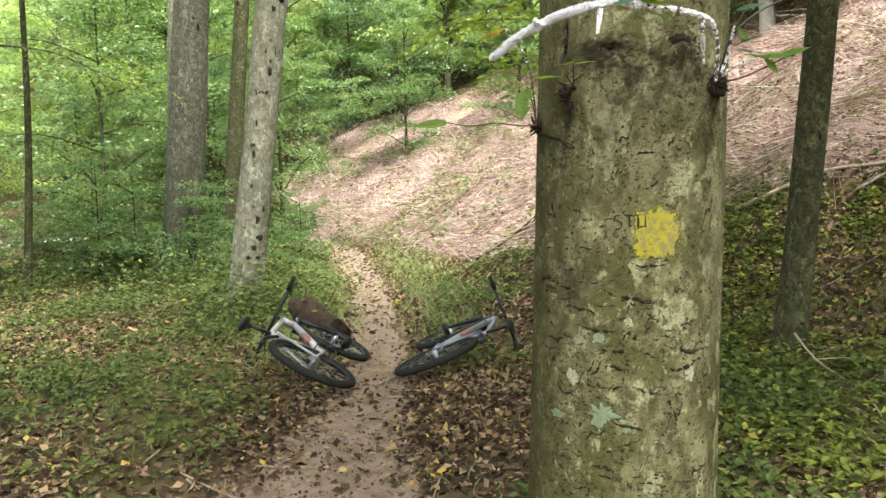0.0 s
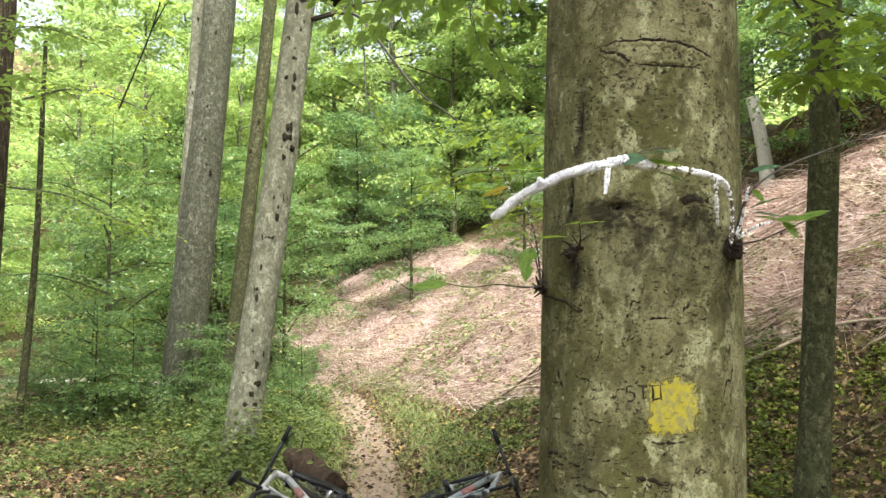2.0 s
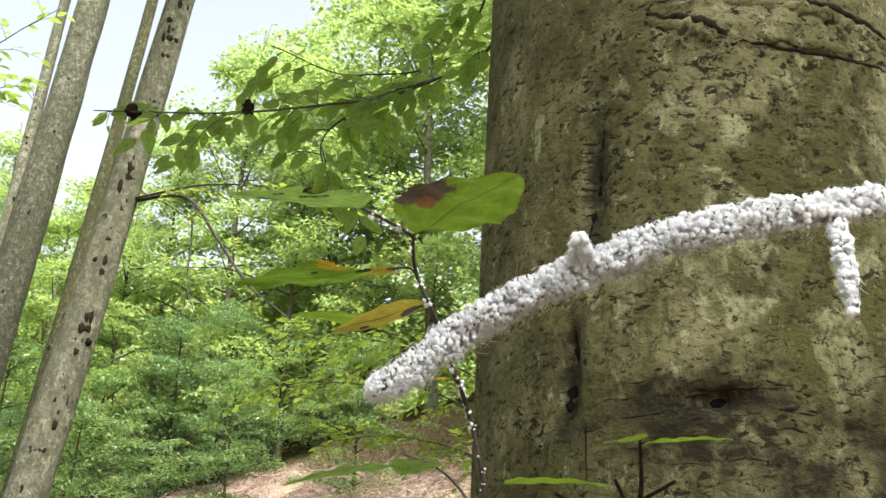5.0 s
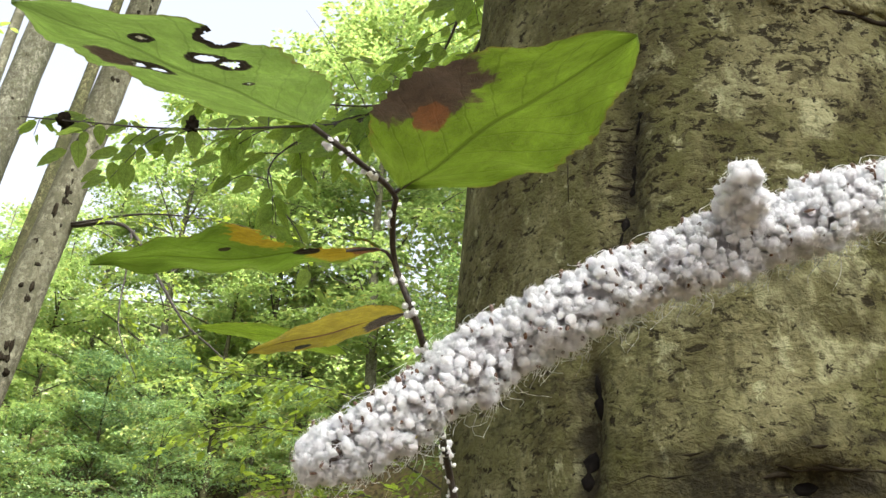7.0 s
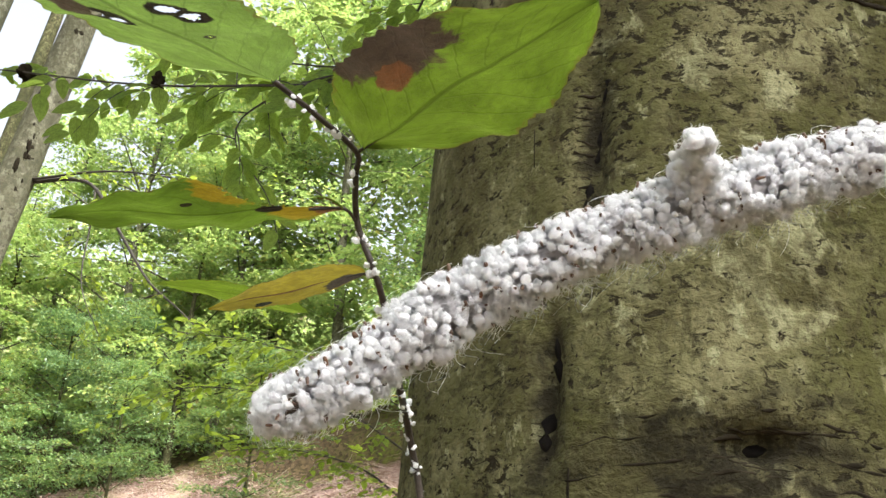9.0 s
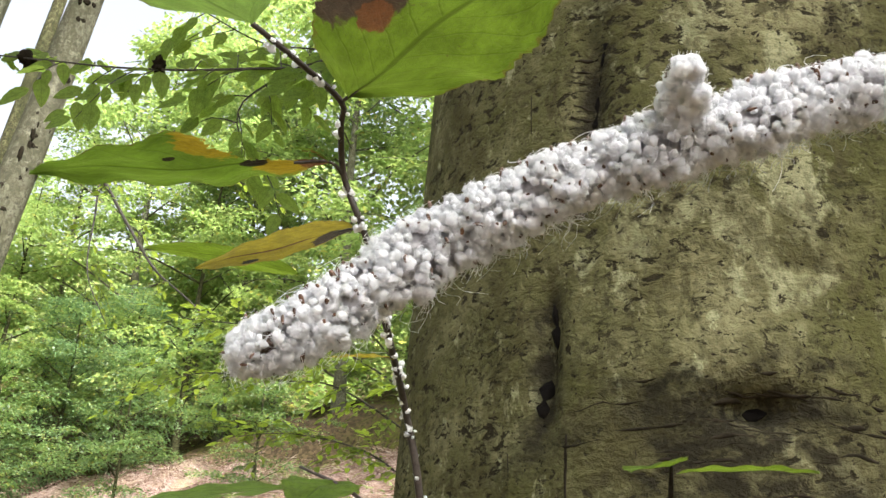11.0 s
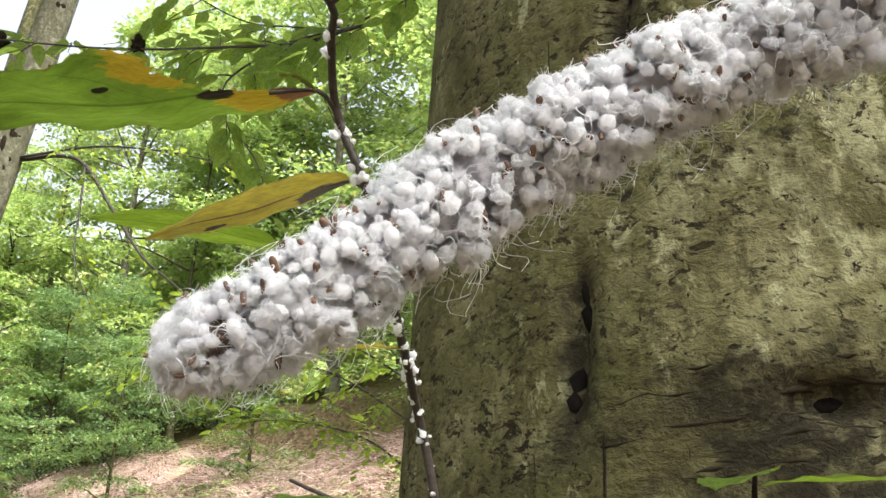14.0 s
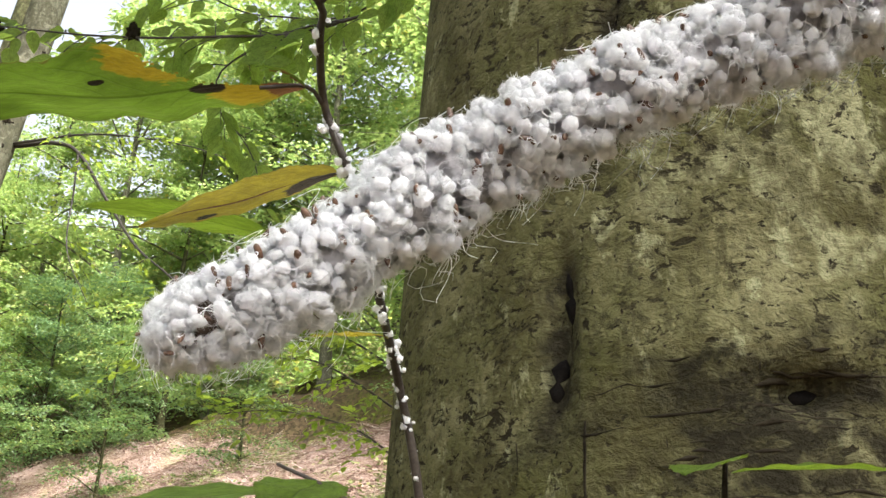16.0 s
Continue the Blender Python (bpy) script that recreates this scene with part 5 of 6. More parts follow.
stem = smooth_line([(0.226, 1.905, 1.672), (0.222, 1.895, 1.725), (0.2135, 1.880, 1.775), (0.201, 1.866, 1.8115), (0.184, 1.815, 1.8243), (0.1690, 1.776, 1.8420), (0.1580, 1.770, 1.8630), (0.1535, 1.752, 1.8720), (0.1521, 1.7434, 1.8758), (0.138, 1.728, 1.8770), (0.124, 1.7131, 1.8768)], 0.002)
tube("stem", stem, np.linspace(0.0022, 0.0008, len(stem)), TWIG, leafy, 8)
BROWN, RUST, BLACK, GOLD = (0.07, 0.05, 0.035), (0.16, 0.07, 0.03), (0.02, 0.016, 0.012), (0.34, 0.25, 0.02)
mat_a = leaf_material("leaf_holed", (0.10, 0.17, 0.045), (0.20, 0.31, 0.06), ((0.57, 0.43, 0.050, 0.20, BLACK), (0.50, 0.45, 0.045, 0.18, BLACK), (0.64, 0.90, 0.05, 0.20, BLACK), (0.72, 0.25, 0.030, 0.12, BLACK), (0.57, -0.30, 0.075, 0.22, BLACK), (0.37, 0.26, 0.018, 0.07, BLACK), (0.66, -0.55, 0.10, 0.22, BROWN)))
mat_b = leaf_material("leaf_browned", (0.080, 0.130, 0.020), (0.145, 0.22, 0.020), ((0.47, -0.95, 0.22, 0.62, BROWN), (0.38, -0.50, 0.08, 0.17, RUST)))
mat_c = leaf_material("leaf_withered", (0.085, 0.145, 0.022), (0.16, 0.26, 0.025), ((0.12, 0.0, 0.16, 0.9, GOLD), (0.05, 0.0, 0.06, 1.0, RUST), (0.34, 0.75, 0.16, 0.55, GOLD), (0.25, -0.05, 0.05, 0.16, BLACK), (0.52, 0.30, 0.025, 0.06, BLACK)))
mat_d = leaf_material("leaf_yellow", (0.38, 0.31, 0.025), (0.60, 0.48, 0.03), ((0.10, 0.35, 0.13, 0.6, BROWN), (0.60, 0.60, 0.07, 0.20, BLACK), (0.50, 0.0, 0.30, 0.05, RUST)))
near_leaf(leafy, (0.1235, 1.7125, 1.8766), (0.0700, 1.6430, 1.8510), 0.052, (-0.08, -0.28, 0.93), mat_a, "green beech leaf with holes and black spots", None, holes=((0.57, 0.43, 0.026), (0.50, 0.45, 0.022), (0.64, 0.92, 0.030), (0.72, 0.25, 0.012), (0.55, -0.26, 0.022), (0.60, -0.36, 0.020), (0.37, 0.26, 0.007)), seed=1.0, droop=0.03, nu=170, nv=64)
near_leaf(leafy, (0.1540, 1.7395, 1.8760), (0.188, 1.6420, 1.8690), 0.060, (0.0, 0.12, 1.0), mat_b, "green beech leaf with a large brown withered patch", (0.1521, 1.7434, 1.8758), seed=2.0, droop=0.03, wave=0.05, nu=90, nv=36)
near_leaf(leafy, (0.1523, 1.7645, 1.8655), (0.0570, 1.7915, 1.8600), 0.036, (0.0, 0.0, 1.0), mat_c, "curled green leaf with yellow and black withered edges", (0.1580, 1.770, 1.8630), holes=((0.29, 0.90, 0.09), (0.23, 0.55, 0.09), (0.15, 0.50, 0.09), (0.07, 0.50, 0.06)), seed=3.0, droop=0.02, wave=0.09, nu=110, nv=40)
near_leaf(leafy, (0.1636, 1.7775, 1.8486), (0.1116, 1.8121, 1.8402), 0.025, (0.0, -0.8, 0.55), mat_d, "yellow beech leaf with brown and black patches", (0.1670, 1.774, 1.8455), seed=4.0, droop=0.02)
near_leaf(leafy, (0.150, 1.835, 1.850), (0.0878, 1.873, 1.8727), 0.020, (0.1, 0.2, 1.0), LEAF_GREEN, "", None, seed=5.0)
near_leaf(leafy, (0.190, 1.832, 1.819), (0.165, 1.830, 1.819), 0.016, (0.1, -0.3, 1.0), mat_d, "small dry brown leaf bud", None, seed=6.0)
bits = Colony(leafy)
for d0, d1, count in ((0.35, 0.98, 150), (0.05, 0.45, 60)):
    for _ in range(count // 2):
        k = int(len(stem) * rng.uniform(d0, d1))
        base = stem[min(k, len(stem) - 1)]
        out = unit(rng.normal(0, 1, 3))
        for _ in range(rng.integers(1, 3)):
            bits.tuft(base + out * 0.0017 + rng.normal(0, 0.0008, 3), out, 0.0013 * rng.uniform(0.6, 1.2), False)
bits.finish()
tagged(leafy, "thin dark beech twig with withered leaves and specks of white wool", "twig")

side = new("leafy_twig")
stem2 = smooth_line([(0.226, 1.890, 1.668), (0.190, 1.85, 1.664), (0.14, 1.81, 1.668), (0.09, 1.785, 1.662), (0.045, 1.765, 1.668)], 0.004)
tube("stem", stem2, np.linspace(0.0018, 0.0009, len(stem2)), TWIG, side, 6)
near_leaf(side, (0.045, 1.765, 1.668), (-0.022, 1.745, 1.664), 0.026, (0.0, -0.75, 0.6), LEAF_GREEN, "", None, seed=7.0)
stem3 = smooth_line([(0.226, 1.905, 1.672), (0.218, 1.895, 1.715), (0.207, 1.885, 1.750), (0.190, 1.900, 1.772), (0.165, 1.920, 1.785)], 0.004)
tube("stem", stem3, np.linspace(0.0016, 0.0007, len(stem3)), TWIG, side, 6)
near_leaf(side, (0.205, 1.860, 1.742), (0.192, 1.800, 1.678), 0.042, (-0.2, -0.9, 0.2), LEAF_GREEN, "", (0.212, 1.89, 1.735), seed=8.0, holes=((0.5, 0.9, 0.14),))
near_leaf(side, (0.172, 1.905, 1.775), (0.088, 1.880, 1.766), 0.040, (0.1, -0.15, 1.0), LEAF_GREEN, "", None, seed=9.0, holes=((0.45, 0.2, 0.05),))
near_leaf(side, (0.180, 1.908, 1.778), (0.160, 1.845, 1.769), 0.036, (0.1, -0.1, 1.0), LEAF_GREEN, "", None, seed=10.0)
near_leaf(side, (0.2257, 1.8607, 1.7605), (0.2743, 1.7979, 1.7640), 0.030, (0.0, 0.1, 1.0), LEAF_GREEN, "", (0.212, 1.888, 1.742), seed=11.0)
tagged(side, "thin bare twig with a few green beech leaves", "twig")

knot_twig = new("leafy_twig")
stem4 = smooth_line([(0.297, 1.840, 1.735), (0.300, 1.825, 1.755), (0.298, 1.815, 1.785)], 0.003)
tube("stem", stem4, np.linspace(0.0022, 0.0008, len(stem4)), KNOT, knot_twig, 6)
for a, b in (((0.297, 1.835, 1.745), (0.283, 1.82, 1.762)), ((0.299, 1.83, 1.75), (0.318, 1.815, 1.762)), ((0.29, 1.84, 1.735), (0.276, 1.83, 1.748))):
    tube("stem", smooth_line([a, b], 0.003), 0.0012, KNOT, knot_twig, 5)
near_leaf(knot_twig, (0.298, 1.815, 1.785), (0.268, 1.790, 1.782), 0.026, (0.0, 0.15, 1.0), LEAF_GREEN, "", None, seed=12.0)
near_leaf(knot_twig, (0.300, 1.815, 1.782), (0.3419, 1.7880, 1.7880), 0.030, (-0.3, 0.1, 0.9), LEAF_GREEN, "", None, seed=13.0)
tagged(knot_twig, "stubby dead sprout with two green leaves on a knot", "twig")

right_twig = new("leafy_twig")
stem5 = smooth_line([(0.600, 1.875, 1.745), (0.640, 1.84, 1.750), (0.690, 1.81, 1.772), (0.76, 1.80, 1.80)], 0.005)
tube("stem", stem5, np.linspace(0.002, 0.001, len(stem5)), TWIG, right_twig, 6)
stem6 = smooth_line([(0.602, 1.875, 1.755), (0.618, 1.84, 1.83), (0.68, 1.85, 1.885), (0.80, 1.88, 1.935), (0.95, 1.91, 1.985)], 0.006)
tube("stem", stem6, np.linspace(0.0026, 0.001, len(stem6)), TWIG, right_twig, 6)
for foot, tip, w, face, mat, sd in (((0.600, 1.76, 1.800), (0.650, 1.74, 1.822), 0.034, (-0.4, 0.1, 0.8), LEAF_GREY, 14), ((0.605, 1.77, 1.795), (0.672, 1.76, 1.786), 0.032, (0.3, -0.3, 0.9), LEAF_GREY, 15), ((0.620, 1.79, 1.79), (0.690, 1.77, 1.776), 0.030, (0.3, -0.4, 0.9), LEAF_GREEN, 16), ((0.615, 1.80, 1.875), (0.665, 1.78, 1.888), 0.032, (0.0, -0.5, 0.9), LEAF_GREY, 17), ((0.625, 1.82, 1.845), (0.645, 1.81, 1.818), 0.024, (0.0, -0.5, 0.9), LEAF_GREEN, 18), ((0.665, 1.80, 1.785), (0.735, 1.80, 1.79), 0.026, (0.0, -0.6, 0.8), LEAF_GREEN, 19), ((0.675, 1.81, 1.785), (0.70, 1.80, 1.75), 0.024, (0.0, -0.6, 0.8), LEAF_GREEN, 20), ((0.700, 1.81, 1.785), (0.76, 1.80, 1.805), 0.024, (0.0, -0.6, 0.8), LEAF_GREEN, 21)):
    near_leaf(right_twig, foot, tip, w, face, mat, "", None, seed=float(sd))
tagged(right_twig, "thin twigs with green leaves sprouting from a knot", "twig")

arch_leaves = new("leafy_twig")
tube("stem", smooth_line([(0.355, 1.663, 1.8705), (0.385, 1.65, 1.885), (0.43, 1.64, 1.892)], 0.004), 0.0011, TWIG, arch_leaves, 6)
near_leaf(arch_leaves, (0.353, 1.660, 1.8745), (0.397, 1.630, 1.8710), 0.029, (0.05, -0.93, 0.35), LEAF_GREY, "blue-green leaf seen from above", None, seed=22.0, droop=0.02)
near_leaf(arch_leaves, (0.39, 1.655, 1.882), (0.45, 1.63, 1.889), 0.022, (0.0, -0.4, 1.0), LEAF_GREY, "", None, seed=23.0)
near_leaf(arch_leaves, (0.40, 1.66, 1.872), (0.46, 1.65, 1.864), 0.026, (0.0, 0.2, 1.0), LEAF_GREEN, "", None, seed=24.0)
near_leaf(arch_leaves, (0.43, 1.70, 1.86), (0.48, 1.68, 1.835), 0.028, (0.1, 0.0, 1.0), LEAF_GREY, "", None, seed=25.0)
tagged(arch_leaves, "small green leaves on the crest of a woolly twig", "twig")


# ---- litter, low plants and brush ----
def scatter(n, x0, x1, y0, y1, keep):
    x, y = rng.uniform(x0, x1, n), rng.uniform(y0, y1, n)
    k = rng.uniform(0, 1, n) < keep(x, y)
    return x[k], y[k]


def flat_leaves(x, y, low, high, slack, lift=0.006, far=False):
    n = len(x)
    p = on_land(x, y, lift)
    e = 0.05
    slope = np.stack([-(land(x + e, y) - land(x - e, y)) / (2 * e), -(land(x, y + e) - land(x, y - e)) / (2 * e), np.ones(n)], -1)
    up = unit(slope) + rng.normal(0, slack, (n, 3))
    a = rng.uniform(0, 2 * math.pi, n)
    way = np.stack([np.cos(a), np.sin(a), rng.normal(0.05, slack, n)], -1)
    way -= unit(up) * (way * unit(up)).sum(-1, keepdims=True)
    s = rng.uniform(low, high, n)
    p[:, 2] += rng.uniform(0, 0.022, n)
    return leaf_quads(p, way, up, s, s * rng.uniform(0.5, 0.85, n), rng.uniform(-0.25, 0.35, (n, 1)), 0.15, far)


def off_path(x, y, least=0.25):
    return np.clip(np.abs(x - path_x(y)) / path_half(y) - 0.45, least, 1)


parts = []
x, y = scatter(120000, -5.5, 6.0, 2.2, 9.0, lambda x, y: off_path(x, y, np.where(y < 4.9, 0.20, 0.12)) * (0.55 + 0.45 * np.sin(1.1 * x + 2) * np.sin(1.4 * y)) * (1 - 0.75 * np.clip((path_x(y) - 0.5 - x) / 0.6, 0, 1) * np.clip(1.6 * np.sin(2.3 * x + 1.1 * y), 0, 1) * (y < 8)))
v, f = flat_leaves(x, y, 0.022, 0.078, 0.5)
tagged(quick_mesh("fallen_leaves", v, f, LITTER, False), "brown and tan fallen leaves covering the forest floor", "leaves", kind="stuff")
x, y = scatter(26000, -2.2, 0.8, 2.2, 13.0, lambda x, y: np.clip(1.5 - np.abs(x - path_x(y)) / path_half(y), 0, 1) * np.where(y < 5.2, 0.9, 0.3))
v, f = flat_leaves(x, y, 0.010, 0.032, 0.4)
tagged(quick_mesh("fallen_leaves", v, f, LITTER, False), "small crumbled brown leaves trodden into the trail", "leaves", kind="stuff")
x, y = scatter(34000, -7, 7, -6.0, 2.4, lambda x, y: 0.35 + 0.6 * off_path(x, y, 0.1))
v, f = flat_leaves(x, y, 0.03, 0.09, 0.4, far=True)
tagged(quick_mesh("fallen_leaves", v, f, LITTER, False), "brown fallen leaves round the start of the trail", "leaves", kind="stuff")
x, y = scatter(60000, -9, 7.0, 9.0, 17.0, lambda x, y: off_path(x, y, 0.15) * (1 - 0.8 * bank_share(x, y)))
v, f = flat_leaves(x, y, 0.05, 0.095, 0.3, far=True)
tagged(quick_mesh("fallen_leaves", v, f, LITTER, False), "brown fallen leaves between the bushes", "leaves", kind="stuff")
x, y = scatter(80000, -8, 9.0, 6.0, 30.0, lambda x, y: bank_share(x, y) * 0.8)
v, f = flat_leaves(x, y, 0.04, 0.11, 0.35, far=True)
tagged(quick_mesh("dry_leaves", v, f, PALE_LITTER, False), "pale dry leaves strewn over the open bank", "leaves", kind="stuff")


def herbs(x, y, low, high, leaf, mat, label, blades=7):
    n = len(x)
    h = rng.uniform(low, high, n)
    k = np.repeat(np.arange(n), blades)
    m = len(k)
    p = on_land(x, y)[k]
    a = rng.uniform(0, 2 * math.pi, m)
    t = rng.uniform(0.3, 1.0, m)
    spread = h[k] * rng.uniform(0.1, 0.55, m)
    p = p + np.stack([np.cos(a) * spread, np.sin(a) * spread, h[k] * t], -1)
    way = np.stack([np.cos(a), np.sin(a), rng.normal(0.0, 0.35, m)], -1)
    up = np.stack([rng.normal(0, 0.35, m), rng.normal(-0.1, 0.35, m), np.ones(m)], -1)
    s = leaf * rng.uniform(0.6, 1.3, m)
    v, f = leaf_quads(p, way, up, s, s * 0.6, far=True)
    tagged(quick_mesh("undergrowth", v, f, mat, False), label, "plants", kind="stuff")


def clump(x, y):
    return np.clip(1.3 * np.sin(1.9 * x + 0.7 * y + 0.8) * np.sin(1.3 * y - 0.8 * x + 0.3) + 0.25, 0, 1)


x, y = scatter(15000, -9, -1.2, 3.2, 16, lambda x, y: np.clip(-(x - path_x(y)) - 0.35, 0, 1) * (0.25 + 0.75 * clump(x, y)) * np.clip((y - 2.5) / 4.0, 0.30, 1))
herbs(x, y, 0.05, 0.22, 0.055, HERB, "low green herbs and seedlings growing through the litter")
x, y = scatter(800, -9, -3.0, 10.5, 18, lambda x, y: 0.25 + 0.6 * clump(x, y))
herbs(x, y, 0.2, 0.65, 0.075, HERB, "knee-high leafy green seedlings", 16)
x, y = scatter(11000, -0.8, 8, 3.0, 13, lambda x, y: clump(x * 0.8, y * 0.9 + 1) * np.clip(np.abs(x - path_x(y)) - 0.3, 0, 1) * (1 - 0.7 * bank_share(x, y)) * 1.3)
herbs(x, y, 0.04, 0.2, 0.06, HERB, "scattered green seedlings on the slope's foot")
x, y = scatter(16000, 1.2, 8.5, 3.2, 11.0, lambda x, y: (0.15 + clump(x * 1.7 + 3, y * 1.5)) * np.clip((x - 1.0) / 1.2, 0, 1) * (1 - 0.8 * bank_share(x, y)))
herbs(x, y, 0.02, 0.11, 0.058, MOSS_HERB, "mossy patches and tiny yellow-green plants on the slope")
x, y = scatter(3000, -7.5, 3.0, 10.5, 24.0, lambda x, y: bank_share(x, y) * (0.15 + clump(x * 0.5, y * 0.5)) * 0.8)
herbs(x, y, 0.1, 0.35, 0.09, GRASS, "weeds on the open bank", 9)
# saplings and bramble round the grey tree's foot
x, y = rng.normal(-2.75, 0.45, 220), rng.normal(9.6, 0.8, 220)
herbs(x, y, 0.2, 0.8, 0.07, HERB, "bramble and seedlings round the foot of a tree", 14)


def grass(n, x0, x1, y0, y1, keep, low, high, label):
    x, y = scatter(n, x0, x1, y0, y1, keep)
    m = len(x)
    a = rng.uniform(0, 2 * math.pi, m)
    p = on_land(x, y)
    way = np.stack([0.5 * np.cos(a), 0.5 * np.sin(a), rng.uniform(0.6, 1.2, m)], -1)
    up = np.stack([np.cos(a), np.sin(a), 0 * a], -1)
    s = rng.uniform(low, high, m)
    v, f = leaf_quads(p, way, up, s, 0.008 + 0.02 * s, 0.2, -0.25)
    tagged(quick_mesh("grass", v, f, GRASS, False), label, "grass", kind="stuff")


grass(60000, -5, 1.5, 6.5, 18, lambda x, y: np.exp(-((np.abs(x - path_x(y)) - path_half(y) - 0.55) / 0.4) ** 2) * np.clip((y - 6.3) / 2, 0, 1) * np.where(x > path_x(y), np.clip((y - 7.6) / 2, 0, 0.5), 0.9), 0.06, 0.22, "thin grass along the edges of the trail")
grass(9000, -5, 5, 3.0, 8.0, lambda x, y: clump(x + 1, y) * off_path(x, y, 0.0) * 0.5, 0.03, 0.10, "sparse short grass among fallen leaves")

brush = Heap()
x, y = scatter(56000, -7, 8.5, 7.5, 27.0, lambda x, y: bank_share(x, y))
for px, py in zip(x, y):
    a = rng.normal(2.6, 0.6)
    reach = rng.uniform(0.2, 0.8) * (2.2 if rng.uniform() < 0.12 else 1.0)
    t = np.linspace(-0.5, 0.5, 4)
    bend = rng.normal(0, 0.07) * reach
    lx, ly = px + np.cos(a) * reach * t - np.sin(a) * bend * (t * t * 4), py + np.sin(a) * reach * t + np.cos(a) * bend * (t * t * 4)
    line = on_land(lx, ly, 0.015)
    line[:, 2] += np.linspace(0, 1, 4) * rng.uniform(0.0, 0.35) * reach
    brush.rod(line, np.linspace(1.0, 0.4, 4) * rng.uniform(0.0018, 0.006), 3)
tagged(brush.make("brush", BRUSH), "tangle of dry tan twigs and cut brush on the bank", "brush", kind="stuff")
sticks = Heap()
x, y = scatter(260, -5, 6, 3.0, 10.0, lambda x, y: off_path(x, y, 0.1))
for px, py in zip(x, y):
    a, reach = rng.uniform(0, math.pi), rng.uniform(0.1, 0.6)
    t = np.linspace(-0.5, 0.5, 4)
    line = on_land(px + np.cos(a) * reach * t, py + np.sin(a) * reach * t + rng.normal(0, 0.03) * t * t, 0.012)
    sticks.rod(line, rng.uniform(0.003, 0.008), 4)
tagged(sticks.make("twigs", DEAD), "short dry sticks lying in the litter", "twigs", kind="stuff")


def fallen_branch(points, radius, mat, label, forks=4, lift=0.04):
    """A dead branch lying on the land through points (x, y, height over it)."""
    ob = new("fallen_branch")
    pts = [(px, py, float(land(px, py)) + pz + lift) for px, py, pz in points]
    line = smooth_line(pts, 0.08)
    tube("stem", line, np.linspace(radius, radius * 0.35, len(line)), mat, ob, 8, "", radius * 0.3)
    for _ in range(forks):
        k = int(rng.uniform(0.25, 0.9) * len(line))
        tip = line[k] + rng.normal(0, 0.25, 3) + (line[-1] - line[0]) * 0.18
        tip[2] = float(land(tip[0], tip[1])) + rng.uniform(0.03, 0.14)
        fl = smooth_line([line[k], (line[k] + tip) / 2 + rng.normal(0, 0.03, 3), tip], 0.06)
        tube("side_branch", fl, np.linspace(radius * 0.45, radius * 0.15, len(fl)), mat, ob, 6)
    return tagged(ob, label, "branch")


fallen_branch([(2.6, 8.95, 0.05), (3.35, 8.72, 0.05), (3.8, 8.44, 0.06), (4.3, 7.6, 0.07), (5.0, 6.7, 0.10)], 0.023, DEAD, "long pale fallen trunk lying across the slope", 3)
fallen_branch([(3.55, 8.35, 0.03), (4.0, 8.05, 0.04), (4.35, 7.3, 0.05), (4.7, 6.6, 0.06)], 0.013, DEAD, "pale fallen pole lying across the slope", 2)
fallen_branch([(2.28, 6.25, 0.30), (2.36, 6.05, 0.14), (2.50, 5.80, 0.0)], 0.010, DEAD, "broken pale stick leaning on the ground", 1)
fallen_branch([(-1.6, 14.4, 0.05), (-0.7, 15.0, 0.10), (0.4, 15.6, 0.25)], 0.008, DEAD, "pale bare branch lying on the bank", 6)
fallen_branch([(-1.6, 16.5, 0.05), (0.2, 17.0, 0.15), (2.0, 16.6, 0.4)], 0.018, DEAD, "pale bare branch lying on the bank", 6)
fallen_branch([(-0.25, 11.9, 0.05), (0.2, 12.1, 0.10), (0.75, 11.9, 0.22)], 0.020, ROTTEN, "dark forked branch fallen at the foot of the bank", 5)
fallen_branch([(3.4, 9.0, 0.1), (3.9, 10.6, 0.15), (4.2, 12.0, 0.2)], 0.012, DEAD, "thin crooked dead branch on the slope", 5)
fallen_branch([(5.4, 8.2, 0.1), (6.6, 9.6, 0.3), (7.6, 11.2, 0.3)], 0.016, DEAD, "thin crooked dead branch on the slope", 5)


def rotten_log(a, b, radius, label):
    ob = new("rotten_log")
    line = smooth_line([a, tuple((np.array(a) + b) / 2 + (0, 0, 0.02)), b], 0.03)
    v, f, caps = tube_arrays(line, radius * (1 + 0.15 * np.sin(np.linspace(0, 7, len(line)))), 24)
    me = bpy.data.meshes.new("body")
    v = v + radius * 0.35 * np.array([noise.noise_vector(Vector(q) * 7) for q in v])
    me.from_pydata([tuple(q) for q in v], [], [tuple(map(int, q)) for q in f] + [tuple(map(int, q)) for q in caps])
    me.materials.append(ROTTEN)
    under(new("body", me), ob)
    for _ in range(6):
        k = rng.integers(2, len(line) - 2)
        s = smooth_line([line[k], line[k] + rng.normal(0, 0.12, 3) + (0, 0, 0.1)], 0.03)
        tube("splinter", s, np.linspace(0.02, 0.004, len(s)), ROTTEN, ob, 5)
    return tagged(ob, label, "log")


rotten_log((-2.0, 8.55, 0.25), (-1.42, 7.70, 0.12), 0.125, "crumbling brown rotten log beside the trail")
rotten_log((-10.2, 17.3, 0.2), (-8.6, 17.6, 0.25), 0.16, "dark rotten log among the bushes")
bm = bmesh.new()
bmesh.ops.create_icosphere(bm, subdivisions=4, radius=1.0)
for q in bm.verts:
    q.co *= 1 + 0.3 * noise.noise(q.co * 1.7) + 0.1 * noise.noise(q.co * 5)
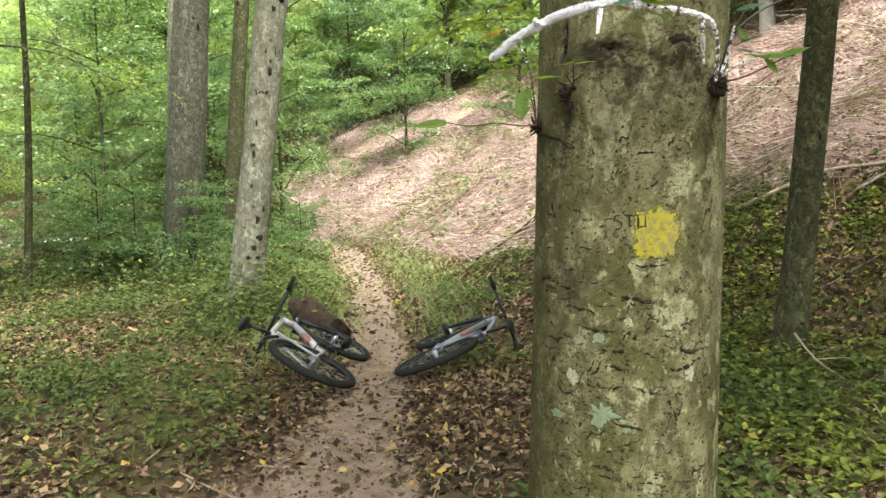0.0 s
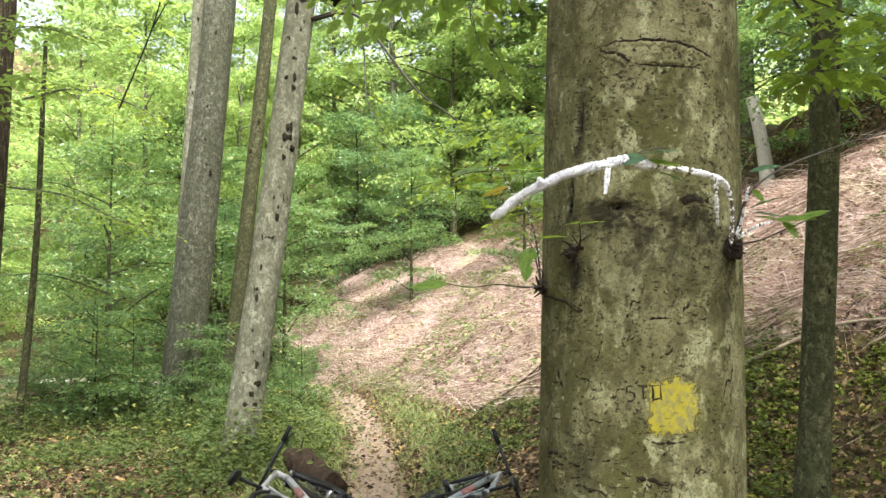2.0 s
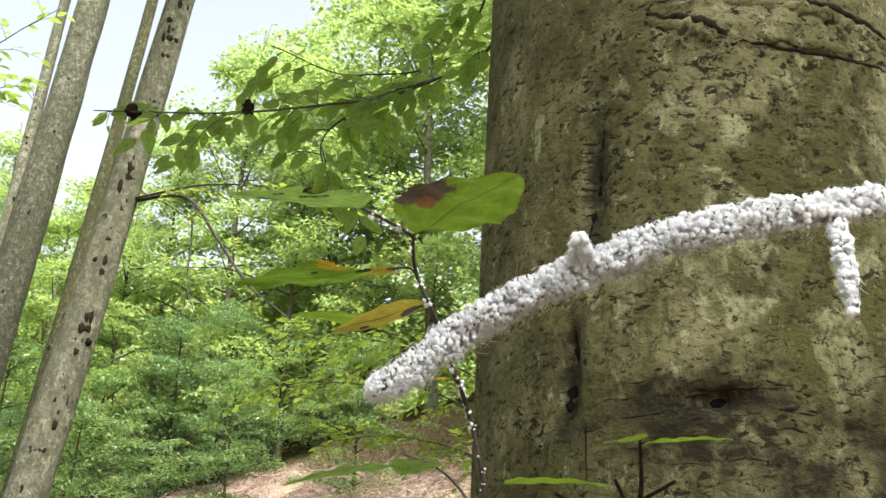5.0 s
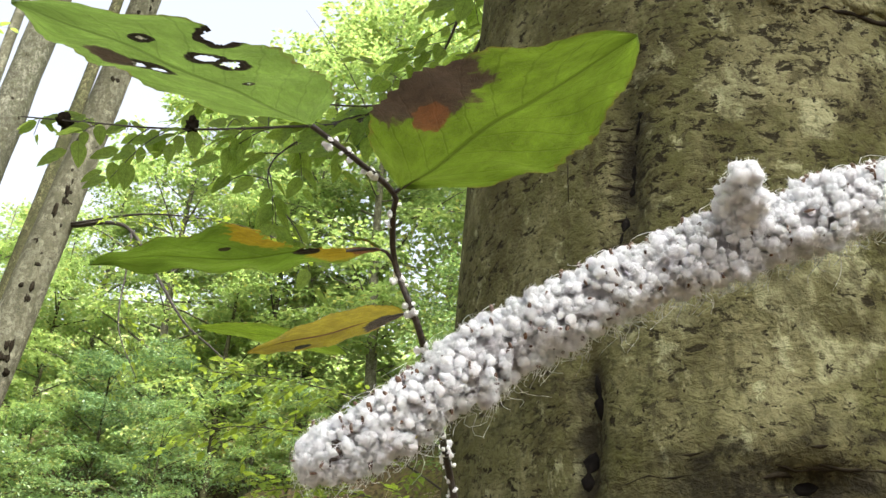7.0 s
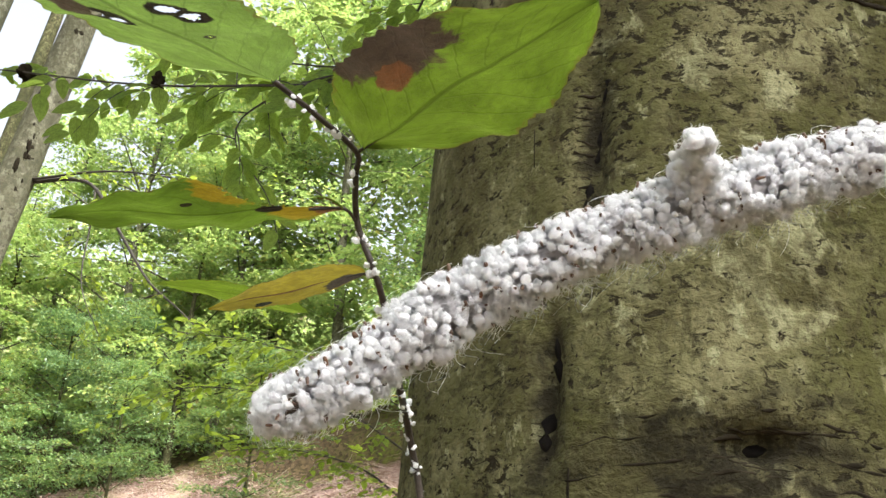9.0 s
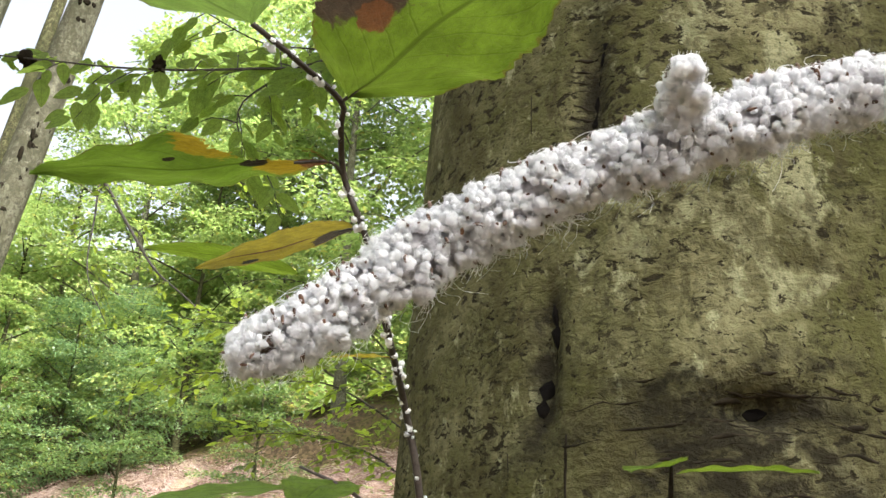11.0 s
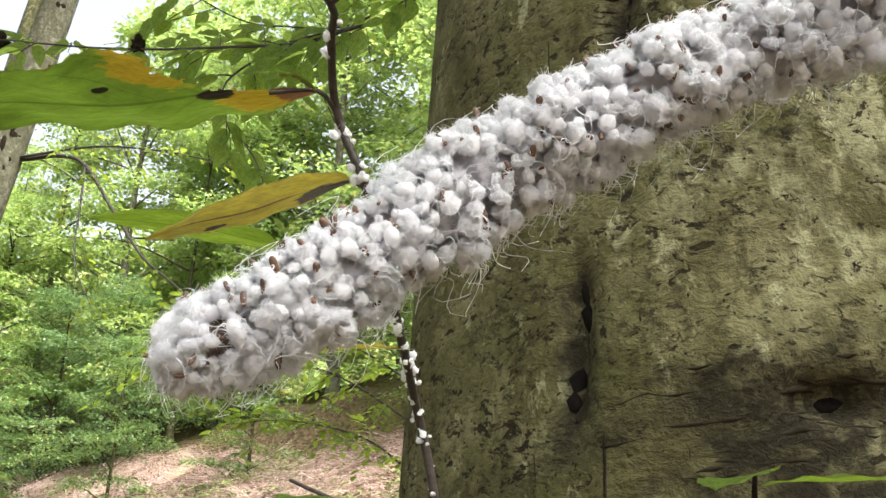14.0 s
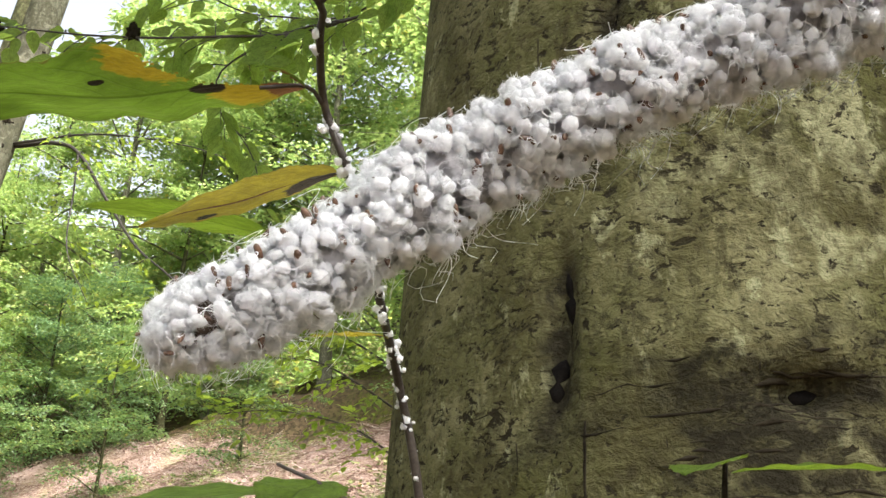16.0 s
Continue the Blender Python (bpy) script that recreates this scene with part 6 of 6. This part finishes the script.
bmesh.ops.transform(bm, matrix=pose(3.35, 5.7, float(land(3.35, 5.7)) + 0.12) @ Matrix.Diagonal((0.28, 0.3, 0.3, 1)), verts=bm.verts)
tagged(part("mossy_stump", bm, MOSSY), "rounded stump covered in green moss", "stump")


# ---- leafy branches hanging into the view ----
def hanging_branch(points, radius, twigs, per_twig, size, mat, label, spread=0.35, droop=0.1, bark=TWIG, face=(0, 0, 1)):
    ob = new("leafy_branch")
    line = smooth_line(points, 0.03)
    tube("stem", line, np.linspace(radius, radius * 0.25, len(line)), bark, ob, 6)
    wood = Heap()
    feet, ways = [], []
    axis = unit(line[-1] - line[0])
    side = unit(np.cross(axis, face))
    for i in range(twigs):
        k = int((0.15 + 0.85 * (i + 0.5) / twigs) * (len(line) - 1))
        out = unit(side * rng.choice([-1, 1]) * rng.uniform(0.4, 1.0) + axis * rng.uniform(0.2, 0.9) + np.array([0, 0, rng.normal(-droop, 0.25)]))
        reach = spread * rng.uniform(0.4, 1.0)
        tw = smooth_line([line[k], line[k] + out * reach * 0.5 + (0, 0, 0.02), line[k] + out * reach - (0, 0, droop * reach)], 0.03)
        wood.rod(tw, np.linspace(0.0022, 0.0009, len(tw)), 4)
        for j in range(per_twig):
            q = int((j + 1) / per_twig * (len(tw) - 1))
            t = unit(out + unit(np.cross(out, face)) * (1 if j % 2 else -1) * rng.uniform(0.5, 1.1) + np.array([0, 0, rng.normal(-0.15, 0.2)]))
            feet.append(tw[q] + t * 0.008), ways.append(t)
    wood.make("twig_work", bark, ob)["kind"] = "stuff"
    shapes = []
    for s in range(4):
        b = blade_bmesh(1.0, 0.58, 0.05, 0.15, 0.1 + 0.05 * s, (), 10, 4, 9, 3.3 * s)
        me = bpy.data.meshes.new("leaf")
        for fc in b.faces:
            fc.smooth = True
        b.to_mesh(me)
        b.free()
        me.materials.append(mat)
        shapes.append(me)
    for foot, way in zip(feet[:300], ways[:300]):
        leaf = new("leaf", shapes[rng.integers(4)])
        leaf.parent = ob
        up = Vector(rng.normal(0, 0.35, 3)) + Vector(face)
        x = Vector(way)
        y = up.cross(x).normalized()
        m = Matrix((x, y, x.cross(y))).transposed().to_4x4()
        m.translation = foot
        leaf.matrix_basis = m @ Matrix.Scale(size * rng.uniform(0.65, 1.2), 4)
    return tagged(ob, label, "branch")


BRANCH_LEAF = leaf_material("branch_leaf", (0.13, 0.215, 0.04), (0.52, 0.70, 0.12), share=0.66)
BRIGHT_LEAF = leaf_material("bright_branch_leaf", (0.14, 0.22, 0.03), (0.50, 0.64, 0.08), share=0.6)
hanging_branch([(0.58, 2.35, 3.55), (0.56, 3.2, 3.28), (0.487, 3.50, 3.196), (0.365, 3.55, 3.145), (0.204, 3.60, 3.090), (0.022, 3.65, 3.075), (-0.164, 3.70, 3.063), (-0.354, 3.75, 3.064), (-0.513, 3.80, 3.081), (-0.76, 3.88, 3.11)], 0.008, 30, 6, 0.085, BRANCH_LEAF, "leafy beech branch with dark green leaves against the sky", 0.24, 0.05, TWIG, (0.1, -0.9, 0.5))
hanging_branch([(0.365, 3.55, 3.145), (0.185, 3.62, 3.10), (0.02, 3.68, 2.98), (0.033, 3.70, 2.86), (0.11, 3.70, 2.79)], 0.005, 10, 5, 0.078, BRANCH_LEAF, "drooping beech spray with dark green leaves", 0.22, 0.15, TWIG, (0.1, -0.9, 0.5))
hanging_branch([(0.6, 2.4, 4.0), (0.596, 4.376, 3.938), (0.119, 4.376, 3.660), (-0.25, 4.218, 3.66)], 0.010, 34, 7, 0.085, BRANCH_LEAF, "leafy beech branch high beside the trunk", 0.45, 0.05, TWIG, (0.0, -0.8, 0.6))
hanging_branch([(2.75, 6.8, 3.7), (1.9, 5.4, 3.75), (1.53, 4.6, 3.445), (1.825, 4.3, 3.123), (2.19, 4.0, 2.836), (2.5, 3.8, 2.6)], 0.012, 36, 7, 0.125, BRIGHT_LEAF, "low leafy branch with bright green leaves over the slope", 0.55, 0.1)
hanging_branch([(2.72, 6.8, 3.5), (1.9, 5.0, 3.02), (1.96, 4.8, 3.083), (2.29, 4.6, 2.996), (2.7, 4.5, 2.95)], 0.010, 36, 7, 0.12, BRIGHT_LEAF, "low leafy branch with bright green leaves over the slope", 0.5, 0.1)
hanging_branch([(2.8, 6.8, 4.2), (2.6, 5.9, 4.3), (2.3, 5.2, 4.1), (2.6, 4.8, 3.8)], 0.010, 36, 7, 0.12, BRIGHT_LEAF, "low leafy branch with bright green leaves over the slope", 0.6, 0.1)
hanging_branch([(2.8, 6.85, 3.2), (3.3, 6.2, 3.3), (3.8, 5.8, 3.2), (4.2, 5.6, 3.0)], 0.010, 36, 7, 0.12, BRIGHT_LEAF, "low leafy branch with bright green leaves over the slope", 0.5, 0.1)
hanging_branch([(-2.30, 9.82, 5.30), (-2.10, 9.75, 5.31), (-1.749, 9.4, 5.227), (-1.47, 9.2, 5.077), (-1.097, 8.9, 4.529), (-0.758, 8.6, 4.04), (-0.461, 8.3, 3.746), (-0.189, 8.0, 3.462)], 0.024, 14, 5, 0.08, BRIGHT_LEAF, "bare drooping dark limb with a few leaves", 0.5, 0.2)
hanging_branch([(-1.47, 9.2, 5.08), (-1.40, 9.0, 4.6), (-1.32, 8.8, 4.0), (-1.05, 8.6, 3.5)], 0.012, 10, 5, 0.08, BRIGHT_LEAF, "bare drooping dark limb with a few leaves", 0.45, 0.2)
hanging_branch([(-2.20, 9.78, 5.33), (-1.3, 8.9, 5.15), (-0.428, 8.0, 4.75), (0.1, 7.6, 4.45)], 0.014, 18, 6, 0.08, BRIGHT_LEAF, "leafy limb reaching out from a grey tree", 0.6, 0.1)
hanging_branch([(-3.4, 7.4, 3.6), (-2.7, 6.5, 4.0), (-2.30, 6.0, 4.45), (-2.08, 6.0, 4.75), (-1.84, 6.0, 4.98)], 0.010, 16, 5, 0.09, BRANCH_LEAF, "twisted twig with sparse dark leaves against the sky", 0.35, 0.1)
hanging_branch([(-2.7, 6.5, 4.0), (-2.25, 6.1, 4.30), (-1.98, 6.0, 4.40), (-1.80, 6.0, 4.26)], 0.007, 12, 5, 0.09, BRANCH_LEAF, "sparse twig with dark leaves against the sky", 0.30, 0.15)
hanging_branch([(-5.6, 9.4, 4.3), (-4.4, 8.4, 4.1), (-3.4, 7.6, 3.7), (-2.9, 7.2, 3.4)], 0.014, 22, 6, 0.085, BRIGHT_LEAF, "leafy limb with drooping green leaves", 0.6, 0.15)
hanging_branch([(-7.0, 11.4, 3.6), (-5.6, 10.4, 3.3), (-4.6, 9.8, 2.9), (-4.0, 9.4, 2.7)], 0.016, 26, 6, 0.085, BRIGHT_LEAF, "leafy limb with drooping green leaves", 0.7, 0.15)

for way in ([(-7.35, 11.2, 5.3), (-6.2, 9.9, 5.3), (-5.3, 9.2, 5.1), (-4.5, 9.0, 4.8)], [(-7.35, 11.2, 4.3), (-6.3, 9.9, 4.6), (-5.5, 9.2, 4.5), (-4.7, 9.0, 4.2)], [(-7.35, 11.2, 6.1), (-6.2, 10.0, 6.0), (-5.2, 9.4, 5.7), (-4.5, 9.1, 5.5)]):
    hanging_branch(way, 0.014, 42, 7, 0.105, BRANCH_LEAF, "drooping leafy limb of a large brown tree", 0.75, 0.12, DARK_BARK, (0.2, -0.5, 0.8))


young, _ = tall_trunk("sapling", (1.62, 7.8, float(land(1.62, 7.8)) - 0.1), (1.58, 7.8, 4.6), 0.04, 0.012, DARK_BARK, "young beech stem hidden behind a larger trunk", 0.4, 0, 10)
for way in ([(1.60, 7.8, 2.6), (0.85, 7.6, 2.95), (0.42, 7.5, 2.96), (-0.19, 7.5, 2.95), (-0.55, 7.5, 2.76)], [(1.60, 7.8, 2.9), (0.85, 7.5, 3.20), (0.2, 7.4, 3.30), (-0.35, 7.3, 3.28)], [(1.61, 7.8, 2.2), (1.1, 7.6, 2.50), (0.55, 7.6, 2.60), (0.1, 7.6, 2.55)]):
    hanging_branch(way, 0.010, 36, 7, 0.085, BRIGHT_LEAF, "level branch of a young beech with bright green leaves", 0.50, 0.12)


def shrivelled_leaf(x, y, z, size):
    """A black, crumpled leaf hanging from a branch."""
    bm = bmesh.new()
    bmesh.ops.create_icosphere(bm, subdivisions=3, radius=1.0)
    for q in bm.verts:
        q.co *= 0.75 + 0.8 * noise.noise(q.co * 1.6 + Vector((x * 9, z * 7, 0))) + 0.3 * noise.noise(q.co * 4 + Vector((0, x * 5, 2)))
    bmesh.ops.transform(bm, matrix=pose(x, y, z, 20, 35 * x, 50) @ Matrix.Diagonal((size, size * 0.45, size * 0.85, 1)), verts=bm.verts)
    tagged(part("withered_leaf", bm, SCAR), "black crumpled dead leaf caught on a branch", "leaf")


shrivelled_leaf(-0.623, 3.86, 3.10, 0.036)
shrivelled_leaf(-0.233, 3.72, 3.075, 0.034)


# ---- bicycles ----
RUBBER = plain("tyre_rubber", (0.022, 0.021, 0.019), 0.85, 0, 90, 0.3, 0.003)
ALLOY = plain("alloy", (0.35, 0.35, 0.36), 0.35, 0.9, 60, 0.2)
BLACK_PART = plain("black_component", (0.010, 0.010, 0.011), 0.5, 0, 80, 0.3)
PAINT_SILVER = plain("silver_paint", (0.32, 0.31, 0.31), 0.35, 0.1, 40, 0.12)
PAINT_BLUE_GREY = plain("grey_paint", (0.17, 0.18, 0.20), 0.35, 0.1, 40, 0.12)
RED_DECAL = plain("red_decal", (0.20, 0.085, 0.075), 0.45, 0, 40, 0.2)


def ring_bmesh(radius, thick, around=56, cross=10, knobs=0.0, flat=1.0):
    bm = bmesh.new()
    rows = []
    for i in range(around):
        a = 2 * math.pi * i / around
        row = []
        for j in range(cross):
            b = 2 * math.pi * j / cross
            r = radius + thick * math.cos(b) * (1 + (knobs if i % 2 and math.cos(b) > 0.2 else 0))
            row.append(bm.verts.new((r * math.cos(a), thick * flat * math.sin(b), r * math.sin(a))))
        rows.append(row)
    for i in range(around):
        for j in range(cross):
            bm.faces.new((rows[i][j], rows[(i + 1) % around][j], rows[(i + 1) % around][(j + 1) % cross], rows[i][(j + 1) % cross]))
    bmesh.ops.recalc_face_normals(bm, faces=bm.faces)
    return bm


def rod_bmesh(a, b, r0, r1=None, sides=12):
    v, f, caps = tube_arrays(np.array([a, tuple((np.array(a) + np.array(b)) / 2), b]), np.linspace(r0, r1 or r0, 3), sides)
    bm = bmesh.new()
    vs = [bm.verts.new(q) for q in v]
    for q in list(f) + list(caps):
        bm.faces.new([vs[i] for i in q])
    bmesh.ops.recalc_face_normals(bm, faces=bm.faces)
    return bm


def bicycle(place, paint, label):
    """A mountain bike, wheel to wheel along x, rear hub at the origin, upright along z, laid at the pose place."""
    bike = new("bicycle")
    base, hub_r = 1.12, 0.315
    front = Vector((base, 0, 0))
    for at_x, kind in ((0.0, "rear"), (base, "front")):
        wheel = under(new("wheel", None), bike)
        wheel.location = (at_x, 0, 0)
        part("tyre", ring_bmesh(hub_r + 0.015, 0.030, 64, 12, 0.14), RUBBER, wheel)
        part("rim", ring_bmesh(hub_r - 0.018, 0.012, 56, 8, 0, 1.2), BLACK_PART, wheel)
        part("hub", rod_bmesh((0, -0.05, 0), (0, 0.05, 0), 0.022), ALLOY, wheel)
        sp = Heap()
        for i in range(28):
            a = 2 * math.pi * i / 28
            b = a + 0.35 * (1 if i % 4 < 2 else -1)
            s = 0.03 if i % 2 else -0.03
            sp.rod(np.array([(0.02 * math.cos(b), s, 0.02 * math.sin(b)), ((hub_r - 0.02) * math.cos(a), 0, (hub_r - 0.02) * math.sin(a))]), 0.0012, 4)
        sp.make("spokes", ALLOY, wheel)
        disc = ring_bmesh(0.07, 0.008, 32, 6, 0, 0.2)
        bmesh.ops.translate(disc, verts=disc.verts, vec=(0, 0.045, 0))
        part("brake_disc", disc, ALLOY, wheel)
    crank, seat, head_lo, head_hi = (0.43, 0, -0.02), (0.27, 0, 0.42), (0.96, 0, 0.36), (0.93, 0, 0.47)
    for a, b, r0, r1 in ((crank, head_lo, 0.030, 0.027), (seat, head_hi, 0.020, 0.022), (crank, seat, 0.019, 0.018), (head_lo, head_hi, 0.026, 0.026)):
        part("frame_tube", rod_bmesh(a, b, r0, r1, 14), paint, bike)
    for s in (-0.055, 0.055):
        part("chain_stay", rod_bmesh((0.40, s * 0.6, -0.02), (0, s * 1.1, 0), 0.012, 0.010), paint, bike)
        part("seat_stay", rod_bmesh((0.29, s * 0.5, 0.38), (0, s * 1.1, 0), 0.010, 0.009), paint, bike)
        fork = part("fork_leg", rod_bmesh((0.975, s, 0.33), (base, s, 0.0), 0.019, 0.017), BLACK_PART, bike)
        part("stanchion", rod_bmesh((0.965, s, 0.37), (1.03, s, 0.21), 0.0155), ALLOY, fork)
    part("fork_crown", rod_bmesh((0.975, -0.07, 0.345), (0.975, 0.07, 0.345), 0.022), BLACK_PART, bike)
    part("decal", rod_bmesh((0.62, 0, 0.146), (0.74, 0, 0.2255), 0.0305, 0.030), RED_DECAL, bike, "faded red stripe")
    part("seat_post", rod_bmesh(seat, (0.21, 0, 0.60), 0.014), BLACK_PART, bike)
    sad = bmesh.new()
    bmesh.ops.create_icosphere(sad, subdivisions=3, radius=1.0)
    for q in sad.verts:
        q.co.y *= 0.35 + 0.65 * max(0.0, 0.5 - q.co.x * 0.6)
        q.co.z = max(q.co.z, -0.35) + 0.12 * q.co.x * q.co.x
    bmesh.ops.transform(sad, matrix=pose(0.20, 0, 0.625) @ Matrix.Diagonal((0.14, 0.085, 0.035, 1)), verts=sad.verts)
    part("saddle", sad, BLACK_PART, bike)
    part("stem", rod_bmesh((0.925, 0, 0.50), (0.985, 0, 0.53), 0.017), BLACK_PART, bike)
    bar = part("handlebar", rod_bmesh((0.985, -0.36, 0.545), (0.985, 0.36, 0.545), 0.0145), BLACK_PART, bike)
    for s in (-1, 1):
        part("grip", rod_bmesh((0.98, 0.25 * s, 0.547), (0.965, 0.385 * s, 0.548), 0.019), RUBBER, bar)
        part("brake_lever", rod_bmesh((1.0, 0.22 * s, 0.54), (1.04, 0.34 * s, 0.51), 0.008), BLACK_PART, bar)
    ring = ring_bmesh(0.085, 0.008, 40, 6, 0.3, 0.5)
    bmesh.ops.translate(ring, verts=ring.verts, vec=(crank[0], -0.06, crank[2]))
    part("chain_ring", ring, BLACK_PART, bike)
    for s, dz in ((-1, 1), (1, -1)):
        arm_end = (crank[0] + 0.12 * dz, 0.085 * s, crank[2] - 0.12 * dz)
        arm = part("crank_arm", rod_bmesh((crank[0], 0.075 * s, crank[2]), arm_end, 0.013), BLACK_PART, bike)
        bm = bmesh.new()
        bmesh.ops.create_cube(bm, size=1.0)
        bmesh.ops.bevel(bm, geom=bm.edges[:], offset=0.12, segments=2, affect="EDGES")
        bmesh.ops.transform(bm, matrix=pose(arm_end[0], 0.145 * s, arm_end[2], 0, 30, 0) @ Matrix.Diagonal((0.1, 0.10, 0.02, 1)), verts=bm.verts)
        part("pedal", bm, BLACK_PART, arm)
    for i, r in enumerate((0.055, 0.047, 0.04, 0.033)):
        c = ring_bmesh(r, 0.005, 28, 6, 0.4, 0.4)
        bmesh.ops.translate(c, verts=c.verts, vec=(0, -0.035 - 0.006 * i, 0))
        part("sprocket", c, ALLOY, bike)
    chain = smooth_line([(0, -0.05, 0.045), (0.22, -0.055, 0.055), (0.43, -0.06, 0.065)], 0.03)
    tube("chain", chain, 0.005, BLACK_PART, bike, 5)
    chain = smooth_line([(0.0, -0.05, -0.045), (0.05, -0.05, -0.10), (0.2, -0.055, -0.10), (0.43, -0.06, -0.105)], 0.03)
    tube("chain", chain, 0.005, BLACK_PART, bike, 5)
    tube("rear_mudguard", smooth_line([(0.30, 0, 0.36), (0.16, 0, 0.40), (-0.02, 0, 0.42), (-0.16, 0, 0.40)], 0.03), 0.016, BLACK_PART, bike, 6)
    tube("cable", smooth_line([(0.99, 0.15, 0.55), (1.07, 0.05, 0.50), (1.02, 0.02, 0.40), (0.90, 0.02, 0.36)], 0.03), 0.004, BLACK_PART, bike, 5)
    bike.matrix_basis = place
    return tagged(bike, label, "bicycle", "bicycles on the ground")


def lying(rear, front, up):
    """The pose of a bike on its side, from its hubs and its upright direction."""
    f = (Vector(front) - Vector(rear)).normalized()
    u = Vector(up)
    u = (u - f * u.dot(f)).normalized()
    m = Matrix((f, u.cross(f), u)).transposed().to_4x4()
    m.translation = Vector(rear)
    return m


bicycle(lying((-1.31, 6.17, 0.19), (-1.38, 7.28, 0.15), (-0.82, 0.36, 0.40)), PAINT_SILVER, "silver mountain bike lying on its side beside the trail")
bicycle(lying((-0.40, 6.60, 0.15), (-0.35, 7.71, 0.13), (0.76, 0.48, 0.27)), PAINT_BLUE_GREY, "grey mountain bike lying on its side at the trail's edge")
